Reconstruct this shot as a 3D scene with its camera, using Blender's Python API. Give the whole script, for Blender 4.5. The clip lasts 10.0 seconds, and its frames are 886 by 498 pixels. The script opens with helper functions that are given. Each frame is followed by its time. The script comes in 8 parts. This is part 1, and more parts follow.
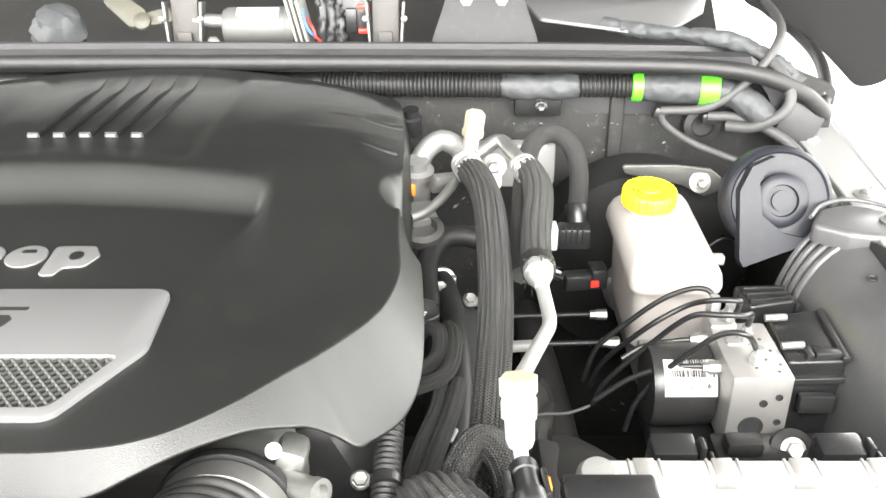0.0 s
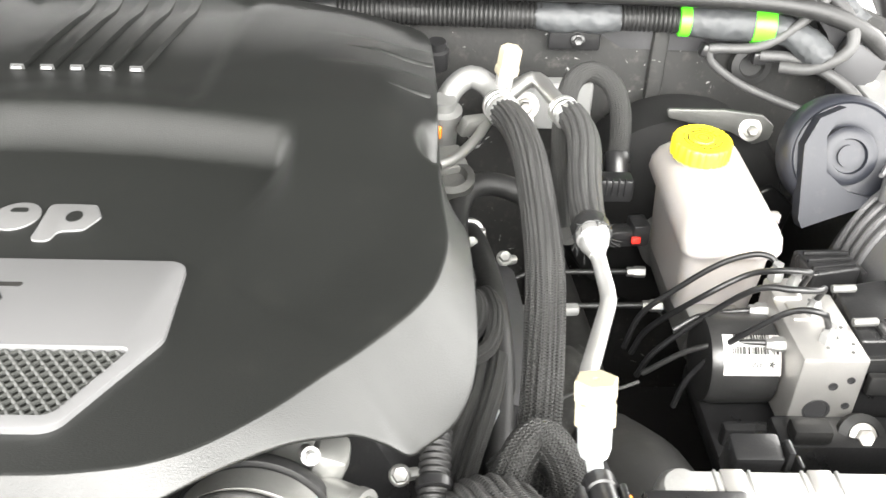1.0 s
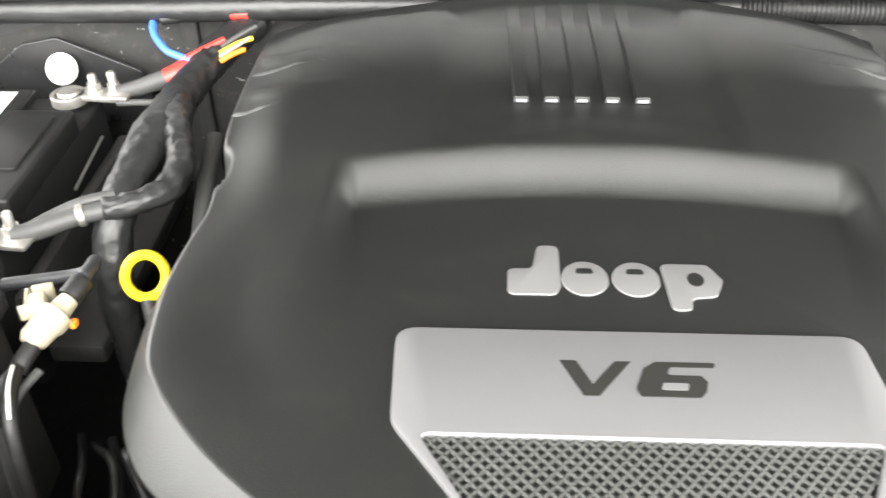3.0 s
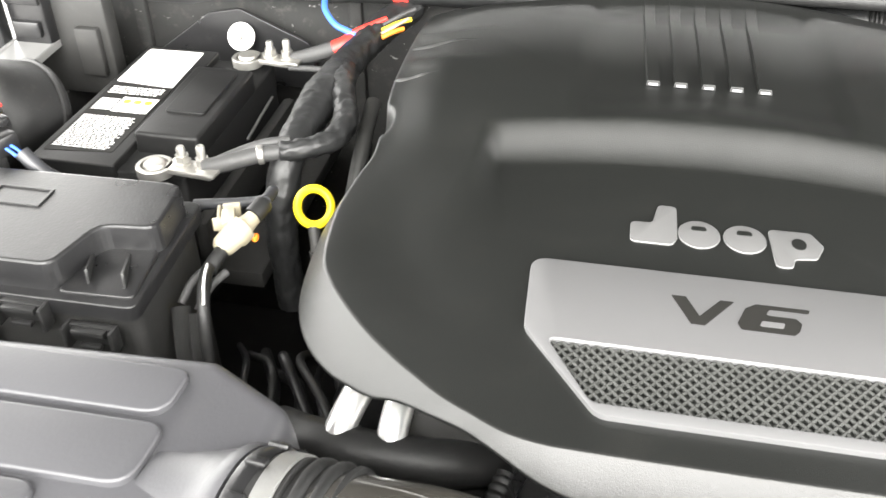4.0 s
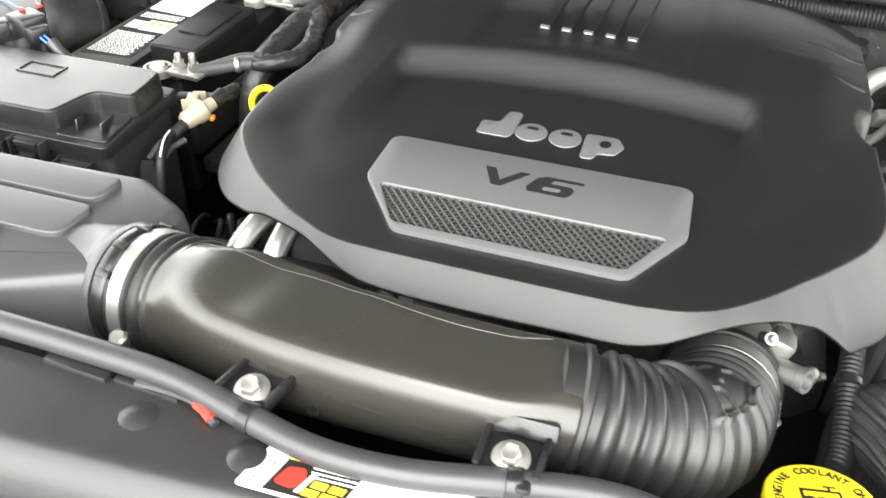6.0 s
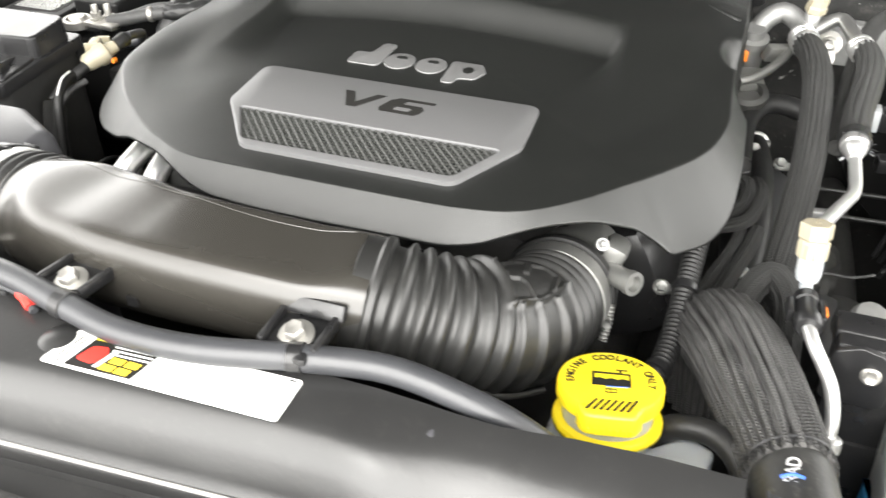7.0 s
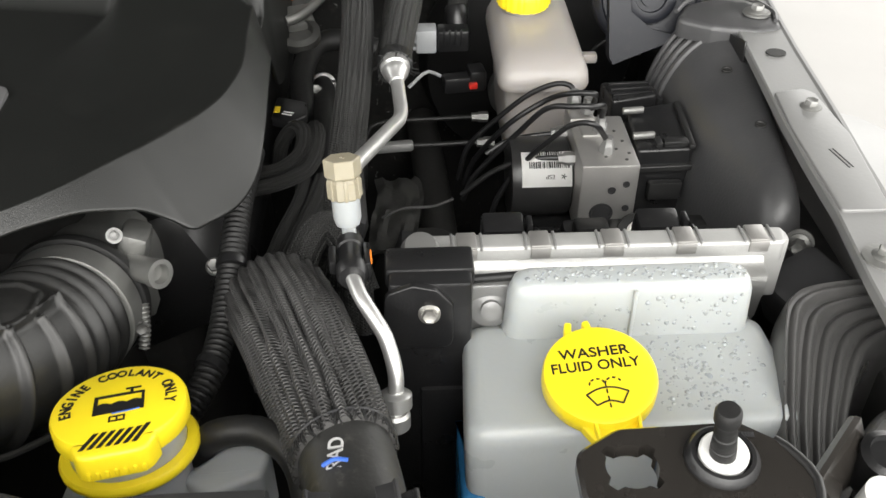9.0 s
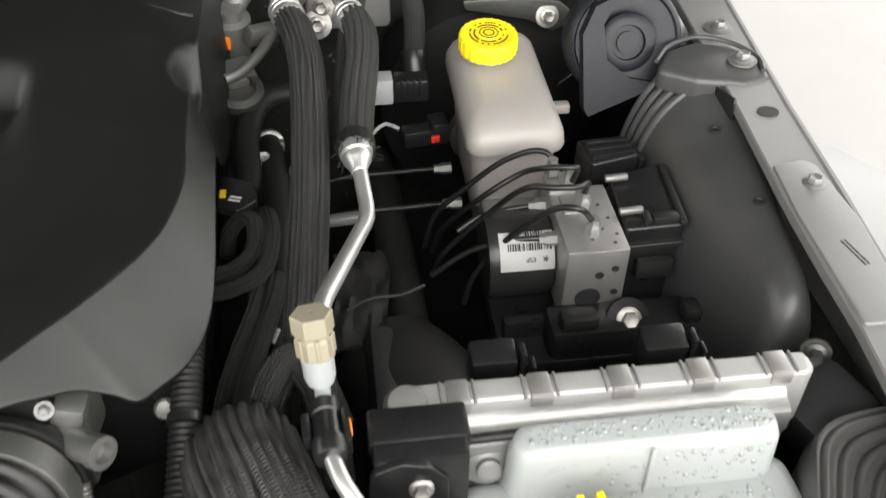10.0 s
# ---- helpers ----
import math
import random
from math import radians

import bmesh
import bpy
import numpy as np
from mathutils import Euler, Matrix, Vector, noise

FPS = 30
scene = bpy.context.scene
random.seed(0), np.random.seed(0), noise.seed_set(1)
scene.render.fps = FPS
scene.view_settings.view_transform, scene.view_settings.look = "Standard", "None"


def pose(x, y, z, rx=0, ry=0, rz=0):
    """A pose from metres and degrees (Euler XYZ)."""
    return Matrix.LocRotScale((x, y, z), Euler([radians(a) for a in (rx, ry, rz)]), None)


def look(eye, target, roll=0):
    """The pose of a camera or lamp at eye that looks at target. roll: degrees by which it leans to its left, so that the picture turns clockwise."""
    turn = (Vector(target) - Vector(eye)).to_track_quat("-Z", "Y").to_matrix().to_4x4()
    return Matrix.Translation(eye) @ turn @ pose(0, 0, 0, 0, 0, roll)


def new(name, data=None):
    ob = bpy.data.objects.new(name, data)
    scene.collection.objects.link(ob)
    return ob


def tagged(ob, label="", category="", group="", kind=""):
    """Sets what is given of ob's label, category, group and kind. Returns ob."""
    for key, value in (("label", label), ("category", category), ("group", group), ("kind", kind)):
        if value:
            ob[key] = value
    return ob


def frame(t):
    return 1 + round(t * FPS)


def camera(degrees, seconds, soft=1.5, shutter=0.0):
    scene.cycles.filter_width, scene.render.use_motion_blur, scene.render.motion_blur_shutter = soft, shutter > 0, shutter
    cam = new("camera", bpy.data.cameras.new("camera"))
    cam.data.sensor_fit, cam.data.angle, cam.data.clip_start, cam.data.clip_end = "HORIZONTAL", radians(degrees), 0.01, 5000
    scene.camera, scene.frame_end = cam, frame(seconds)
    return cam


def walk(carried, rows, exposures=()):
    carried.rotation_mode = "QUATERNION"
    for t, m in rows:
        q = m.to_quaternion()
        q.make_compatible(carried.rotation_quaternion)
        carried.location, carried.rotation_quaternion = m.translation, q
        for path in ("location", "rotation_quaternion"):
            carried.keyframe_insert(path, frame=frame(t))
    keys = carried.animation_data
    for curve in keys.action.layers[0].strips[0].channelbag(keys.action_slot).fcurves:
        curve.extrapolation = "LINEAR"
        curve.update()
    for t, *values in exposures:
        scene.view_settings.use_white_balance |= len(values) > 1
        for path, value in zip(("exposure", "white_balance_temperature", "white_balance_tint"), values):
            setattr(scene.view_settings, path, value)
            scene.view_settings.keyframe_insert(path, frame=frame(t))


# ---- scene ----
cam = camera(52.4, 10.0, shutter=0.3)
PATH = [
    (0, (0.094, 0.052, 1.418), (0.091, 1.823, 0.489), -0.1),
    (0.5, (0.087, 0.113, 1.402), (0.101, 1.835, 0.385), 1.0),
    (1, (0.048, 0.14, 1.409), (0.089, 1.815, 0.318), 1.8),
    (1.5, (-0.021, 0.137, 1.429), (0.04, 1.782, 0.292), 2.5),
    (2, (-0.118, 0.159, 1.441), (-0.079, 1.779, 0.268), 2.0),
    (2.5, (-0.23, 0.191, 1.453), (-0.232, 1.786, 0.245), 1.1),
    (3, (-0.304, 0.192, 1.468), (-0.393, 1.773, 0.246), -0.9),
    (3.2, (-0.322, 0.176, 1.466), (-0.459, 1.773, 0.269), -0.5),
    (4.3, (-0.314, 0.05, 1.49), (-0.673, 1.613, 0.295), -0.3),
    (4.5, (-0.298, 0.025, 1.493), (-0.687, 1.581, 0.3), -0.3),
    (5, (-0.242, -0.033, 1.512), (-0.695, 1.514, 0.327), -0.3),
    (5.5, (-0.167, -0.06, 1.512), (-0.66, 1.481, 0.336), 0.9),
    (5.7, (-0.134, -0.071, 1.512), (-0.624, 1.469, 0.333), 1.4),
    (6.8, (0.043, -0.093, 1.476), (-0.545, 1.404, 0.287), -0.8),
    (7, (0.075, -0.092, 1.473), (-0.499, 1.407, 0.279), -1.0),
    (7.5, (0.135, -0.077, 1.463), (-0.282, 1.463, 0.257), -0.8),
    (8, (0.176, -0.056, 1.451), (-0.025, 1.518, 0.235), -0.1),
    (8.5, (0.187, -0.023, 1.432), (0.146, 1.562, 0.212), 0.6),
    (9, (0.179, 0.013, 1.406), (0.253, 1.579, 0.165), -0.0),
    (9.5, (0.17, 0.061, 1.423), (0.307, 1.592, 0.143), 0.1),
    (10, (0.162, 0.147, 1.446), (0.365, 1.635, 0.125), 0.8),
]
walk(cam, [(t, look(eye, target, roll)) for t, eye, target, roll in PATH],
     exposures=[(0.0, 2.3), (1.0, 2.35), (2.5, 2.22), (3.2, 2.24), (4.5, 2.0), (5.0, 1.72), (5.5, 1.62), (7.0, 1.54), (7.6, 1.65), (8.2, 0.95), (8.6, 0.48), (9.0, 0.4), (9.5, 0.38), (10.0, 0.4)])

# ---- light ----
world = bpy.data.worlds.new("world")
scene.world = world
world.use_nodes = True
wn = world.node_tree
sky = wn.nodes.new("ShaderNodeTexSky")
sky.sky_type = "NISHITA"
sky.sun_disc = False
sky.sun_elevation = radians(46)
sky.sun_rotation = radians(176)
sky.dust_density = 1.0
sky.ozone_density = 1.0
grey = wn.nodes.new("ShaderNodeHueSaturation")
grey.inputs["Saturation"].default_value = 0.0
wn.links.new(sky.outputs[0], grey.inputs["Color"])
warm = wn.nodes.new("ShaderNodeMix")
warm.data_type = "RGBA"
warm.blend_type = "MULTIPLY"
warm.inputs[0].default_value = 1.0
warm.inputs[7].default_value = (1.0, 0.985, 0.95, 1)
wn.links.new(grey.outputs[0], warm.inputs[6])
wn.links.new(warm.outputs[2], wn.nodes["Background"].inputs[0])
wn.nodes["Background"].inputs[1].default_value = 0.60

sun_data = bpy.data.lights.new("sun", "SUN")
sun_data.energy = 0.35
sun_data.angle = radians(70)
sun_data.color = (1.0, 0.93, 0.84)
sun = new("sun", sun_data)
sun.matrix_world = look((0.4, -3.2, 5.6), (0, 0.5, 1.0))


# ---- materials ----
def node_mat(name):
    m = bpy.data.materials.new(name)
    m.use_nodes = True
    nt = m.node_tree
    return m, nt, nt.nodes["Principled BSDF"]


def pbr(name, col, rough=0.5, metal=0.0, var=0.15, scale=30.0, bump=0.1, bscale=400.0, rvar=0.1, spec=0.5, dust=0.0, bdist=0.001):
    """A surface with colour and roughness that vary at two scales, a fine relief and, if asked, pale dust."""
    m, nt, b = node_mat(name)
    L, N = nt.links.new, nt.nodes.new
    tc = N("ShaderNodeTexCoord")
    big = N("ShaderNodeTexNoise")
    big.inputs["Scale"].default_value = scale
    big.inputs["Detail"].default_value = 6
    L(tc.outputs["Object"], big.inputs["Vector"])
    fine = N("ShaderNodeTexNoise")
    fine.inputs["Scale"].default_value = bscale
    fine.inputs["Detail"].default_value = 3
    L(tc.outputs["Object"], fine.inputs["Vector"])
    mix = N("ShaderNodeMix")
    mix.data_type = "RGBA"
    mix.inputs[6].default_value = (*[c * (1 - var) for c in col], 1)
    mix.inputs[7].default_value = (*[min(1, c * (1 + var)) for c in col], 1)
    L(big.outputs[0], mix.inputs[0])
    out = mix.outputs[2]
    if dust:
        ramp = N("ShaderNodeMapRange")
        ramp.inputs["From Min"].default_value = 0.55
        ramp.inputs["From Max"].default_value = 0.8
        ramp.inputs["To Max"].default_value = dust
        d = N("ShaderNodeTexNoise")
        d.inputs["Scale"].default_value = scale * 3.1
        d.inputs["Detail"].default_value = 9
        d.inputs["Roughness"].default_value = 0.7
        L(tc.outputs["Object"], d.inputs["Vector"])
        L(d.outputs[0], ramp.inputs["Value"])
        mix2 = N("ShaderNodeMix")
        mix2.data_type = "RGBA"
        L(ramp.outputs[0], mix2.inputs[0])
        L(out, mix2.inputs[6])
        mix2.inputs[7].default_value = (0.32, 0.30, 0.27, 1)
        out = mix2.outputs[2]
    L(out, b.inputs["Base Color"])
    rr = N("ShaderNodeMapRange")
    rr.inputs["To Min"].default_value = max(0.03, rough - rvar)
    rr.inputs["To Max"].default_value = min(1.0, rough + rvar)
    L(big.outputs[0], rr.inputs["Value"])
    L(rr.outputs[0], b.inputs["Roughness"])
    b.inputs["Metallic"].default_value = metal
    b.inputs["Specular IOR Level"].default_value = spec
    if bump:
        bp = N("ShaderNodeBump")
        bp.inputs["Strength"].default_value = bump
        bp.inputs["Distance"].default_value = bdist
        L(fine.outputs[0], bp.inputs["Height"])
        L(bp.outputs[0], b.inputs["Normal"])
    return m


def braid_mat(name, col, hi, around=40.0, along=900.0, rough=0.55):
    """Woven sleeve: two crossing families of threads, laid out round and along the tube."""
    m, nt, b = node_mat(name)
    L, N = nt.links.new, nt.nodes.new
    uv = N("ShaderNodeTexCoord")
    sep = N("ShaderNodeSeparateXYZ")
    L(uv.outputs["UV"], sep.inputs[0])

    def mul(a, k):
        n = N("ShaderNodeMath")
        n.operation = "MULTIPLY"
        L(a, n.inputs[0])
        n.inputs[1].default_value = k
        return n.outputs[0]

    def op(kind, a, c=None):
        n = N("ShaderNodeMath")
        n.operation = kind
        L(a, n.inputs[0])
        if c is not None:
            L(c, n.inputs[1])
        return n.outputs[0]

    wob = N("ShaderNodeTexNoise")
    wob.inputs["Scale"].default_value = 60
    L(uv.outputs["Object"], wob.inputs["Vector"])
    u, v = mul(sep.outputs[0], around * 2 * math.pi), op("ADD", mul(sep.outputs[1], along), mul(wob.outputs[0], 3.0))
    s1 = op("SINE", op("ADD", u, v))
    s2 = op("SINE", op("SUBTRACT", u, v))
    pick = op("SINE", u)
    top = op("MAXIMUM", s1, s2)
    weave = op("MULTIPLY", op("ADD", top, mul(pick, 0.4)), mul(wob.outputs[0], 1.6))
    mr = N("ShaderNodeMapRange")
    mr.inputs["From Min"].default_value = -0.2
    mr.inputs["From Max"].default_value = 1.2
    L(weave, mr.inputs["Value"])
    # colour follows the weave height: shade between threads and sheen on top painted in
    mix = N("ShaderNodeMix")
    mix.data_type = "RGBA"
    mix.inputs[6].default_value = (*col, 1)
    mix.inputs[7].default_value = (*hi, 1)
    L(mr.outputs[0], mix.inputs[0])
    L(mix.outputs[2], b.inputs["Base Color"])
    bp = N("ShaderNodeBump")
    bp.inputs["Strength"].default_value = 0.8
    bp.inputs["Distance"].default_value = 0.0015
    L(weave, bp.inputs["Height"])
    L(bp.outputs[0], b.inputs["Normal"])
    b.inputs["Roughness"].default_value = rough
    return m


def milky(name, col, rough=0.35, sss=0.6, spots=0.0, trans=0.0):
    """Translucent moulded plastic."""
    m = pbr(name, col, rough, 0, 0.06, 25, 0.08, 250)
    b = m.node_tree.nodes["Principled BSDF"]
    b.inputs["Subsurface Weight"].default_value = sss
    b.inputs["Subsurface Radius"].default_value = (0.02, 0.018, 0.014)
    b.inputs["Subsurface Scale"].default_value = 0.15
    b.inputs["Transmission Weight"].default_value = trans
    return m


M = {}
M["cover"] = pbr("cover_black", (0.0055, 0.0060, 0.0054), 0.41, 0, 0.10, 9, 0.22, 1300, 0.04, 0.62, 0.015)
M["plastic"] = pbr("black_plastic", (0.011, 0.011, 0.0115), 0.30, 0, 0.2, 25, 0.15, 500, 0.1, 0.5, 0.05)
M["gloss"] = pbr("satin_black", (0.018, 0.018, 0.018), 0.32, 0, 0.2, 25, 0.08, 300, 0.08, 0.5, 0.03)
M["airbox"] = pbr("airbox_grey", (0.046, 0.046, 0.050), 0.40, 0, 0.1, 12, 0.12, 500, 0.06, 0.5, 0.03)
M["duct"] = pbr("duct_black", (0.024, 0.0225, 0.0195), 0.24, 0, 0.16, 9, 0.05, 300, 0.05, 0.55, 0.025)
M["dusty"] = pbr("dusty_rubber", (0.020, 0.020, 0.019), 0.5, 0, 0.3, 45, 0.25, 300, 0.1, 0.4, 0.16)
M["rubber"] = pbr("rubber", (0.011, 0.011, 0.011), 0.5, 0, 0.25, 40, 0.2, 350, 0.1, 0.4, 0.06)
M["hose"] = pbr("hose_grey", (0.030, 0.031, 0.034), 0.4, 0, 0.2, 40, 0.12, 350, 0.1, 0.5, 0.03)
M["deep"] = pbr("oily_black", (0.024, 0.0238, 0.023), 0.55, 0, 0.4, 18, 0.3, 120, 0.1, 0.35, 0.06)
M["bonnet"] = pbr("bonnet_lining", (0.009, 0.009, 0.009), 0.75, 0, 0.2, 8, 0.2, 120, 0.1, 0.2)
M["battery"] = pbr("battery_black", (0.010, 0.010, 0.010), 0.42, 0, 0.2, 25, 0.1, 300, 0.1, 0.25, 0.03)
M["metal_dark"] = pbr("dark_metal", (0.05, 0.05, 0.052), 0.5, 0.6, 0.3, 30, 0.2, 200, 0.15)
M["alu"] = pbr("cast_aluminium", (0.40, 0.40, 0.39), 0.42, 0.9, 0.12, 30, 0.25, 350, 0.1, 0.5)
M["alu_bright"] = pbr("machined_aluminium", (0.42, 0.41, 0.395), 0.45, 0.8, 0.1, 60, 0.12, 500, 0.08)
M["pipe"] = pbr("aluminium_pipe", (0.66, 0.66, 0.65), 0.36, 0.85, 0.08, 60, 0.06, 300, 0.08)
M["alu_dull"] = pbr("weathered_aluminium", (0.29, 0.29, 0.285), 0.62, 0.8, 0.2, 40, 0.3, 300, 0.1, 0.5, 0.1)
M["alu_weld"] = pbr("satin_aluminium", (0.42, 0.42, 0.41), 0.55, 0.55, 0.15, 40, 0.25, 300, 0.1, 0.5, 0.03)
M["zinc"] = pbr("zinc_bolt", (0.42, 0.41, 0.385), 0.46, 0.9, 0.2, 80, 0.15, 300, 0.1)
M["silver"] = pbr("silver_paint", (0.145, 0.145, 0.147), 0.42, 0.35, 0.04, 20, 0.05, 900, 0.04)
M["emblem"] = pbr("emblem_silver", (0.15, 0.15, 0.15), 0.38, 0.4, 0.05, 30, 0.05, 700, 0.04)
M["dark_print"] = pbr("dark_print", (0.012, 0.0115, 0.0105), 0.6, 0, 0.1, 30, 0, spec=0.2)
M["yellow"] = pbr("yellow_plastic", (0.86, 0.67, 0.018), 0.34, 0, 0.04, 20, 0.05, 400, 0.05)
M["white_cap"] = milky("ivory_plastic", (0.27, 0.243, 0.178), 0.45, 0.3)
M["bottle"] = milky("milky_bottle", (0.385, 0.405, 0.405), 0.30, 0.5)
M["brake"] = milky("brake_bottle", (0.32, 0.30, 0.285), 0.38, 0.5)
M["fluid"] = pbr("blue_fluid", (0.03, 0.16, 0.34), 0.25, 0, 0.2, 20, 0)
M["paper"] = pbr("white_label", (0.74, 0.74, 0.72), 0.45, 0, 0.03, 40, 0.02)
M["grey_print"] = pbr("grey_print", (0.42, 0.42, 0.42), 0.5, 0, 0.2, 60, 0.02)
M["fwall"] = pbr("firewall_mat", (0.015, 0.015, 0.0145), 0.75, 0, 0.3, 20, 0.5, 140, 0.1, 0.3, 0.12)
def flecked(m, col, scale, lo, hi):
    """Adds pale worn flecks with a ragged shape to a material."""
    nt = m.node_tree
    b = nt.nodes["Principled BSDF"]
    src = b.inputs["Base Color"].links[0].from_socket
    tc, n, mr, mix = [nt.nodes.new(k) for k in ("ShaderNodeTexCoord", "ShaderNodeTexNoise", "ShaderNodeMapRange", "ShaderNodeMix")]
    n.inputs["Scale"].default_value, n.inputs["Detail"].default_value, n.inputs["Roughness"].default_value = scale, 5, 0.6
    n.inputs["Distortion"].default_value = 1.5
    mr.inputs["From Min"].default_value, mr.inputs["From Max"].default_value = lo, hi
    mix.data_type = "RGBA"
    mix.inputs[7].default_value = (*col, 1)
    nt.links.new(tc.outputs["Object"], n.inputs["Vector"])
    nt.links.new(n.outputs[0], mr.inputs["Value"])
    nt.links.new(mr.outputs[0], mix.inputs[0])
    nt.links.new(src, mix.inputs[6])
    nt.links.new(mix.outputs[2], b.inputs["Base Color"])


flecked(M["fwall"], (0.30, 0.30, 0.29), 60, 0.665, 0.70)
M["fender"] = pbr("fender_grey", (0.24, 0.24, 0.237), 0.36, 0.3, 0.1, 14, 0.1, 300, 0.08, 0.5, 0.1)
M["flare"] = pbr("flare_grey", (0.36, 0.36, 0.36), 0.4, 0, 0.08, 6, 0.1, 300, 0.08)
M["tape"] = pbr("cloth_tape", (0.012, 0.0123, 0.0125), 0.44, 0, 0.3, 40, 0.55, 60, 0.08, 0.45, 0.02, 0.003)
M["tape_grey"] = pbr("grey_tape", (0.036, 0.038, 0.040), 0.58, 0, 0.3, 40, 0.5, 90, 0.08, 0.4, 0.05, 0.002)
M["hinge"] = pbr("hinge_paint", (0.020, 0.020, 0.021), 0.6, 0, 0.2, 30, 0.1, 300, 0.1, 0.4, 0.08)
M["motor_can"] = pbr("dull_motor_can", (0.10, 0.10, 0.098), 0.55, 0.3, 0.2, 30, 0.1, 300, 0.1, 0.4, 0.05)
M["lead_grey"] = pbr("grey_lead", (0.040, 0.040, 0.040), 0.55, 0, 0.25, 50, 0.15, 300, 0.1, 0.4, 0.10)
M["cream_plate"] = pbr("pale_plate", (0.20, 0.20, 0.185), 0.55, 0.2, 0.15, 40, 0.1, 300)
M["brown_steel"] = pbr("dull_brown_steel", (0.050, 0.047, 0.044), 0.6, 0.1, 0.25, 30, 0.2, 250, 0.1, 0.4, 0.08)
M["olive_steel"] = pbr("olive_steel", (0.060, 0.058, 0.046), 0.55, 0.2, 0.25, 40, 0.2, 250, 0.1, 0.4, 0.08)
M["lead"] = pbr("lead_black", (0.010, 0.010, 0.0105), 0.36, 0, 0.25, 50, 0.15, 300, 0.1, 0.5, 0.05)
M["bellows"] = pbr("bellows_rubber", (0.013, 0.013, 0.0125), 0.40, 0, 0.2, 30, 0.12, 350, 0.08, 0.5, 0.05)
M["cast"] = pbr("dull_casting", (0.27, 0.27, 0.26), 0.52, 0.85, 0.15, 30, 0.3, 300, 0.1)
M["cast_dark"] = pbr("oily_casting", (0.13, 0.13, 0.125), 0.5, 0.8, 0.3, 40, 0.35, 250, 0.12)
M["housing"] = pbr("housing_grey", (0.052, 0.052, 0.0535), 0.36, 0, 0.2, 20, 0.2, 400, 0.1, 0.5, 0.05)
M["scoop"] = pbr("scoop_grey", (0.062, 0.061, 0.060), 0.30, 0, 0.2, 20, 0.1, 400, 0.08, 0.7, 0.05)
M["gloss_deep"] = pbr("piano_black", (0.020, 0.018, 0.016), 0.14, 0, 0.2, 25, 0.05, 300, 0.05, 0.6, 0.02)
M["reflector"] = pbr("lamp_silver", (0.42, 0.42, 0.42), 0.22, 0.7, 0.06, 20, 0.05, 300, 0.05)
M["drop"] = milky("water_drop", (0.33, 0.35, 0.35), 0.08, 0.4)
M["clear_white"] = milky("clear_white", (0.33, 0.345, 0.35), 0.3, 0.5)
M["horn"] = pbr("horn_blue_black", (0.0095, 0.0105, 0.0145), 0.46, 0, 0.2, 20, 0.1, 300, 0.08, 0.35, 0.05)
M["green"] = pbr("green_tape", (0.09, 0.75, 0.02), 0.4, 0, 0.06, 30, 0.1, 200)
M["red"] = pbr("red_plastic", (0.62, 0.03, 0.02), 0.4, 0, 0.1, 40, 0.05)
M["blue"] = pbr("blue_wire", (0.05, 0.15, 0.6), 0.4, 0, 0.1, 40, 0.05)
M["wire_y"] = pbr("yellow_wire", (0.75, 0.55, 0.03), 0.4, 0, 0.1, 40, 0.05)
M["orange"] = pbr("orange_plastic", (0.75, 0.2, 0.02), 0.4, 0, 0.1, 40, 0.05)
M["grey_plug"] = pbr("grey_connector", (0.33, 0.34, 0.35), 0.45, 0, 0.1, 40, 0.05)
M["sky_block"] = pbr("sky_block_dark", (0.10, 0.10, 0.098), 0.8, 0, 0.1, 2, 0.1, 60)
M["concrete"] = pbr("pale_concrete", (0.40, 0.392, 0.383), 0.7, 0, 0.10, 3, 0.2, 60, 0.1, 0.4, 0)
M["lattice"] = pbr("lattice_black", (0.030, 0.031, 0.029), 0.45, 0, 0.15, 30, 0.1, 500)
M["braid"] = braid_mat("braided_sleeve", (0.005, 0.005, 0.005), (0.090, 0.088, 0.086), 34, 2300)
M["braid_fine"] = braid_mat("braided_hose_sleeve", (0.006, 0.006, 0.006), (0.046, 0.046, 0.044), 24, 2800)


# ---- kit ----
WORLD_AT = {}


def thing(name, at, label, category, group="", kind=""):
    """An empty at the base of a thing, which carries its parts."""
    ob = new(name)
    ob.empty_display_size = 0.02
    ob.location = at
    WORLD_AT[ob.name] = Vector(at)
    return tagged(ob, label, category, group, kind)


def part(name, bm, material, parent=None, label="", sharp=40.0):
    """Links a bmesh, written in world metres, as one mesh object, with its origin in its middle."""
    me = bpy.data.meshes.new(name)
    bmesh.ops.recalc_face_normals(bm, faces=bm.faces[:])
    bm.to_mesh(me)
    bm.free()
    n = len(me.vertices)
    co = np.empty(n * 3)
    me.vertices.foreach_get("co", co)
    co = co.reshape(-1, 3)
    mid = Vector(((co.min(0) + co.max(0)) / 2).tolist())
    me.transform(Matrix.Translation(-mid))
    me.polygons.foreach_set("use_smooth", [True] * len(me.polygons))
    me.set_sharp_from_angle(angle=radians(sharp))
    me.materials.append(M[material])
    ob = new(name, me)
    base = WORLD_AT[parent.name] if parent else Vector((0, 0, 0))
    ob.parent = parent
    ob.location = mid - base
    WORLD_AT[ob.name] = mid
    if label:
        ob["label"] = label
    return ob


def single(name, bm, material, label, category, group="", kind="", sharp=40.0):
    return tagged(part(name, bm, material, None, "", sharp), label, category, group, kind)


def B():
    return bmesh.new()


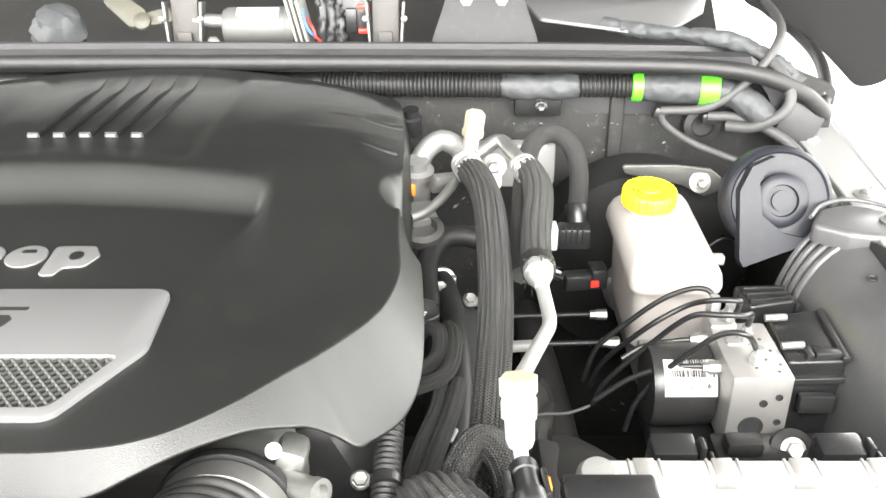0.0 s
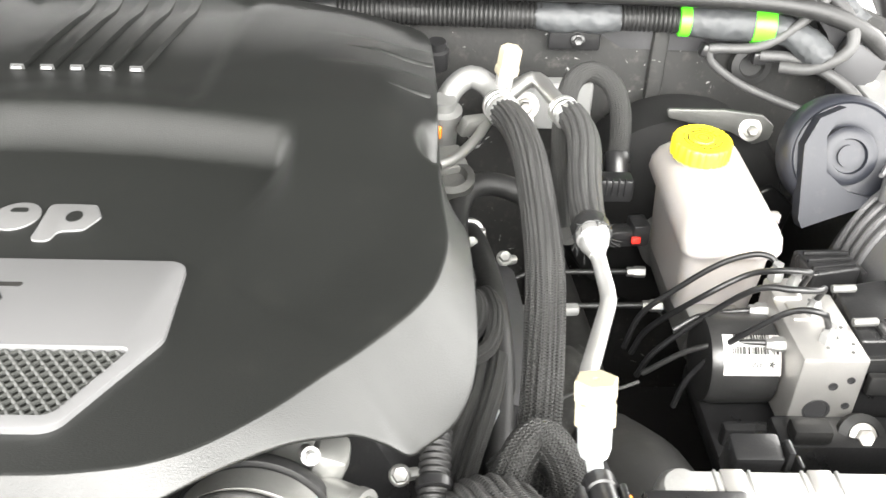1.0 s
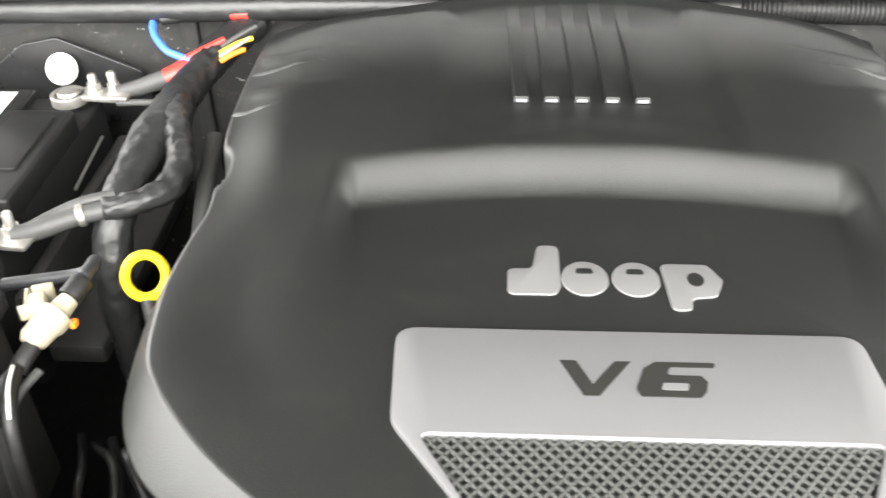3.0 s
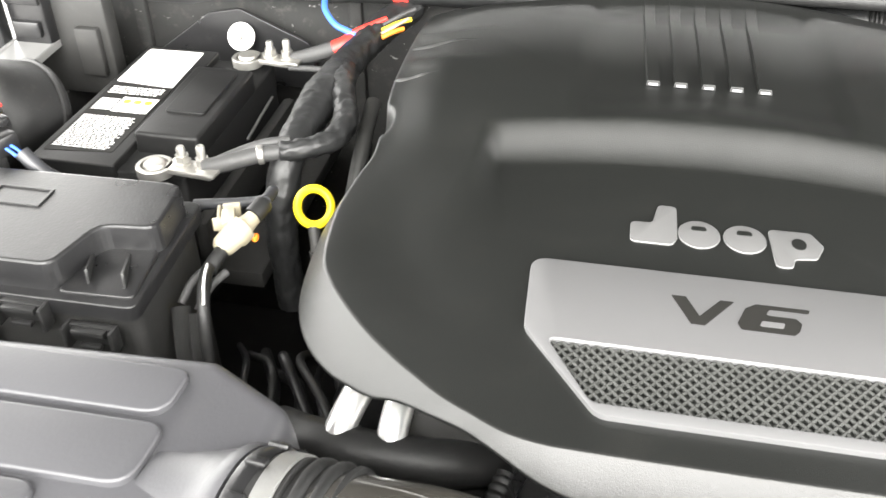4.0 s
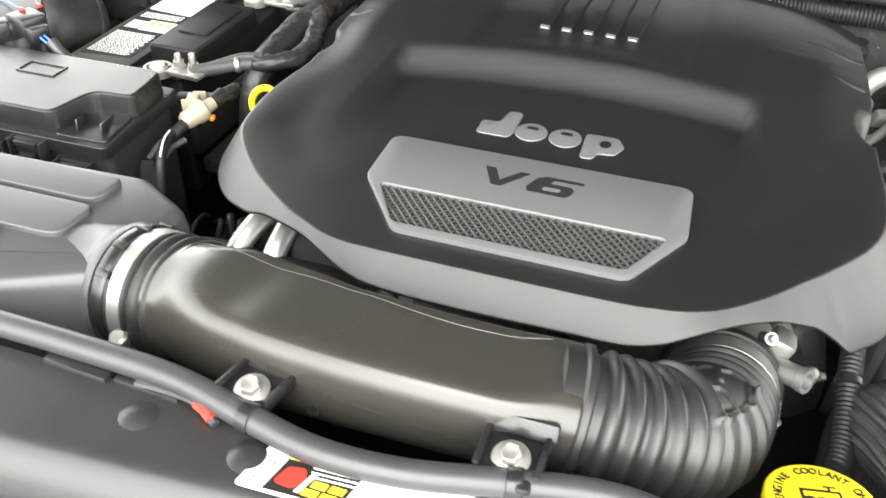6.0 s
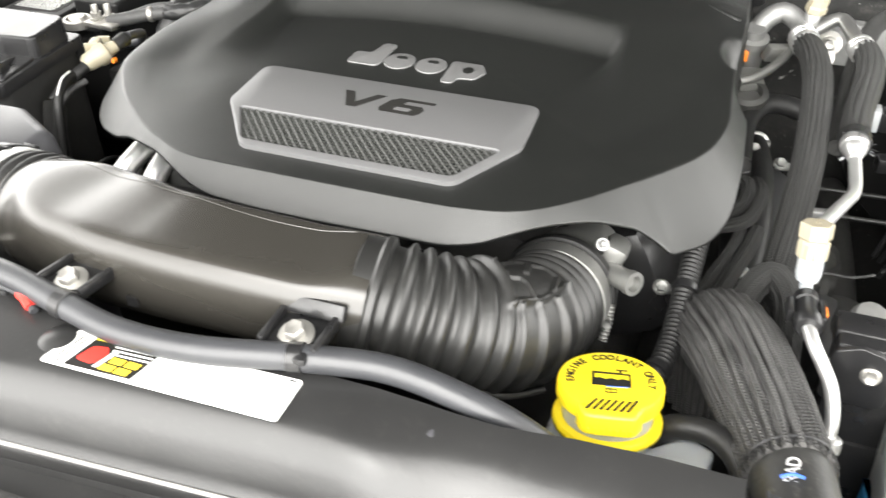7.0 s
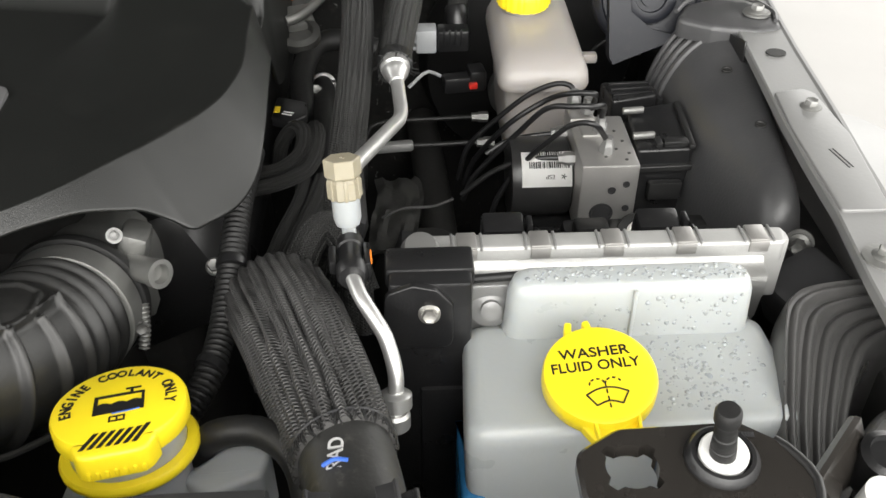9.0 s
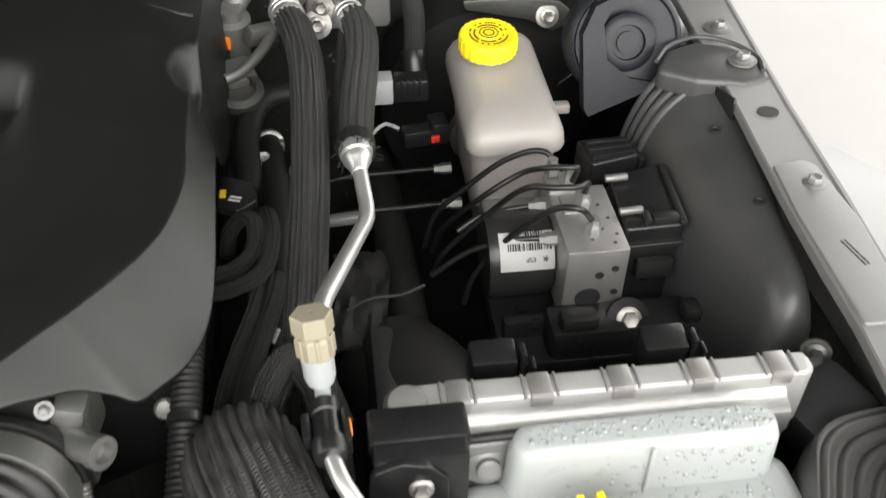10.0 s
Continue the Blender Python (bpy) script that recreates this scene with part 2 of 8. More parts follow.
def merge(bm, other, m=None):
    me = bpy.data.meshes.new("tmp")
    other.to_mesh(me)
    other.free()
    if m is not None:
        me.transform(m)
    bm.from_mesh(me)
    bpy.data.meshes.remove(me)
    return bm


def box(bm, c, s, bevel=0.0, turn=(0, 0, 0), seg=2):
    t = B()
    bmesh.ops.create_cube(t, size=1)
    bmesh.ops.scale(t, vec=s, verts=t.verts[:])
    if bevel:
        bmesh.ops.bevel(t, geom=t.edges[:], offset=bevel, segments=seg, affect="EDGES", profile=0.5)
    return merge(bm, t, pose(*c, *turn))


def aim(p, d):
    """A pose at p whose z points along d."""
    return Matrix.Translation(p) @ Vector(d).to_track_quat("Z", "Y").to_matrix().to_4x4()


def lathe(bm, profile, p, d=(0, 0, 1), seg=28, bumps=None):
    """Turns a profile of (radius, height) round the axis d through p. bumps: (count, depth) for a knurled edge."""
    t = B()
    rings = []
    for r, h in profile:
        ring = []
        for k in range(seg):
            a = 2 * math.pi * k / seg
            q = r * (1 + (bumps[1] * (1 if math.cos(a * bumps[0]) > 0 else 0) if bumps and r > 0.001 else 0))
            ring.append(t.verts.new((q * math.cos(a), q * math.sin(a), h)))
        rings.append(ring)
    for a, b in zip(rings, rings[1:]):
        for k in range(seg):
            t.faces.new((a[k], a[(k + 1) % seg], b[(k + 1) % seg], b[k]))
    if profile[0][0] > 1e-5:
        t.faces.new(rings[0][::-1])
    if profile[-1][0] > 1e-5:
        t.faces.new(rings[-1])
    bmesh.ops.remove_doubles(t, verts=t.verts[:], dist=1e-6)
    return merge(bm, t, aim(p, d))


def loft(bm, rings, caps=True):
    vs = [[bm.verts.new(p) for p in ring] for ring in rings]
    n = len(vs[0])
    for a, b in zip(vs, vs[1:]):
        for k in range(n):
            bm.faces.new((a[k], a[(k + 1) % n], b[(k + 1) % n], b[k]))
    if caps:
        bm.faces.new(vs[0][::-1])
        bm.faces.new(vs[-1])
    return bm


def rounded(points, r, seg=5):
    """A closed outline with its corners rounded; r: one radius, or one for each corner."""
    out, n = [], len(points)
    rs = r if isinstance(r, (list, tuple)) else [r] * n
    for k in range(n):
        p, a, b = Vector(points[k]), Vector(points[k - 1]), Vector(points[(k + 1) % n])
        u, v = (a - p), (b - p)
        cut = min(rs[k] / max(0.05, math.tan(u.angle(v) / 2)), u.length * 0.49, v.length * 0.49)
        s, e = p + u.normalized() * cut, p + v.normalized() * cut
        for i in range(seg + 1):
            f = i / seg
            out.append((1 - f) ** 2 * s + 2 * f * (1 - f) * p + f * f * e)
    return out


def inset(outline, d):
    """An outline drawn in by d (counter-clockwise outlines shrink)."""
    n, out = len(outline), []
    for k in range(n):
        t = (outline[(k + 1) % n] - outline[k - 1])
        if t.length < 1e-9:
            t = Vector((1, 0))
        t.normalize()
        out.append(outline[k] + Vector((-t.y, t.x)) * d)
    return out


def area2(o):
    return sum(o[k - 1].x * o[k].y - o[k].x * o[k - 1].y for k in range(len(o)))


def slab(bm, points, z0, z1, r=0.0, edge=0.0, m=None, seg=5, taper=0.0):
    """An outline in plan, made solid from z0 to z1, with rounded corners r, a rounded upper edge and sides that draw in by taper."""
    o = rounded([Vector(p) for p in points], r, seg) if r else [Vector(p) for p in points]
    if area2(o) < 0:
        o.reverse()
    t = B()
    rings = [[(p.x, p.y, z0) for p in o]]
    if edge:
        for i in range(4):
            a = i / 3 * math.pi / 2
            q = inset(o, taper + edge * (1 - math.cos(a)))
            rings.append([(p.x, p.y, z1 - edge + edge * math.sin(a)) for p in q])
    else:
        rings.append([(p.x, p.y, z1) for p in inset(o, taper)])
    loft(t, rings)
    return merge(bm, t, m)


def spline(pts, n):
    """n places along a smooth curve through the points, evenly spaced."""
    P = [Vector(p) for p in pts]
    P = [2 * P[0] - P[1]] + P + [2 * P[-1] - P[-2]]
    fine = []
    for k in range(1, len(P) - 2):
        a, b, c, d = P[k - 1:k + 3]
        for i in range(24):
            f = i / 24
            fine.append(0.5 * (2 * b + (c - a) * f + (2 * a - 5 * b + 4 * c - d) * f * f + (3 * b - a - 3 * c + d) * f ** 3))
    fine.append(P[-2])
    run = [0.0]
    for a, b in zip(fine, fine[1:]):
        run.append(run[-1] + (b - a).length)
    out, j = [], 0
    for i in range(n):
        s = run[-1] * i / (n - 1)
        while j < len(run) - 2 and run[j + 1] < s:
            j += 1
        f = (s - run[j]) / max(1e-9, run[j + 1] - run[j])
        out.append(fine[j].lerp(fine[j + 1], min(1, f)))
    return out, run[-1]


def tube(bm, pts, rad, seg=14, step=0.006, rib=None, pleat=None, caps=True, flat=1.0):
    """A hose through the points. rad: one radius or several, spread along it. rib: (spacing, depth, sharpness); pleat: (count, depth)."""
    _, length = spline(pts, 8)
    if rib:
        step = min(step, rib[0] / 8)
    n = max(6, int(length / step))
    path, length = spline(pts, n)
    rads = rad if isinstance(rad, (list, tuple)) else [rad, rad]
    uvl = bm.loops.layers.uv.verify()
    side, rings = None, []
    for i, p in enumerate(path):
        t = (path[min(i + 1, n - 1)] - path[max(i - 1, 0)]).normalized()
        side = t.orthogonal().normalized() if side is None else (side - t * side.dot(t)).normalized()
        up = t.cross(side)
        f = i / (n - 1) * (len(rads) - 1)
        k = min(int(f), len(rads) - 2)
        r = rads[k] + (rads[k + 1] - rads[k]) * (f - k)
        s = length * i / (n - 1)
        if rib:
            r += rib[1] * (abs(math.cos(math.pi * s / rib[0])) ** rib[2] - 0.5)
        ring = []
        for j in range(seg):
            a = 2 * math.pi * j / seg
            q = r
            if pleat:
                # pleats wander and differ in depth
                w = a + 0.05 * math.sin(23 * s + 3 * a) + 0.03 * math.sin(61 * s + 5 * a)
                q += pleat[1] * (0.7 + 0.3 * math.sin(3 * a + 17 * s)) * (abs(math.cos(w * pleat[0] / 2)) - 0.6)
            ring.append(bm.verts.new(p + side * q * math.cos(a) + up * q * flat * math.sin(a)))
        rings.append((ring, s))
    for (a, sa), (b, sb) in zip(rings, rings[1:]):
        for j in range(seg):
            f = bm.faces.new((a[j], a[(j + 1) % seg], b[(j + 1) % seg], b[j]))
            for loop, uv in zip(f.loops, ((j / seg, sa), ((j + 1) / seg, sa), ((j + 1) / seg, sb), (j / seg, sb))):
                loop[uvl].uv = uv
    if caps:
        bm.faces.new(rings[0][0][::-1])
        bm.faces.new(rings[-1][0])
    return bm


def bent(points, r, n=6):
    """Straight pipe runs joined by tight bends of radius r."""
    P = [Vector(p) for p in points]
    out = [P[0], P[0].lerp(P[1], 0.3)]
    for a, p, b in zip(P, P[1:], P[2:]):
        u, v = a - p, b - p
        cut = min(r, u.length * 0.45, v.length * 0.45)
        s0, e0 = p + u.normalized() * cut, p + v.normalized() * cut
        out.append(s0.lerp(a, 0.12))
        out += [(1 - f) ** 2 * s0 + 2 * f * (1 - f) * p + f * f * e0 for f in [k / n for k in range(n + 1)]]
        out.append(e0.lerp(b, 0.12))
    return out + [P[-1].lerp(P[-2], 0.3), P[-1]]


def crumple(bm, amp, scale, shift=0.0, ridge=True):
    """Pushes the points of a mesh in and out along their normals, as folds in tape or cloth."""
    bm.normal_update()
    move = []
    for v in bm.verts:
        p = v.co * scale + Vector((shift, shift * 0.7, -shift))
        k = noise.noise(p) + 0.5 * noise.noise(p * 2.3)
        k = 0.6 - 2.0 * abs(k) if ridge else k
        move.append(v.normal * amp * k)
    for v, m in zip(bm.verts, move):
        v.co += m
    return bm


def hexbolt(bm, p, d, r=0.008, h=0.006, flange=1.5):
    """A flanged hexagon bolt head that looks along d."""
    lathe(bm, [(r * flange, 0), (r * flange, 0.0012), (r * 1.05, 0.0028)], p, d, 24)
    lathe(bm, [(r, 0.002), (r, h - 0.001), (r * 0.86, h), (r * 0.5, h - 0.0004), (0, h - 0.001)], p, d, 6)
    return bm


def letters(text, size, m, material, parent, name="lettering", shear=0.0, thick=0.0003, stretch=1.0, bold=0.0, align="CENTER"):
    """Words as a mesh of their own, laid by the pose m."""
    cu = bpy.data.curves.new(name, "FONT")
    cu.body, cu.size, cu.shear, cu.extrude, cu.offset = text, size, shear, thick, bold
    cu.align_x, cu.align_y = align, "CENTER"
    tmp = bpy.data.objects.new("tmp_text", cu)
    scene.collection.objects.link(tmp)
    dg = bpy.context.evaluated_depsgraph_get()
    me = bpy.data.meshes.new_from_object(tmp.evaluated_get(dg))
    bpy.data.objects.remove(tmp)
    bm = B()
    bm.from_mesh(me)
    bpy.data.meshes.remove(me)
    bmesh.ops.transform(bm, matrix=m @ Matrix.Diagonal((stretch, 1, 1, 1)), verts=bm.verts[:])
    return part(name, bm, material, parent)


def bars(bm, m, rows, w, h, gap, rng, thick=0.0003):
    """Unreadable print: rows of short dashes in the plane of m, w wide."""
    for k in range(rows):
        x = 0.0
        while x < w * 0.96:
            run = min(w - x, rng.uniform(0.03, 0.16) * w)
            t = B()
            box(t, (x + run / 2, -k * gap, 0), (run, h, thick))
            merge(bm, t, m)
            x += run + w * 0.025
    return bm


def ramp(a, b, x):
    """From 0 to 1 as a plane face with short rounded ends."""
    f = max(0.0, min(1.0, (x - a) / (b - a)))
    return 0.3 * f * f * (3 - 2 * f) + 0.7 * f


def smooth(a, b, x):
    f = max(0.0, min(1.0, (x - a) / (b - a)))
    return f * f * (3 - 2 * f)


# ---- large structure ----
MID = -0.23          # middle line of the car

bm = B()
bmesh.ops.create_grid(bm, x_segments=8, y_segments=8, size=200)
single("ground", bm, "concrete", "pale smooth concrete floor around the car", "floor", kind="structure")

# unseen dark slab added overhead to block sky light, open at the sides
bm = B()
box(bm, (MID, 2.2, 3.25), (5.2, 6.0, 0.10), 0.01)
single("ceiling", bm, "sky_block", "unseen dark slab added overhead to block the sky", "ceiling", kind="structure")

# engine bay shell
bm = B()
box(bm, (MID, 0.6, 0.56), (1.5, 1.1, 0.02))
single("bay_floor", bm, "deep", "black oily underside of the engine bay", "floor", kind="structure")
bm = B()
slab(bm, [(-1.02, 0.5), (0.56, 0.5), (0.56, 1.09), (0.50, 1.115), (-0.96, 1.115), (-1.02, 1.09)], 0, 0.02, 0.01, 0.003, Matrix.Translation((0, 1.105, 0)) @ pose(0, 0, 0, 90))
fire = single("firewall", bm, "fwall", "dark dusty insulated firewall behind the engine", "firewall", kind="structure")
for x in (-0.9, -0.62, -0.30, 0.02, 0.30):
    bm = B()
    box(bm, (x, 1.082, 0.95), (0.018, 0.012, 0.28), 0.005)
    part("stiffening_rib", bm, "fwall", fire)
for side, x in (("left", -0.985), ("right", 0.50)):
    bm = B()
    box(bm, (x, 0.62, 0.76), (0.02, 0.98, 0.42), 0.004)
    single("inner_wall_" + side, bm, "deep", "black inner wing panel of the engine bay", "wing panel", kind="structure")
bm = B()
box(bm, (MID, 0.12, 0.8), (1.5, 0.03, 0.5), 0.004)
single("front_panel", bm, "deep", "black panel behind the grille", "front panel", kind="structure")


def fender(sign):
    """The folded flange along the top of a wing, with its outer skin and flare."""
    fx = (lambda x: x) if sign > 0 else (lambda x: 2 * MID - x)
    where = "right" if sign > 0 else "left"
    f = thing("fender_" + where, (fx(0.52), 0.7, 0.9), "grey painted wing flange with bolts and slots", "fender", kind="structure")
    rows = [(0.36, 0.462, 0.498), (0.43, 0.467, 0.507), (0.50, 0.474, 0.516), (0.56, 0.476, 0.521), (0.63, 0.480, 0.528), (0.75, 0.491, 0.537), (0.94, 0.503, 0.556), (1.12, 0.512, 0.575)]
    bm = B()
    rings = []
    for y, a, b in rows:
        prof = [(a, 1.032), (a, 1.040), (a + 0.001, 1.0415), (b - 0.006, 1.0415), (b - 0.004, 1.043), (b - 0.001, 1.043), (b + 0.001, 1.040), (b + 0.004, 1.028), (b + 0.014, 0.98), (b + 0.022, 0.80), (b + 0.014, 0.80), (b - 0.002, 1.0), (b - 0.004, 1.032)]
        rings.append([(fx(x), y, z) for x, z in prof])
    loft(bm, rings)
    part("flange", bm, "fender", f, sharp=20)
    # black wheel arch flare beyond the wing
    bm = B()
    rings = []
    for k in range(29):
        a = math.pi * (0.03 + 0.94 * k / 28)
        y, z = 0.45 - 0.58 * math.cos(a), 0.45 + 0.475 * math.sin(a) ** 0.2
        back = 0.6 * max(0.0, -math.cos(a))
        prof = [(0.56, 0.0), (0.70, 0.005), (0.745, -0.012), (0.75, -0.04), (0.74, -0.04), (0.70, -0.012), (0.56, -0.012)]
        rings.append([(fx(x), y - back * (x - 0.65), z + dz) for x, dz in prof])
    loft(bm, rings)
    part("wheel_arch_flare", bm, "flare", f, "pale grey moulded flare")
    bm = B()
    for y, x in ((0.642, 0.507), (0.886, 0.523), (0.45, 0.484)):
        lathe(bm, [(0.014, 0), (0.014, 0.002), (0.008, 0.003)], (fx(x), y, 1.041), (0, 0, 1), 24)
        hexbolt(bm, (fx(x), y, 1.043), (0, 0, 1), 0.0056, 0.007)
        part("bolt", bm, "cast", f)
        bm = B()
    bm.free()
    # oval slot and the seam between two sheets
    bm = B()
    o = [(fx(0.513) + 0.009 * math.cos(a), 0.742 + 0.0075 * math.sin(a)) for a in [2 * math.pi * k / 20 for k in range(20)]]
    slab(bm, o, 1.0415, 1.0428)
    part("slot", bm, "deep", f)
    bm = B()
    slab(bm, [(fx(0.486), 0.668), (fx(0.512), 0.672), (fx(0.519), 0.664), (fx(0.522), 0.60), (fx(0.511), 0.50), (fx(0.476), 0.50), (fx(0.480), 0.61)], 1.040, 1.0438, 0.004, 0.001)
    part("overlap_sheet", bm, "fender", f)
    if sign > 0:
        bm = B()
        bars(bm, pose(fx(0.500), 0.578, 1.0440, 0, 0, -78), 2, 0.026, 0.0010, 0.0030, random.Random(3), 0.0004)
        part("stamped_print", bm, "metal_dark", f)
    return f


fender(1)
fender(-1)

# cowl: lip, rubber seal and the channel behind it
cowl = thing("cowl", (MID, 1.2, 1.06), "black cowl channel with a long rubber-edged lip", "cowl", kind="structure")
bm = B()
tube(bm, [(-0.98, 1.044, 1.118), (-0.6, 1.050, 1.130), (-0.2, 1.053, 1.132), (0.25, 1.046, 1.131), (0.42, 1.03, 1.128), (0.50, 1.035, 1.10), (0.535, 1.05, 1.07)], 0.0095, 12, 0.02)
part("rubber_seal", bm, "rubber", cowl)
bm = B()
loft(bm, [[(x, 1.056 - d, 1.131), (x, 1.064 - d, 1.138), (x, 1.085 - d, 1.138), (x, 1.09 - d, 1.131), (x, 1.105 - d, 1.131), (x, 1.11 - d, 1.138), (x, 1.118 - d, 1.138), (x, 1.12 - d, 1.06), (x, 1.09 - d, 1.06), (x, 1.085 - d, 1.12), (x, 1.056 - d, 1.12)] for x, d in ((-0.97, 0.008), (-0.6, 0.0), (-0.2, -0.003), (0.2, 0.002), (0.44, 0.014))])
part("lip", bm, "metal_dark", cowl, sharp=25)
bm = B()
loft(bm, [[(x, 1.11, 1.07), (x, 1.36, 1.06), (x, 1.44, 1.12), (x, 1.46, 1.30), (x, 1.48, 1.30), (x, 1.47, 1.10), (x, 1.37, 1.04), (x, 1.11, 1.05)] for x in (-1.0, -0.4, 0.1, 0.5)])
part("channel", bm, "deep", cowl)
bm = B()
slab(bm, [(0.20, 1.30), (0.215, 1.19), (0.325, 1.125), (0.37, 1.14), (0.43, 1.23), (0.46, 1.33)], 1.145, 1.149, 0.01, 0.001)
part("cover_sheet", bm, "silver", cowl, "pale grey sheet metal edge")
bm = B()
slab(bm, [(0.075, 0.0), (0.215, 0.0), (0.19, 0.075), (0.172, 0.085), (0.118, 0.085), (0.10, 0.075)], 0, 0.005, 0.012, 0.001, Matrix.Translation((0, 1.17, 1.115)) @ pose(0, 0, 0, 62))
part("hinge_plate", bm, "hinge", cowl)
for x in (0.122, 0.166):
    bm = B()
    hexbolt(bm, (x, 1.196, 1.168), (0, -0.88, 0.47), 0.008, 0.006, 1.7)
    part("bolt", bm, "cast", cowl)

# raised bonnet above the bay
bonnet = thing("bonnet", (MID, 1.2, 1.2), "raised black bonnet above the engine bay", "bonnet", kind="structure")
bm = B()
out = [(-1.05, 0.0), (0.43, 0.0), (0.48, -0.070), (0.535, -0.095), (0.593, -0.136), (0.637, -0.176), (0.668, -0.206), (0.71, -0.19), (0.70, 0.05), (0.40, 1.17), (0.30, 1.25), (-0.76, 1.25), (-0.82, 1.17), (-1.04, 0.05)]
slab(bm, out, 0, 0.03, 0.03, 0.004, Matrix.Translation((0, 1.22, 1.235)) @ pose(0, 0, 0, 110))
part("panel", bm, "bonnet", bonnet)


# ---- engine cover ----
def engine_cover():
    c = thing("engine_cover", (MID, 0.72, 1.02), "matte black plastic engine cover with silver badge plate", "engine cover")
    # lower edge and upper crease, side by side, clockwise from the middle of the rear edge
    rim = [
        (-0.200, 1.052, 1.1040, -0.200, 1.044, 1.128), (-0.110, 1.046, 1.1020, -0.110, 1.037, 1.124), (-0.020, 1.030, 1.0960, -0.024, 1.019, 1.116), (0.040, 1.010, 1.0880, 0.032, 0.998, 1.108), (0.058, 0.992, 1.0500, 0.048, 0.982, 1.104), (0.060, 0.940, 1.0100, 0.053, 0.930, 1.104),
        (0.062, 0.850, 0.9900, 0.056, 0.850, 1.106), (0.065, 0.760, 1.0150, 0.057, 0.760, 1.107), (0.0700, 0.7000, 1.0650, 0.0580, 0.7000, 1.1075),
        (0.0755, 0.6570, 1.0880, 0.0599, 0.6576, 1.108), (0.0785, 0.6100, 1.0885, 0.0626, 0.6096, 1.108), (0.0800, 0.5600, 1.0800, 0.0560, 0.5688, 1.108), (0.0770, 0.5270, 1.0685, 0.0455, 0.5443, 1.108), (0.0670, 0.5020, 1.0620, 0.0329, 0.5255, 1.108), (0.0505, 0.4830, 1.0620, 0.0192, 0.5078, 1.108),
        (0.0420, 0.4740, 1.0645, 0.0120, 0.4990, 1.108), (0.0300, 0.4730, 1.0730, 0.0074, 0.4937, 1.108), (0.0160, 0.4690, 1.0830, -0.0016, 0.4836, 1.108), (0.0060, 0.4630, 1.0880, -0.0089, 0.4750, 1.108), (-0.0140, 0.4510, 1.0955, -0.0220, 0.4600, 1.108), (-0.0360, 0.4360, 1.0985, -0.0402, 0.4430, 1.108),
        (-0.0530, 0.4235, 1.0990, -0.0568, 0.4308, 1.108), (-0.0705, 0.4125, 1.0957, -0.0740, 0.4230, 1.108), (-0.0875, 0.4040, 1.0910, -0.0896, 0.4194, 1.108), (-0.1080, 0.3980, 1.0882, -0.1106, 0.4165, 1.108), (-0.1260, 0.3965, 1.0875, -0.1260, 0.4157, 1.108), (-0.1500, 0.3965, 1.0875, -0.1529, 0.4152, 1.108),
        (-0.1900, 0.3960, 1.0870, -0.1899, 0.4150, 1.108), (-0.2240, 0.3957, 1.0868, -0.2272, 0.4150, 1.108), (-0.2640, 0.3960, 1.0870, -0.2655, 0.4151, 1.108), (-0.2900, 0.3970, 1.0877, -0.2871, 0.4152, 1.108), (-0.3120, 0.3985, 1.0895, -0.3098, 0.4156, 1.108), (-0.3320, 0.4040, 1.0935, -0.3302, 0.4164, 1.108),
        (-0.3540, 0.4140, 1.0997, -0.3514, 0.4210, 1.108), (-0.3740, 0.4255, 1.1008, -0.3714, 0.4307, 1.108), (-0.3960, 0.4350, 1.0995, -0.3906, 0.4411, 1.108), (-0.4180, 0.4465, 1.0945, -0.4104, 0.4555, 1.108), (-0.4360, 0.4525, 1.0885, -0.4245, 0.4667, 1.108), (-0.4550, 0.4640, 1.0840, -0.4397, 0.4799, 1.108),
        (-0.4700, 0.4750, 1.0810, -0.4525, 0.4927, 1.108), (-0.4880, 0.4940, 1.0790, -0.4675, 0.5098, 1.108), (-0.5030, 0.5190, 1.0795, -0.4837, 0.5315, 1.108), (-0.5120, 0.5520, 1.0820, -0.4959, 0.5576, 1.108), (-0.5145, 0.6100, 1.0880, -0.5025, 0.6113, 1.108), (-0.5090, 0.6600, 1.0900, -0.5000, 0.6610, 1.108),
        (-0.502, 0.700, 1.0700, -0.4965, 0.7000, 1.1075), (-0.512, 0.765, 1.0100, -0.504, 0.765, 1.106),
        (-0.518, 0.830, 1.0000, -0.511, 0.830, 1.106), (-0.522, 0.920, 1.0100, -0.514, 0.920, 1.104), (-0.520, 0.985, 1.0500, -0.511, 0.978, 1.104), (-0.504, 1.010, 1.0880, -0.496, 0.998, 1.108), (-0.430, 1.031, 1.0960, -0.427, 1.020, 1.116), (-0.320, 1.048, 1.1020, -0.318, 1.039, 1.124)]
    SUB = 10
    N = SUB * len(rim)

    def around(k0):
        out, n = [], len(rim)
        for i in range(n):
            p = [Vector(rim[(i + d) % n][k0:k0 + 3]) for d in (-1, 0, 1, 2)]
            for j in range(SUB):
                f = j / SUB
                out.append(0.5 * (2 * p[1] + (p[2] - p[0]) * f + (2 * p[0] - 5 * p[1] + 4 * p[2] - p[3]) * f * f + (3 * p[1] - p[0] - 3 * p[2] + p[3]) * f ** 3))
        return out
    ring, crease3 = around(0), around(3)
    mid = Vector((MID, 0.70))
    bearing = [math.atan2(q.y - mid.y, q.x - mid.x) for q in crease3]
    start = max(range(N), key=lambda k: bearing[k])
    turned = [(bearing[(start + k) % N], crease3[(start + k) % N]) for k in range(N)]
    sweep = np.array([-a for a, q in turned])
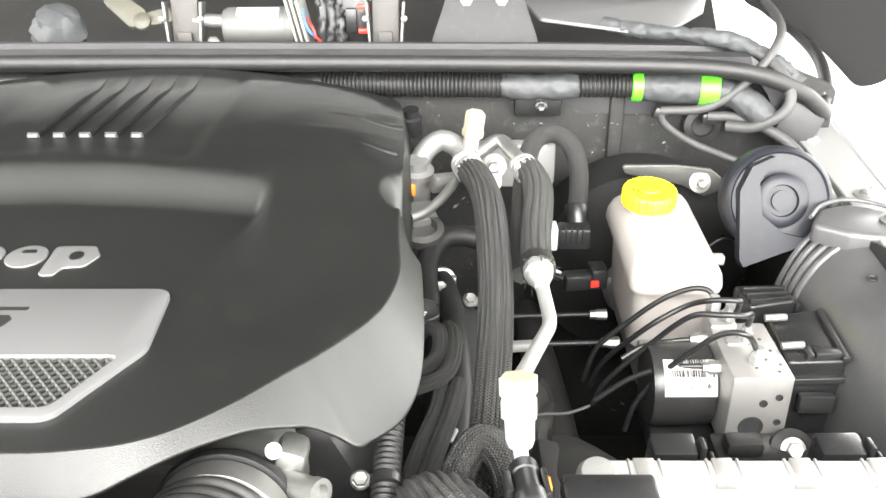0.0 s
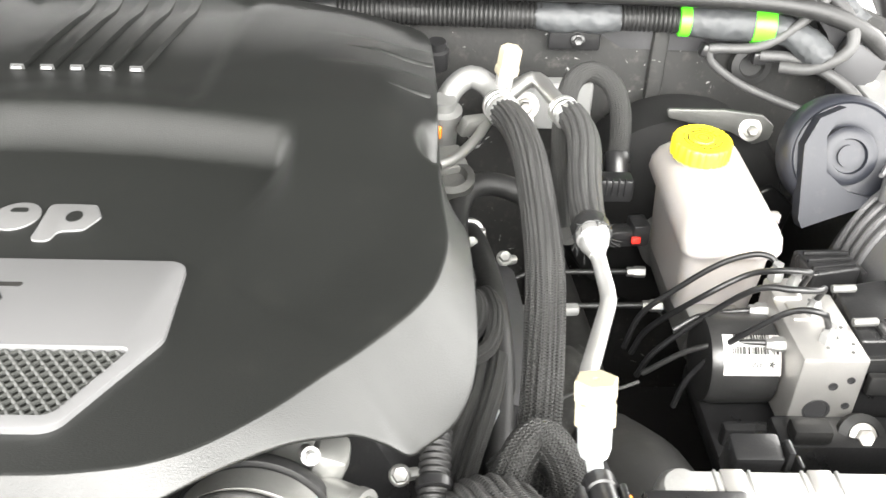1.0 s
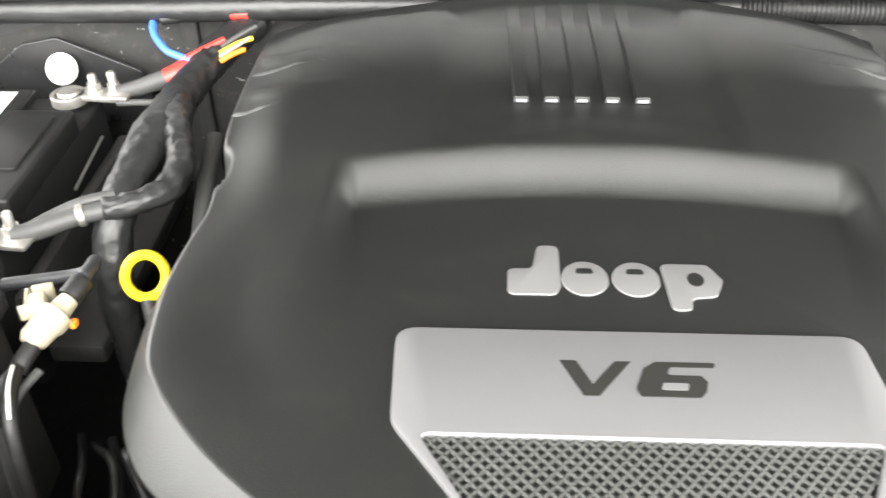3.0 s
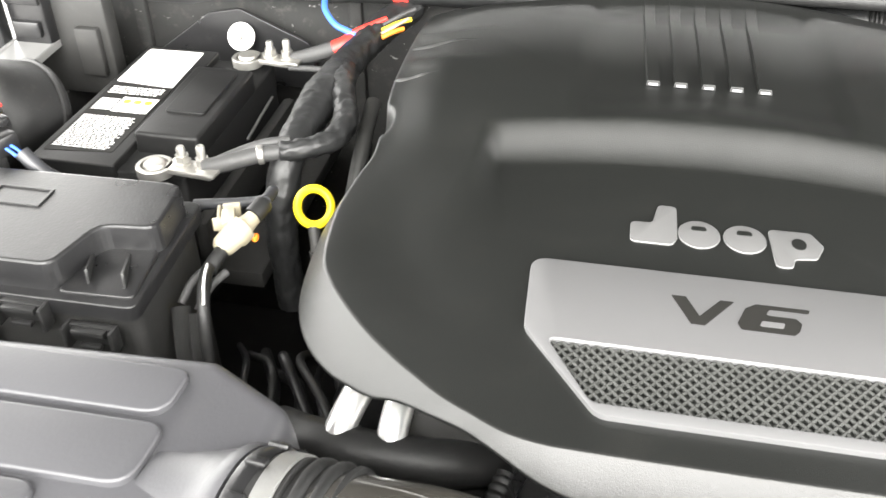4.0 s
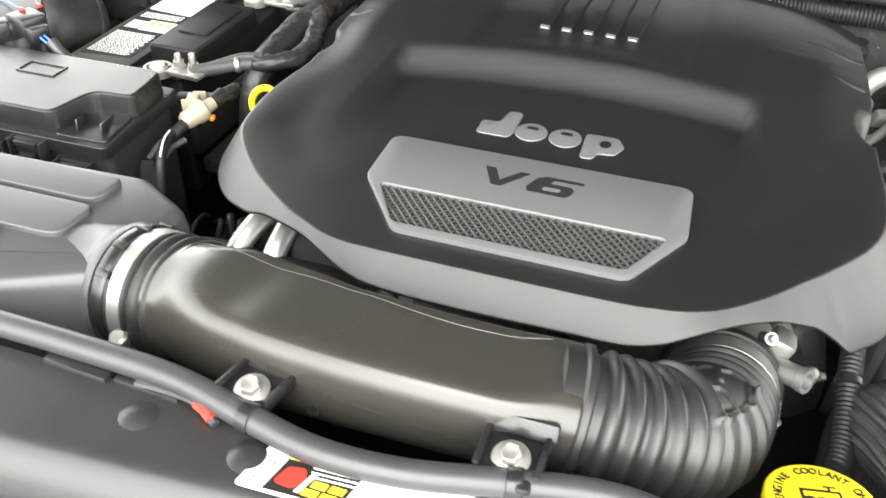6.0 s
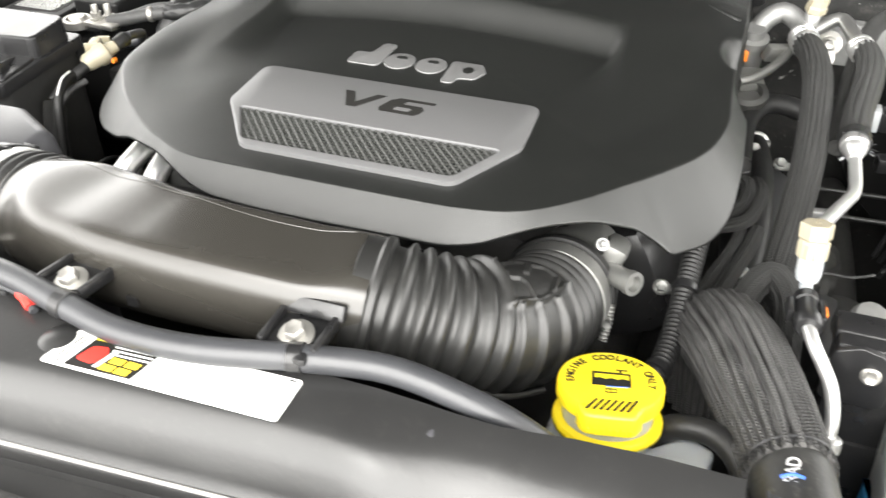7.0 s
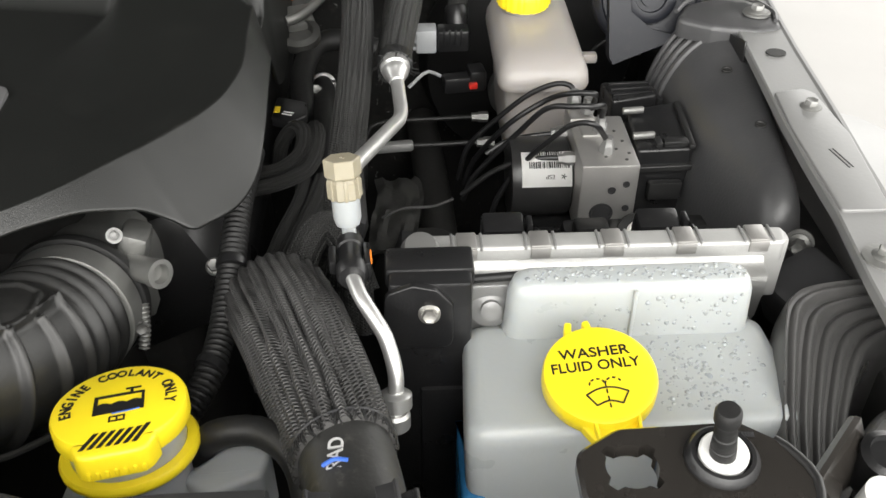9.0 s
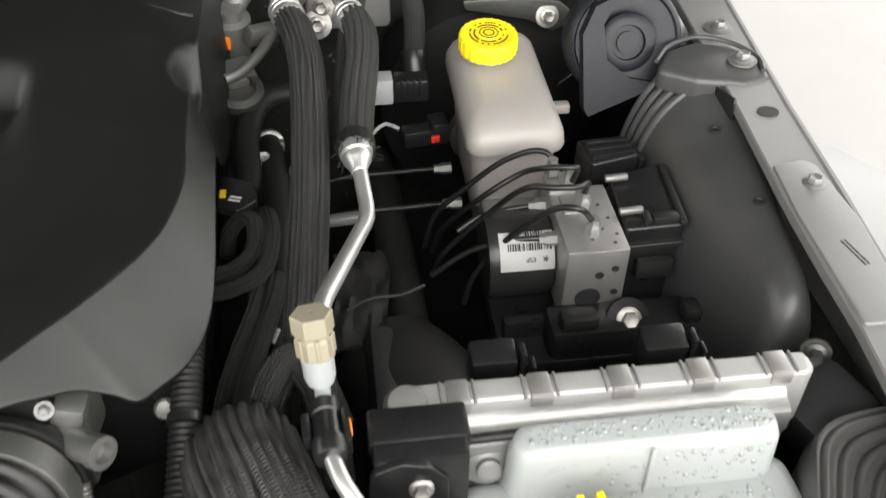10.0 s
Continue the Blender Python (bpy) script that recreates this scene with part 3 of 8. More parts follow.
    reach = np.array([math.hypot(q.x - mid.x, q.y - mid.y) for a, q in turned])
    level = np.array([q.z for a, q in turned])

    def flat(x, y):
        # valley panel with the badge, open to the front, and its sloped step at the rear
        e = abs(x - (MID + 0.003)) - (0.176 - 0.010 * smooth(0.70, 0.45, y))
        edge = 0.010 + 0.020 * smooth(0.71, 0.60, y)
        inx = 1 - smooth(-edge, edge, e)
        iny = 1 - ramp(0.7175, 0.7495, y + 0.35 * (x - MID) ** 2)
        dip = inx * iny
        lobe = 1.138 - 0.029 * smooth(0.80, 0.53, y)
        z = lobe * (1 - dip) + 1.110 * dip
        # shallow panel under the ribs
        p = (1 - smooth(0.098, 0.118, abs(x - MID))) * smooth(0.762, 0.80, y + 0.2 * abs(x - MID))
        z -= 0.005 * p
        # folds on the rear corners
        k = smooth(0.17, 0.27, abs(x - MID))
        z -= k * (0.006 * smooth(0.862, 0.876, y + 0.1 * (0.29 - abs(x - MID))) + 0.006 * smooth(0.932, 0.948, y + 0.1 * (0.29 - abs(x - MID))))
        return z

    # how far the flat top stands over the crease, exactly and evened out along the edge
    exact = np.array([z - flat(mid.x + math.cos(a) * r, mid.y - math.sin(a) * r) for a, r, z in zip(sweep, reach, level)])
    spread = np.exp(-0.5 * (np.arange(-90, 91) / 36.0) ** 2)
    even_drop = np.convolve(np.concatenate((exact[-90:], exact, exact[:90])), spread / spread.sum(), mode="valid")

    def height(x, y):
        # the whole top settles towards the crease all round
        a = -math.atan2(y - mid.y, x - mid.x)
        r = float(np.interp(a, sweep, reach))
        wide, near = float(np.interp(a, sweep, even_drop)), float(np.interp(a, sweep, exact))
        sx = min(1.0, math.hypot(x - mid.x, y - mid.y) / r)
        return flat(x, y) + wide * sx ** 1.9 + (near - wide) * smooth(0.80, 1.0, sx)

    def dent(x, y):
        # thumb hollows at the flanks
        out = 0.0
        for hx, hy in ((0.066, 0.752), (-0.520, 0.752)):
            d = math.hypot((x - hx) / 0.027, (y - hy) / 0.040)
            out += 0.032 * (1 - smooth(0.55, 1.0, d))
        return out

    bm = B()
    S, rings = 120, []
    centre = bm.verts.new((mid.x, mid.y, height(*mid)))
    for i in range(1, S + 1):
        row = []
        for q in crease3:
            xy = mid + (Vector((q.x, q.y)) - mid) * (i / S)
            row.append(bm.verts.new((xy.x, xy.y, height(*xy) - dent(*xy))))
        rings.append(row)
    for f in (0.02, 0.06, 0.12, 0.20, 0.30, 0.42, 0.54, 0.66, 0.78, 0.90, 0.97, 1.0):
        row = []
        for q, p in zip(crease3, ring):
            g = 0.97 * f + 0.03 * math.sin(f * math.pi / 2)
            drop = 0.97 * f + 0.03 * (1 - math.cos(f * math.pi / 2))
            row.append(bm.verts.new((q.x + (p.x - q.x) * g, q.y + (p.y - q.y) * g, q.z - dent(q.x, q.y) + (p.z - q.z + dent(q.x, q.y)) * drop)))
        rings.append(row)
    # rolled lower edge, then the inner skin
    for d, dz in ((0.0004, -0.0010), (0.0002, -0.0022), (-0.0016, -0.0028), (-0.0040, 0.001)):
        out = []
        for p in ring:
            q = Vector((p.x, p.y)) - mid
            e = mid + q * (1 + d / q.length)
            out.append(bm.verts.new((e.x, e.y, p.z + dz)))
        rings.append(out)
    for k in range(N):
        bm.faces.new((centre, rings[0][k], rings[0][(k + 1) % N]))
    for a, b in zip(rings, rings[1:]):
        for k in range(N):
            bm.faces.new((a[k], a[(k + 1) % N], b[(k + 1) % N], b[k]))
    skin = [v.co.copy() for row in rings[:-4] for v in row if abs(v.co.x - MID) > 0.15 and v.co.y > 0.80]

    def on_skin(x, y):
        near = sorted(skin, key=lambda p: (p.x - x) ** 2 + (p.y - y) ** 2)[:3]
        return sum(p.z for p in near) / 3

    part("shell", bm, "cover", c, sharp=78)
    # tapered ridges on the rear corners
    for side in (-1, 1):
        for x0, y0, x1, y1 in ((0.282, 0.906, 0.197, 0.901), (0.280, 0.832, 0.237, 0.829)):
            bm = B()
            pts = []
            for k in range(9):
                f = k / 8
                x, y = MID + side * (x0 + (x1 - x0) * f), y0 + (y1 - y0) * f
                pts.append((x, y, on_skin(x, y) - 0.0006 - 0.0012 * f))
            tube(bm, pts, [0.0044, 0.0040, 0.0030, 0.0018], 14, 0.004, flat=0.45)
            part("corner_ridge", bm, "cover", c, sharp=80)

    # five raised ribs; the light caught on their front ends is painted silver
    for k in range(5):
        x = -0.2765 + k * 0.0234
        rows = []
        for i in range(24):
            y = 0.817 + 0.221 * i / 23
            z = height(x, y) - 0.001
            h = 0.0055 * (1 - 0.8 * smooth(0.93, 1.035, y))
            x2 = x + (x - MID) * 0.10 * (y - 0.817) / 0.22
            rows.append([(x2 - 0.0062, y, z), (x2 - 0.0050, y + 0.0008, z + h), (x2 + 0.0050, y + 0.0008, z + h), (x2 + 0.0062, y, z)])
        bm = B()
        loft(bm, rows)
        part("rib", bm, "cover", c, sharp=30)
        bm = B()
        box(bm, (x, 0.8162, height(x, 0.817) + 0.0018), (0.0080, 0.0012, 0.0026), 0.0005, (-25, 0, 0))
        part("rib_end_glint", bm, "silver", c, "rib end painted pale for the light it catches")

    # badge plate with an open window
    zb = 1.1085
    outer = rounded([Vector(p) for p in ((-0.353, 0.577), (-0.350, 0.506), (-0.302, 0.4405), (-0.121, 0.4405), (-0.0865, 0.506), (-0.090, 0.577))], [0.012, 0.02, 0.014, 0.014, 0.02, 0.012], 6)
    inner = rounded([Vector(p) for p in ((-0.336, 0.498), (-0.306, 0.4485), (-0.124, 0.4485), (-0.100, 0.498))], [0.004, 0.010, 0.010, 0.004], 9)
    if area2(outer) < 0:
        outer.reverse()
    if area2(inner) < 0:
        inner.reverse()

    def start_left(o):
        k = min(range(len(o)), key=lambda i: math.atan2(o[i].y - 0.48, o[i].x + 0.22) % (2 * math.pi))
        return o[k:] + o[:k]
    outer, inner = start_left(outer), start_left(inner)

    def even(o, n):
        run = [0.0]
        for a, b in zip(o, o[1:] + o[:1]):
            run.append(run[-1] + (b - a).length)
        out, j, full = [], 0, o + o[:1]
        for i in range(n):
            s = run[-1] * i / n
            while run[j + 1] < s:
                j += 1
            out.append(full[j].lerp(full[j + 1], (s - run[j]) / max(1e-9, run[j + 1] - run[j])))
        return out

    bm = B()
    vo = []
    for d, z in ((-0.0006, zb - 0.003), (-0.0006, zb + 0.0036), (0.0006, zb + 0.0042)):
        vo.append([(p.x, p.y, z) for p in inset(outer, d)])
    vi = []
    for d, z in ((-0.0005, zb + 0.0042), (0.0004, zb + 0.0034), (0.0006, zb - 0.003)):
        vi.append([(p.x, p.y, z) for p in inset(inner, d)])
    rings_o = [[bm.verts.new(p) for p in r] for r in vo]
    rings_i = [[bm.verts.new(p) for p in r] for r in vi]
    for rr_ in (rings_o, rings_i):
        for a, b in zip(rr_, rr_[1:]):
            n = len(a)
            for k in range(n):
                bm.faces.new((a[k], a[(k + 1) % n], b[(k + 1) % n], b[k]))
    edges = []
    for rr_ in (rings_o[-1], rings_i[0]):
        n = len(rr_)
        for k in range(n):
            edges.append(bm.edges.get((rr_[k], rr_[(k + 1) % n])))
    bmesh.ops.triangle_fill(bm, edges=edges, use_beauty=True, use_dissolve=False)
    badge = part("badge_plate", bm, "silver", c, "satin silver badge plate", sharp=35)

    # slanted lettering on the plate
    def para(x0, y0, x1, y1, sl=0.35):
        return [(x0 + sl * (y0 - 0.54), y0), (x1 + sl * (y0 - 0.54), y0), (x1 + sl * (y1 - 0.54), y1), (x0 + sl * (y1 - 0.54), y1)]
    bm = B()
    zt0, zt1 = zb + 0.003, zb + 0.0047
    slab(bm, [(-0.2605, 0.5525), (-0.2490, 0.5265), (-0.2405, 0.5265), (-0.2215, 0.5525), (-0.2300, 0.5525), (-0.2435, 0.5345), (-0.2515, 0.5525)][::-1], zt0, zt1)
    part("letter", bm, "dark_print", badge, "dark slanted letter V")
    bm = B()
    s = 0.55
    slab(bm, rounded([Vector(p) for p in [(-0.2205, 0.5325), (-0.2185, 0.5268), (-0.1870, 0.5268), (-0.1835, 0.5310), (-0.1815, 0.5382), (-0.1845, 0.5428), (-0.2030, 0.5428), (-0.2000, 0.5492), (-0.1765, 0.5492), (-0.1750, 0.5528), (-0.2080, 0.5528), (-0.2150, 0.5475)]], 0.0018, 3), zt0, zt1)
    part("letter", bm, "dark_print", badge, "dark slanted figure 6")
    bm = B()
    slab(bm, [(-0.2075, 0.5315), (-0.1935, 0.5315), (-0.1915, 0.5365), (-0.2055, 0.5365)], zt1 - 0.0002, zt1 + 0.0004, 0.0015, 0)
    part("letter_counter", bm, "silver", badge)

    # woven mesh in the window
    bm = B()
    slab(bm, [(-0.345, 0.503), (-0.31, 0.443), (-0.118, 0.443), (-0.092, 0.503)], zb - 0.004, zb - 0.0005, 0.004)
    part("backing", bm, "deep", c)
    bm = B()
    y0, y1 = 0.4455, 0.4995
    for sgn in (1, -1):
        k = -0.42
        while k < -0.02:
            # a strand from the lower to the upper edge, cut to the window
            n = 30
            seg_pts = []
            for i in range(n + 1):
                y = y0 + (y1 - y0) * i / n
                x = k + sgn * (y - y0) * 0.87
                f = (0.499 - y) / 0.051
                if -0.338 + 0.030 * f <= x <= -0.0985 - 0.026 * f:
                    seg_pts.append((x, y, zb + 0.0012))
            if len(seg_pts) > 2:
                tube(bm, seg_pts, 0.0013, 6, 0.008)
            k += 0.0070
    part("mesh_insert", bm, "lattice", c, "black woven plastic mesh")

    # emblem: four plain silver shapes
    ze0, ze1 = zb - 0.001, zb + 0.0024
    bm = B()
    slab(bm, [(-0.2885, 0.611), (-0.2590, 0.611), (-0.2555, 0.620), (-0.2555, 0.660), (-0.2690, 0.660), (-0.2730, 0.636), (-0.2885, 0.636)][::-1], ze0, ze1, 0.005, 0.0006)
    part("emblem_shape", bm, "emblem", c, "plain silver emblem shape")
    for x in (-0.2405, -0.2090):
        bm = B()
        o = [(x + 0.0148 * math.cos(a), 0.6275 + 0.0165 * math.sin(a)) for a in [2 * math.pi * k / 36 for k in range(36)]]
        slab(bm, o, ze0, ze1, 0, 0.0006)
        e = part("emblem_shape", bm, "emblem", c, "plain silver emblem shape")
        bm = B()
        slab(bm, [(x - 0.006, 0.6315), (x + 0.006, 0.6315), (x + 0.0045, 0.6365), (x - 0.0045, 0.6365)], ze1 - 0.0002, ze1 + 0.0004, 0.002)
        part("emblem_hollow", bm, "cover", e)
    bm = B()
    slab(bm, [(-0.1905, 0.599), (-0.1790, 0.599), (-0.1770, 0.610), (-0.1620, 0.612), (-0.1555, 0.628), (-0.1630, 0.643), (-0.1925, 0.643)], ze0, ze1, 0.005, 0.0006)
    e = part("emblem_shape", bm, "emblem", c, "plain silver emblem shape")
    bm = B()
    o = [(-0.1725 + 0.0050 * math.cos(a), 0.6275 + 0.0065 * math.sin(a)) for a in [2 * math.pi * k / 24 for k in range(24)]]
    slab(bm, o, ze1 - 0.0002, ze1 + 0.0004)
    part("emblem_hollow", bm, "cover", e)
    return c


engine_cover()

# engine block under the cover
eng = thing("engine_block", (MID, 0.75, 0.6), "dark engine block with belts and castings under its cover", "engine")
bm = B()
box(bm, (MID, 0.78, 0.83), (0.46, 0.48, 0.42), 0.03)
part("block", bm, "deep", eng)
for x in (-0.43, -0.02):
    bm = B()
    box(bm, (x, 0.78, 0.96), (0.13, 0.50, 0.12), 0.03, (0, 25 if x < -0.2 else -25, 0))
    part("rocker_cover", bm, "plastic", eng)
bm = B()
box(bm, (MID, 0.515, 0.90), (0.40, 0.06, 0.28), 0.02)
part("front_cover", bm, "deep", eng)
for x, z, r in ((-0.30, 0.985, 0.055), (-0.17, 0.97, 0.045), (-0.38, 0.93, 0.03)):
    bm = B()
    prof = [(r * 0.25, 0.004), (r * 0.25, 0.012), (r * 0.32, 0.012), (r * 0.34, 0.004), (r * 0.84, 0.002), (r * 0.86, 0.012), (r, 0.014), (r, -0.012), (r * 0.9, -0.016)]
    lathe(bm, prof[::-1], (x, 0.462, z), (0, -0.8, 0.6), 32)
    part("pulley", bm, "plastic", eng)
    bm = B()
    for k in range(6):
        a = k * math.pi / 3
        m = aim((x, 0.462, z), (0, -0.8, 0.6))
        t = B()
        box(t, (r * 0.58 * math.cos(a), r * 0.58 * math.sin(a), 0.006), (r * 0.45, 0.007, 0.006), 0.002, (0, 0, math.degrees(a)))
        merge(bm, t, m)
    part("pulley_spokes", bm, "metal_dark", eng)


# generator ahead of the engine
c = thing("alternator", (-0.25, 0.46, 0.9), "grey cast alternator with cooling slots below the cover", "alternator")
bm = B()
lathe(bm, [(0.030, -0.004), (0.052, -0.002), (0.060, 0.006), (0.062, 0.020), (0.062, 0.07), (0.05, 0.08)], (-0.255, 0.428, 0.985), (0.03, 0.93, -0.36), 48)
alt = part("casing", bm, "metal_dark", c)
for k in range(9):
    a = 20 + 40 * k
    bm, t = B(), B()
    box(t, (0.045 * math.cos(radians(a)), 0.045 * math.sin(radians(a)), -0.003), (0.020, 0.009, 0.004), 0.003, (0, 0, a))
    merge(bm, t, aim((-0.255, 0.428, 0.985), (0.03, 0.93, -0.36)))
    part("cooling_slot", bm, "deep", alt)
for k in range(7):
    bm, t = B(), B()
    a = 180 + 30 * k
    box(t, (0.0615 * math.cos(radians(a)), 0.0615 * math.sin(radians(a)), 0.036), (0.004, 0.014, 0.030), 0.002, (0, 0, a))
    merge(bm, t, aim((-0.255, 0.428, 0.985), (0.03, 0.93, -0.36)))
    part("vent", bm, "deep", alt)


# ---- battery side ----
def airbox():
    c = thing("air_filter_box", (-0.72, 0.32, 0.85), "smooth grey-black plastic air filter box with stepped lid", "air box")
    top = [Vector(p) for p in ((-0.97, 0.440), (-0.72, 0.447), (-0.531, 0.455), (-0.474, 0.424), (-0.474, 0.345), (-0.486, 0.325), (-0.598, 0.265), (-0.70, 0.212), (-0.97, 0.190))]
    o = rounded(top, [0.01, 0.01, 0.02, 0.02, 0.012, 0.016, 0.02, 0.03, 0.01], 6)
    if area2(o) < 0:
        o.reverse()
    bm = B()
    rings = []
    for d, z, fwd in ((-0.012, 0.86, 0.010), (-0.008, 1.0, 0.008), (-0.004, 1.060, 0.005), (-0.002, 1.082, 0.002), (0.0, 1.092, 0.0), (0.003, 1.098, 0.0), (0.007, 1.1010, 0.0), (0.012, 1.1025, 0.0)):
        q = inset(o, d)
        rings.append([(p.x, p.y - fwd * smooth(0.42, 0.36, p.y), z) for p in q])
    loft(bm, rings)
    part("body", bm, "airbox", c, sharp=60)
    for x, y0, y1 in ((-0.541, 0.396, 0.436), (-0.538, 0.346, 0.393), (-0.586, 0.298, 0.343)):
        bm = B()
        slab(bm, [(-0.96, y0), (x, y0 + 0.003), (x + 0.002, y1), (-0.96, y1 - 0.004)], 1.098, 1.1078, [0.004, 0.016, 0.010, 0.004], 0.002, pose(0, 0, 0, 0, 0, 0))
        part("lid_panel", bm, "airbox", c)
    # outlet collar with its hose clamp
    bm = B()
    d = (0.97, -0.14, 0.06)
    lathe(bm, [(0.044, 0.004), (0.0500, 0.006), (0.0510, 0.010), (0.0510, 0.015), (0.0495, 0.017), (0.044, 0.018), (0.044, 0.034)], (-0.486, 0.359, 1.066), d, 56)
    collar = part("outlet_collar", bm, "plastic", c)
    for a in (20, 48, 76, 104, 132):
        bm, t = B(), B()
        box(t, (0.0515 * math.cos(radians(a)), 0.0515 * math.sin(radians(a)), 0.014), (0.003, 0.006, 0.012), 0.0008, (0, 0, a))
        merge(bm, t, aim((-0.486, 0.359, 1.066), d))
        part("tab", bm, "plastic", collar)
    # fillet between the box and its round outlet
    bm = B()
    lathe(bm, [(0.0410, -0.046), (0.0418, -0.030), (0.0436, -0.016), (0.0462, -0.006), (0.0500, 0.000), (0.0500, 0.006), (0.044, 0.006)], (-0.488, 0.359, 1.066), d, 72)
    part("outlet_shoulder", bm, "airbox", c, sharp=80)
    bm = B()
    box(bm, (-0.60, 0.46, 1.055), (0.04, 0.012, 0.03), 0.003)
    part("clip", bm, "plastic", c)
    return c


airbox()


def fuse_box():
    c = thing("fuse_box", (-0.78, 0.57, 0.92), "black plastic fuse box with a notched lid and snap latches", "fuse box")
    bm = B()
    slab(bm, [(-0.96, 0.632), (-0.634, 0.640), (-0.628, 0.574), (-0.672, 0.570), (-0.683, 0.519), (-0.96, 0.515)], 1.062, 1.100, [0.016, 0.018, 0.014, 0.014, 0.016, 0.016], 0.003, taper=0.002)
    part("lid", bm, "plastic", c, sharp=12)
    bm = B()
    slab(bm, [(-0.96, 0.640), (-0.628, 0.646), (-0.622, 0.512), (-0.96, 0.507)], 1.064, 1.077, 0.008, 0.0015)
    part("lid_rim", bm, "plastic", c)
    bm = B()
    slab(bm, [(-0.96, 0.634), (-0.634, 0.640), (-0.626, 0.520), (-0.96, 0.514)], 0.90, 1.066, 0.01, 0.002)
    part("base", bm, "deep", c)
    bm = B()
    slab(bm, [(-0.676, 0.574), (-0.632, 0.576), (-0.626, 0.520), (-0.684, 0.518)], 1.06, 1.0795, 0.006, 0.0015)
    part("notch_floor", bm, "plastic", c)
    for x, a in ((-0.672, 22), (-0.644, 22)):
        bm = B()
        box(bm, (x, 0.548, 1.080), (0.0022, 0.040, 0.012), 0.0008, (-14, 0, a))
        part("notch_web", bm, "gloss", c)
    bm = B()
    box(bm, (-0.85, 0.509, 1.045), (0.22, 0.006, 0.036), 0.001)
    part("side_panel", bm, "gloss", c)
    for x, z in ((-0.706, 1.066), (-0.656, 1.052), (-0.86, 1.066)):
        bm = B()
        box(bm, (x, 0.509, z), (0.034, 0.006, 0.016), 0.0012)
        box(bm, (x - 0.018, 0.505, z - 0.001), (0.003, 0.012, 0.020), 0.0008)
        box(bm, (x + 0.018, 0.505, z - 0.001), (0.003, 0.012, 0.020), 0.0008)
        box(bm, (x, 0.503, z + 0.005), (0.026, 0.006, 0.005), 0.0012)
        box(bm, (x, 0.502, z - 0.007), (0.016, 0.005, 0.004), 0.001)
        part("latch", bm, "gloss", c)
    bm = B()
    for x0, x1, y0, y1 in ((-0.775, -0.733, 0.585, 0.587), (-0.775, -0.733, 0.607, 0.609), (-0.777, -0.775, 0.585, 0.609), (-0.733, -0.731, 0.585, 0.609)):
        box(bm, ((x0 + x1) / 2, (y0 + y1) / 2, 1.1006), (x1 - x0, y1 - y0, 0.0016))
    part("moulded_frame", bm, "gloss", c)
    for x in (-0.80, -0.71):
        bm = B()
        box(bm, (x, 0.644, 1.062), (0.03, 0.008, 0.02), 0.002)
        part("rear_clip", bm, "plastic", c)
    return c


fuse_box()


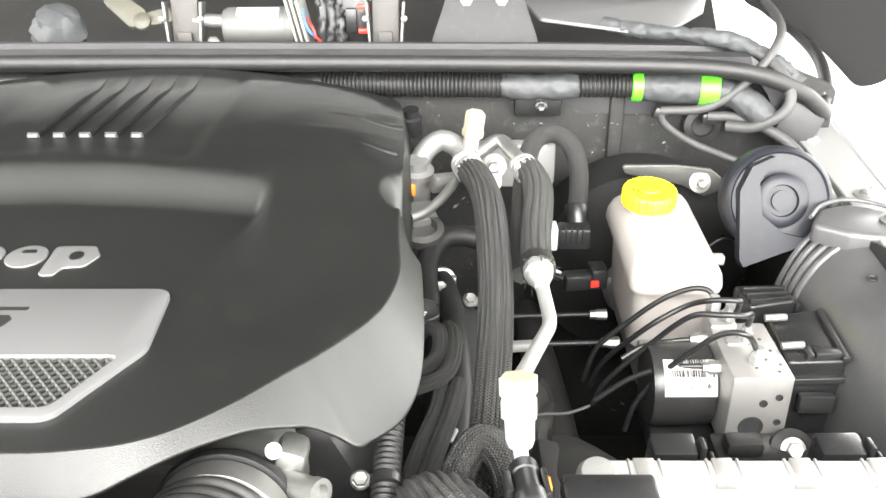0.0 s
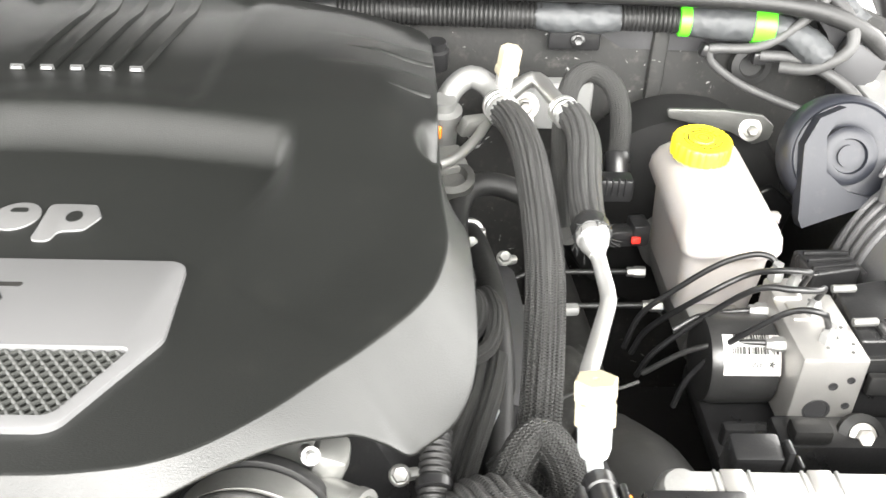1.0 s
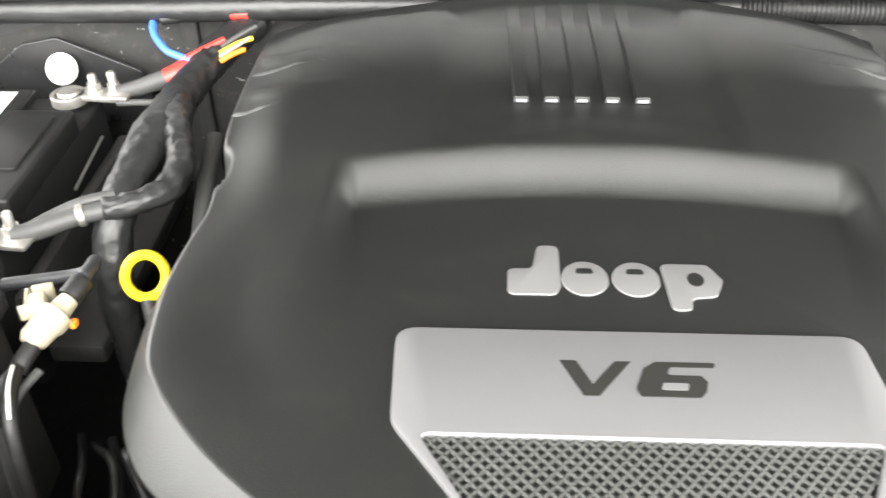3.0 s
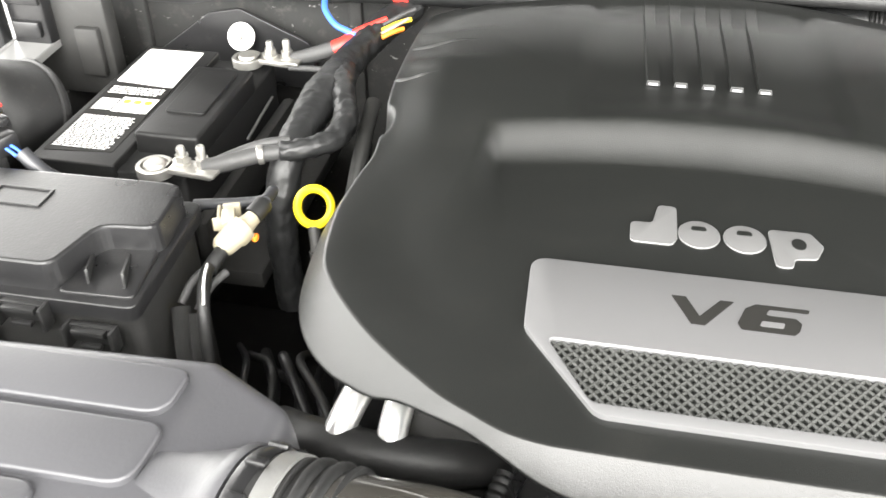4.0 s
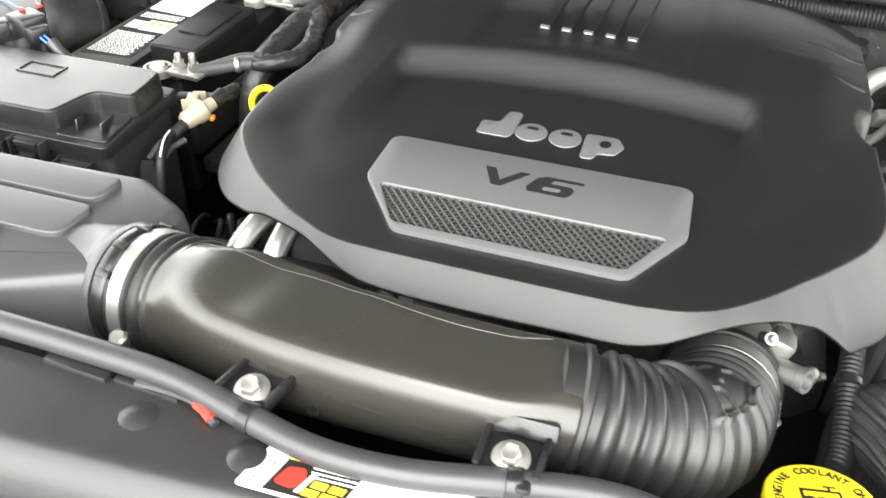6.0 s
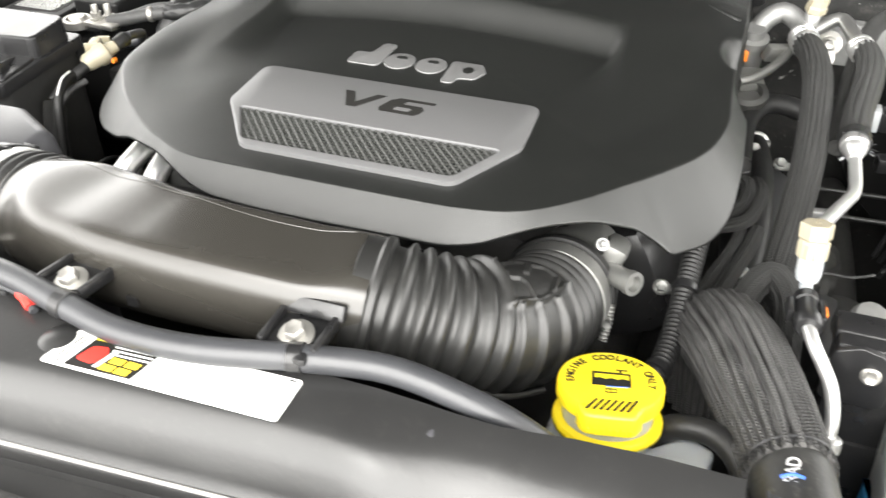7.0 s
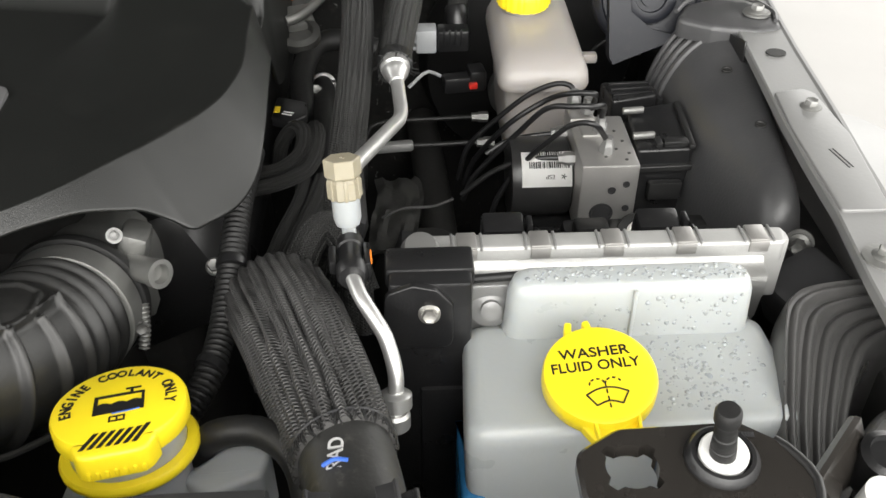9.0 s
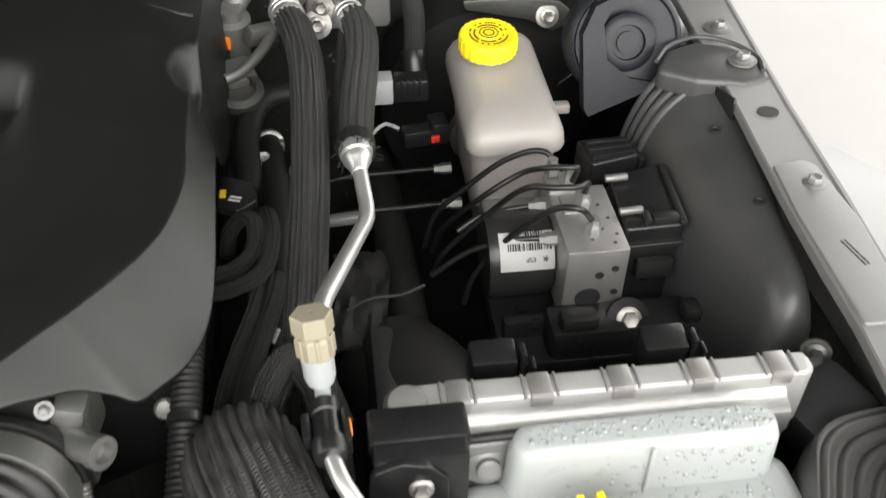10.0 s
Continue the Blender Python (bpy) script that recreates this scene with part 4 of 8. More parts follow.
def battery():
    c = thing("battery", (-0.775, 0.88, 0.86), "black car battery with white labels and clamped terminals", "battery")
    bm = B()
    slab(bm, [(-0.856, 0.752), (-0.700, 0.752), (-0.700, 1.008), (-0.856, 1.008)], 0.87, 1.026, 0.006, 0.003)
    part("case", bm, "bonnet", c)
    bm = B()
    slab(bm, [(-0.860, 0.748), (-0.770, 0.748), (-0.770, 1.012), (-0.860, 1.012)], 1.020, 1.034, 0.004, 0.002)
    part("lid", bm, "battery", c)
    bm = B()
    slab(bm, [(-0.768, 0.790), (-0.700, 0.790), (-0.700, 0.945), (-0.768, 0.945)], 1.024, 1.048, 0.006, 0.004)
    part("terminal_shield", bm, "battery", c)
    bm = B()
    slab(bm, [(-0.755, 0.835), (-0.712, 0.835), (-0.712, 0.930), (-0.755, 0.930)], 1.047, 1.0505, 0.006, 0.001)
    part("vent_cover", bm, "battery", c)
    rng = random.Random(7)
    bm = B()
    slab(bm, [(-0.853, 0.918), (-0.784, 0.912), (-0.786, 1.004), (-0.853, 1.004)], 1.034, 1.0346, 0.002)
    lab = part("label", bm, "paper", c, "blank white paper label")
    bm = B()
    bars(bm, pose(-0.828, 0.990, 1.0349), 2, 0.02, 0.0012, 0.005, rng)
    part("print", bm, "dark_print", lab)
    bm = B()
    slab(bm, [(-0.853, 0.765), (-0.783, 0.772), (-0.783, 0.908), (-0.853, 0.908)], 1.034, 1.0345, 0.002)
    dark = part("warning_label", bm, "dark_print", c, "black label with white print")
    bm = B()
    bars(bm, pose(-0.849, 0.838, 1.0348), 20, 0.060, 0.0014, 0.0033, rng)
    bars(bm, pose(-0.849, 0.876, 1.0348), 8, 0.022, 0.0014, 0.0033, rng)
    bars(bm, pose(-0.849, 0.904, 1.0348), 4, 0.060, 0.0020, 0.0045, rng)
    part("print", bm, "paper", dark)
    bm = B()
    box(bm, (-0.805, 0.866, 1.0348), (0.040, 0.032, 0.0006))
    part("symbol_panel", bm, "paper", dark)
    bm = B()
    for k in range(3):
        lathe(bm, [(0.0045, 0), (0.0045, 0.0004), (0, 0.0004)], (-0.817 + 0.012 * k, 0.872, 1.0351), seg=16)
    part("symbol", bm, "wire_y", dark)
    for name, y in (("positive_terminal", 0.742), ("negative_terminal", 0.982)):
        x = -0.722
        bm = B()
        lathe(bm, [(0.0175, 0), (0.0175, 0.009), (0.0165, 0.010), (0.0130, 0.010), (0.0125, 0.006), (0.0108, 0.006), (0.0100, 0.011), (0.0090, 0.012), (0, 0.012)], (x, y, 1.036), (0, 0, 1), 28)
        box(bm, (x + 0.036, y + 0.002, 1.043), (0.050, 0.022, 0.006), 0.0015, (0, 0, -6))
        box(bm, (x + 0.058, y - 0.004, 1.048), (0.018, 0.026, 0.004), 0.001, (0, 0, -6))
        term = part(name, bm, "zinc", c, "pale zinc clamp with threaded studs")
        for dx, dy, h in ((0.026, 0.006, 0.016), (0.047, 0.004, 0.020)):
            bm = B()
            lathe(bm, [(0.009, 0), (0.009, 0.002), (0.0068, 0.0025), (0.0068, 0.009)], (x + dx, y + dy, 1.046), (0, 0, 1), 6)
            lathe(bm, [(0.0042, 0.008), (0.0042, h), (0.0032, h + 0.002), (0, h + 0.002)], (x + dx, y + dy, 1.046), (0, 0, 1), 14)
            part("stud", bm, "zinc", term)
    bm = B()
    box(bm, (-0.690, 0.88, 0.955), (0.014, 0.27, 0.05), 0.004)
    box(bm, (-0.655, 0.88, 0.92), (0.05, 0.28, 0.02), 0.004)
    part("tray", bm, "deep", c)
    bm = B()
    tube(bm, [(-0.694, 0.890, 0.992), (-0.694, 0.93, 0.997), (-0.694, 0.972, 1.002)], 0.0016, 8)
    part("hold_down_rod", bm, "cast", c)
    return c


battery()

# power cables and taped looms
c = thing("wiring_loom", (-0.58, 0.85, 0.95), "black taped wiring loom running from battery to firewall", "wiring loom")
for nm, mt, pts, r, amp in (
        ("main_branch", "tape", [(-0.545, 1.072, 1.082), (-0.570, 1.035, 1.074), (-0.586, 0.985, 1.066), (-0.594, 0.940, 1.062), (-0.597, 0.895, 1.060), (-0.600, 0.838, 1.058), (-0.601, 0.785, 1.052), (-0.603, 0.758, 1.030), (-0.604, 0.742, 0.98), (-0.60, 0.735, 0.90)], [0.015, 0.018, 0.016, 0.018, 0.021, 0.0165, 0.0155, 0.015, 0.014, 0.014], 0.0015),
        ("positive_cable", "tape", [(-0.590, 0.930, 1.064), (-0.580, 0.885, 1.067), (-0.569, 0.855, 1.066), (-0.559, 0.822, 1.063), (-0.562, 0.790, 1.062), (-0.582, 0.772, 1.061), (-0.605, 0.764, 1.059)], [0.013, 0.013, 0.011, 0.012, 0.010, 0.0095], 0.0020),
        ("side_branch", "deep", [(-0.552, 0.90, 1.045), (-0.548, 0.84, 1.03), (-0.548, 0.78, 0.98), (-0.545, 0.74, 0.91)], [0.008, 0.008], 0.0)):
    bm = B()
    tube(bm, pts, r, 40, 0.003)
    if amp:
        crumple(bm, amp, 75, pts[1][1] * 9)
    part(nm, bm, mt, c, sharp=80)
# bare cable from the tape to the clamp, with a shrunk sleeve at its end
for dz, dy, r in ((0.0, 0.0, 0.0075), (0.004, 0.013, 0.0050)):
    bm = B()
    tube(bm, [(-0.600, 0.766 + dy, 1.059 + dz), (-0.625, 0.757 + dy, 1.057 + dz), (-0.652, 0.746 + dy, 1.052), (-0.672, 0.742, 1.047)], [r, r, r * 1.1, r * 1.1], 16, 0.004)
    part("cable", bm, "lead_grey", c)
bm = B()
lathe(bm, [(0.0082, -0.003), (0.0092, -0.002), (0.0092, 0.002), (0.0082, 0.003)], (-0.622, 0.758, 1.0575), (0.93, 0.36, 0.05), 20)
part("cable_band", bm, "zinc", c)
bm = B()
tube(bm, [(-0.668, 0.984, 1.047), (-0.648, 0.984, 1.052), (-0.630, 0.985, 1.058), (-0.612, 0.986, 1.064)], [0.0070, 0.0085, 0.0090, 0.0090], 16, 0.004)
part("negative_cable", bm, "lead_grey", c)
bm = B()
tube(bm, [(-0.668, 0.970, 1.042), (-0.630, 0.964, 1.046), (-0.600, 0.950, 1.052)], 0.0035, 10)
part("sense_wire", bm, "lead_grey", c)
for mt, pts, r in (
        ("red", [(-0.618, 0.985, 1.062), (-0.608, 0.988, 1.066), (-0.598, 0.995, 1.070)], 0.0098),
        ("red", [(-0.600, 0.994, 1.078), (-0.585, 1.004, 1.083), (-0.565, 1.018, 1.088)], 0.0034),
        ("blue", [(-0.650, 1.060, 1.090), (-0.642, 1.035, 1.086), (-0.622, 1.006, 1.082), (-0.606, 0.996, 1.080), (-0.594, 0.994, 1.076)], 0.0036),
        ("wire_y", [(-0.566, 1.000, 1.082), (-0.552, 1.012, 1.086), (-0.538, 1.022, 1.088)], 0.0026),
        ("white_cap", [(-0.566, 0.996, 1.080), (-0.552, 1.008, 1.085), (-0.540, 1.018, 1.090)], 0.0018),
        ("orange", [(-0.564, 0.990, 1.078), (-0.552, 0.999, 1.082), (-0.543, 1.006, 1.083)], 0.0026),
        ("lead_grey", [(-0.566, 1.006, 1.086), (-0.550, 1.020, 1.092), (-0.535, 1.032, 1.096)], 0.0024),
        ("rubber", [(-0.640, 1.058, 1.092), (-0.600, 1.062, 1.096), (-0.562, 1.060, 1.098)], 0.0065),
        ("red", [(-0.566, 1.060, 1.098), (-0.556, 1.060, 1.098), (-0.549, 1.060, 1.098)], 0.0068)):
    bm = B()
    tube(bm, pts, r, 12, 0.003)
    part("wire", bm, mt, c)

# plate with a large white washer on the firewall
c = thing("earth_plate", (-0.765, 1.06, 0.98), "black triangular plate with a white washer and stud", "bracket")
bm = B()
slab(bm, [(-0.875, 1.005), (-0.80, 1.060), (-0.76, 1.068), (-0.675, 1.030), (-0.665, 0.97), (-0.875, 0.97)], 0, 0.004, 0.01, 0.001, Matrix.Translation((0, 1.066, 0)) @ pose(0, 0, 0, 90))
part("plate", bm, "plastic", c)
bm = B()
lathe(bm, [(0.017, 0), (0.017, 0.003), (0.006, 0.0045)], (-0.757, 1.052, 1.037), (0, -0.9, 0.45), 32)
part("washer", bm, "paper", c)
bm = B()
hexbolt(bm, (-0.757, 1.049, 1.0385), (0, -0.9, 0.45), 0.0045, 0.008)
part("stud", bm, "zinc", c)

# dipstick ring
c = thing("dipstick", (-0.547, 0.68, 0.95), "yellow ring handle of the oil dipstick", "dipstick")
bm = B()
m = aim((-0.547, 0.684, 1.058), (0.25, -0.70, 0.62))
n, s = 28, 12
vs = [[bm.verts.new(m @ Vector(((0.0142 + 0.0036 * math.cos(b)) * math.cos(a), (0.0155 + 0.0038 * math.cos(b)) * math.sin(a), 0.0062 * math.sin(b)))) for b in [2 * math.pi * j / s for j in range(s)]] for a in [2 * math.pi * k / n for k in range(n)]]
for k in range(n):
    for j in range(s):
        bm.faces.new((vs[k][j], vs[(k + 1) % n][j], vs[(k + 1) % n][(j + 1) % s], vs[k][(j + 1) % s]))
part("ring", bm, "yellow", c)
bm = B()
tube(bm, [(-0.545, 0.673, 1.046), (-0.543, 0.668, 1.036), (-0.541, 0.664, 1.026)], 0.0050, 14)
part("neck", bm, "deep", c)
bm = B()
tube(bm, [(-0.541, 0.664, 1.027), (-0.538, 0.66, 1.0), (-0.535, 0.65, 0.93)], 0.0068, 12)
part("stem", bm, "deep", c)

# purge valve with its pipes
c = thing("purge_valve", (-0.592, 0.62, 1.0), "cream plastic vacuum valve with thin black hoses", "valve")
bm = B()
lathe(bm, [(0.0065, -0.020), (0.0095, -0.016), (0.0105, -0.004), (0.012, -0.002), (0.012, 0.007), (0.008, 0.009), (0.0065, 0.020)], (-0.592, 0.625, 1.066), (0.35, 0.75, 0.2), 22)
box(bm, (-0.600, 0.632, 1.076), (0.011, 0.015, 0.009), 0.002, (0, 0, 20))
part("body", bm, "white_cap", c)
bm = B()
box(bm, (-0.612, 0.640, 1.066), (0.003, 0.022, 0.016), 0.001, (0, 0, 20))
box(bm, (-0.606, 0.630, 1.070), (0.014, 0.003, 0.012), 0.001, (0, 0, 20))
box(bm, (-0.606, 0.652, 1.066), (0.014, 0.004, 0.018), 0.001, (0, 0, 20))
part("clip", bm, "white_cap", c)
bm = B()
box(bm, (-0.579, 0.630, 1.060), (0.005, 0.007, 0.006), 0.002)
part("seal", bm, "orange", c)
bm = B()
lathe(bm, [(0.008, 0), (0.008, 0.014), (0.0065, 0.016)], (-0.585, 0.645, 1.070), (0.3, 0.8, 0.25), 16)
part("hose_end", bm, "rubber", c)
bm = B()
tube(bm, [(-0.580, 0.66, 1.075), (-0.585, 0.690, 1.066), (-0.60, 0.695, 1.05), (-0.66, 0.690, 1.042)], 0.005, 10)
part("pipe", bm, "hose", c)
bm = B()
tube(bm, [(-0.598, 0.607, 1.060), (-0.601, 0.597, 1.057), (-0.603, 0.590, 1.053)], 0.0062, 12)
part("hose_end", bm, "rubber", c)
bm = B()
tube(bm, [(-0.603, 0.592, 1.056), (-0.598, 0.572, 1.058), (-0.590, 0.547, 1.046), (-0.585, 0.53, 0.99)], 0.0050, 12)
part("pipe", bm, "rubber", c)
bm = B()
tube(bm, [(-0.6005, 0.585, 1.064), (-0.5945, 0.565, 1.065), (-0.589, 0.548, 1.056)], 0.0011, 6)
part("white_stripe", bm, "paper", c)
for x, y, r in ((-0.619, 0.566, 0.0075), (-0.603, 0.561, 0.0070)):
    bm = B()
    tube(bm, [(x, y, 1.034), (x + 0.004, y - 0.010, 1.022), (x + 0.006, y - 0.018, 0.995), (x + 0.004, y - 0.022, 0.93)], r, 20, 0.004)
    part("braided_tube", bm, "braid_fine", c)
    bm = B()
    tube(bm, [(x + 0.012, y + 0.034, 1.050), (x + 0.004, y + 0.018, 1.046), (x, y + 0.002, 1.036)], 0.0034, 10)
    part("pipe", bm, "lead_grey", c)
# round sensor pot beside the fuse box
c = thing("fluid_pot", (-0.89, 0.70, 0.98), "round black fluid pot with a red-clipped plug and blue wires", "reservoir")
bm = B()
lathe(bm, [(0.043, 0), (0.046, 0.10), (0.040, 0.108), (0.040, 0.115)], (-0.892, 0.690, 0.985), (0, 0, 1), 40)
part("pot", bm, "plastic", c)
bm = B()
lathe(bm, [(0.046, 0.112), (0.053, 0.113), (0.054, 0.117), (0.054, 0.130), (0.052, 0.133), (0.048, 0.1335), (0.046, 0.1315), (0.02, 0.1330), (0, 0.1330)], (-0.892, 0.690, 0.985), (0.05, -0.06, 1), 48)
box(bm, (-0.852, 0.654, 1.108), (0.022, 0.016, 0.018), 0.003, (0, 0, -40))
part("lid", bm, "gloss", c, "round black lid with a raised edge")
bm = B()
tube(bm, [(-0.905, 0.700, 1.1195), (-0.880, 0.696, 1.121), (-0.858, 0.686, 1.122), (-0.842, 0.680, 1.120)], 0.0009, 8)
part("lid_wire", bm, "blue", c)
bm = B()
box(bm, (-0.826, 0.668, 1.112), (0.034, 0.030, 0.022), 0.003, (0, 0, -20))
box(bm, (-0.805, 0.656, 1.108), (0.020, 0.022, 0.018), 0.003, (0, 0, -20))
part("plug", bm, "plastic", c)
for x, y in ((-0.836, 0.674), (-0.826, 0.690)):
    bm = B()
    box(bm, (x, y, 1.1245), (0.011, 0.0045, 0.003), 0.001, (0, 0, -20))
    part("clip", bm, "red", c)
bm = B()
tube(bm, [(-0.797, 0.655, 1.108), (-0.785, 0.652, 1.103), (-0.773, 0.648, 1.094)], 0.0013, 8)
tube(bm, [(-0.797, 0.650, 1.107), (-0.785, 0.648, 1.100), (-0.773, 0.647, 1.091)], 0.0013, 8)
part("wire", bm, "blue", c)
bm = B()
tube(bm, [(-0.784, 0.651, 1.104), (-0.768, 0.648, 1.090), (-0.745, 0.652, 1.07), (-0.72, 0.66, 1.03)], 0.0065, 12)
part("sleeve", bm, "hose", c)

# black cylinder and box on the wing beyond the battery
c = thing("vacuum_canister", (-0.93, 0.85, 0.92), "smooth dark round canister beside the wing", "canister")
bm = B()
lathe(bm, [(0.055, 0.03), (0.062, 0.036), (0.064, 0.085), (0.062, 0.100), (0.055, 0.112), (0.038, 0.121), (0.016, 0.125), (0, 0.126)], (-0.92, 0.90, 0.99), (-0.3, -0.75, 0.35), 56)
part("cylinder", bm, "rubber", c)
for s in (0.042,):
    bm = B()
    lathe(bm, [(0.0625, s), (0.0655, s + 0.001), (0.0655, s + 0.005), (0.0625, s + 0.006)], (-0.92, 0.90, 0.99), (-0.3, -0.75, 0.35), 36)
    part("band", bm, "gloss", c)
c = thing("relay_bank", (-0.95, 0.99, 0.97), "black relay box fixed on the wing flange", "relay box")
bm = B()
# dark boxes added to keep the bright wing flange behind from showing
box(bm, (-0.955, 1.010, 1.04), (0.11, 0.025, 0.14), 0.004)
box(bm, (-0.925, 0.994, 1.03), (0.030, 0.012, 0.060), 0.003)
part("dark_backing", bm, "deep", c)
bm = B()
box(bm, (-0.990, 0.995, 1.072), (0.048, 0.03, 0.085), 0.004)
box(bm, (-0.990, 0.978, 1.060), (0.034, 0.010, 0.020), 0.003)
box(bm, (-0.990, 0.980, 1.095), (0.044, 0.008, 0.012), 0.002)
part("box", bm, "plastic", c)
bm = B()
box(bm, (-1.026, 0.975, 1.08), (0.016, 0.02, 0.11), 0.003)
part("post", bm, "plastic", c)

# two pale pipes and a hose below the cover's nose
c = thing("coolant_pipes", (-0.45, 0.49, 0.95), "two short pale aluminium pipes below the cover", "pipe")
for x0, x1 in ((-0.455, -0.468), (-0.428, -0.431)):
    bm = B()
    tube(bm, [(x0 + 0.006, 0.56, 1.02), (x0, 0.515, 1.040), (x0 + (x1 - x0) * 0.4, 0.497, 1.038), (x1, 0.472, 1.02), (x1, 0.465, 0.98)], 0.0105, 16, 0.004)
    part("pipe", bm, "pipe", c)
c = thing("heater_hose", (-0.43, 0.48, 0.98), "dusty black rubber hose below the cover's nose", "hose")
bm = B()
tube(bm, [(-0.52, 0.50, 0.99), (-0.485, 0.475, 1.012), (-0.44, 0.468, 1.015), (-0.395, 0.472, 1.012), (-0.365, 0.492, 1.00), (-0.35, 0.53, 0.99)], 0.0165, 18)
part("hose", bm, "rubber", c)
bm = B()
tube(bm, [(-0.352, 0.475, 1.005), (-0.358, 0.455, 1.0), (-0.365, 0.438, 0.985)], 0.008, 12, rib=(0.006, 0.002, 1.0))
part("sheathed_lead", bm, "rubber", c)
c = thing("cable_bundle", (-0.55, 0.54, 0.9), "tangle of black cables beside the engine", "cables")
rng = random.Random(5)
for k in range(9):
    bm = B()
    x = -0.60 + 0.014 * k
    tube(bm, [(x - 0.03, 0.66 + rng.uniform(-0.03, 0.03), 0.90), (x + rng.uniform(-0.02, 0.02), 0.60, 0.93 + rng.uniform(-0.01, 0.03)), (x + 0.03, 0.53 + rng.uniform(-0.02, 0.02), 0.95 + rng.uniform(-0.03, 0.03)), (x + 0.06 + rng.uniform(-0.03, 0.01), 0.49, 0.93)], rng.uniform(0.003, 0.006), 10)
    part("cable", bm, "rubber" if k % 2 else "lead", c)


# ---- front rail, intake and coolant ----
def front_rail():
    c = thing("radiator_rail", (MID, 0.19, 0.95), "satin black plastic radiator rail with a chrome line", "radiator rail", kind="structure")
    rows = []
    for x, lift in ((-0.98, 0.0), (-0.70, 0.0), (-0.50, 0.002), (-0.36, 0.0), (-0.14, 0.0), (-0.11, 0.0), (-0.098, 0.0), (-0.085, -0.001), (-0.070, -0.002), (-0.050, -0.004), (-0.02, -0.005), (0.02, -0.006), (0.07, -0.007), (0.114, -0.007)):
        w = 0.008 * smooth(-0.12, -0.02, x)
        v = 0.010 * smooth(-0.02, 0.05, x)
        prof = [(0.252 + v, 0.99), (0.250 + v, 1.084 + lift), (0.246 + v, 1.091 + lift), (0.240 - w + v, 1.091 + lift), (0.212 - w, 1.0905 + lift), (0.204 - w, 1.088 + lift), (0.198 - w, 1.082 + lift), (0.190 - w * 0.6, 1.070), (0.184, 1.054), (0.180, 1.044), (0.176, 1.041), (0.170, 1.042), (0.168, 1.038), (0.150, 1.035), (0.140, 1.028), (0.132, 1.00), (0.130, 0.95), (0.20, 0.95)]
        # right of the middle the face becomes one broad slope below the top band
        slope = prof[:3] + [(0.238 + v, 1.090 + lift), (0.228 + v * 0.6, 1.088 + lift), (0.219, 1.083 + lift), (0.208, 1.073 + lift), (0.197, 1.062 + lift), (0.187, 1.051 + lift), (0.178, 1.041 + lift), (0.170, 1.033), (0.163, 1.025), (0.157, 1.018), (0.151, 1.010), (0.145, 1.000)] + prof[15:]
        row = []
        for (y0, z0), (y1, z1) in zip(prof, slope):
            b = smooth(-0.105, -0.035, x + 0.4 * (y0 - 0.21))
            y, z = y0 + (y1 - y0) * b, z0 + (z1 - z0) * b
            # the front face draws back towards the far side
            row.append((x, y + (0.07 * min(0.0, max(x, -0.6) + 0.13) if 0.135 < y < 0.215 else 0.0), z))
        rows.append(row)
    bm = B()
    loft(bm, rows)
    part("rail", bm, "gloss", c, sharp=50)
    bm = B()
    loft(bm, [[(x, y, z) for y, z in ((0.262, 0.96), (0.260, 1.062), (0.254, 1.070), (0.232, 1.071), (0.216, 1.064), (0.190, 1.040), (0.165, 1.015), (0.145, 0.96))] for x in (0.112, 0.16, 0.205)])
    part("rail_end", bm, "gloss", c)
    bm = B()
    tube(bm, [(-0.97, 0.146, 1.0435), (-0.6, 0.1465, 1.0435), (-0.33, 0.1655, 1.0435), (-0.12, 0.179, 1.0435)], 0.0017, 8, 0.02)
    part("chrome_line", bm, "alu_bright", c)
    bm = B()
    loft(bm, [[(x, y, z) for y, z in ((0.138, 1.01), (0.118, 1.022), (0.08, 1.016), (0.05, 0.99), (0.05, 0.93), (0.138, 0.93))] for x in (-0.98, -0.4, 0.2)])
    part("grille_top", bm, "plastic", c)
    for x, y in ((-0.385, 0.225), (-0.520, 0.222), (-0.305, 0.219)):
        bm = B()
        lathe(bm, [(0.014, -0.004), (0.013, 0.001), (0.008, 0.0035), (0, 0.004)], (x, y, 1.090), (0, 0, 1), 24)
        part("dimple", bm, "gloss", c)
    for x, w in ((-0.09, 0.045), (-0.065, 0.02)):
        bm = B()
        box(bm, (x, 0.233, 1.084), (w, 0.016, 0.004), 0.0015, (0, 0, 2))
        part("scuffed_pad", bm, "airbox", c)
    # slots, clips and wires at the far end
    bm = B()
    box(bm, (-0.445, 0.247, 1.092), (0.05, 0.012, 0.008), 0.002, (0, 0, -3))
    box(bm, (-0.392, 0.247, 1.091), (0.05, 0.010, 0.007), 0.002, (0, 0, -3))
    part("clip", bm, "plastic", c)
    bm = B()
    tube(bm, [(-0.40, 0.246, 1.094), (-0.375, 0.245, 1.096), (-0.35, 0.240, 1.098), (-0.335, 0.232, 1.094)], 0.003, 8)
    part("lead", bm, "hose", c)
    bm = B()
    tube(bm, [(-0.352, 0.240, 1.0975), (-0.345, 0.237, 1.098), (-0.338, 0.233, 1.096)], 0.0036, 8)
    part("lead_mark", bm, "red", c)
    # warning sticker
    zt = 1.0915
    bm = B()
    slab(bm, [(-0.3035, 0.1975), (-0.2965, 0.2295), (-0.1405, 0.2360), (-0.1405, 0.2015)], zt, zt + 0.0005, 0.003)
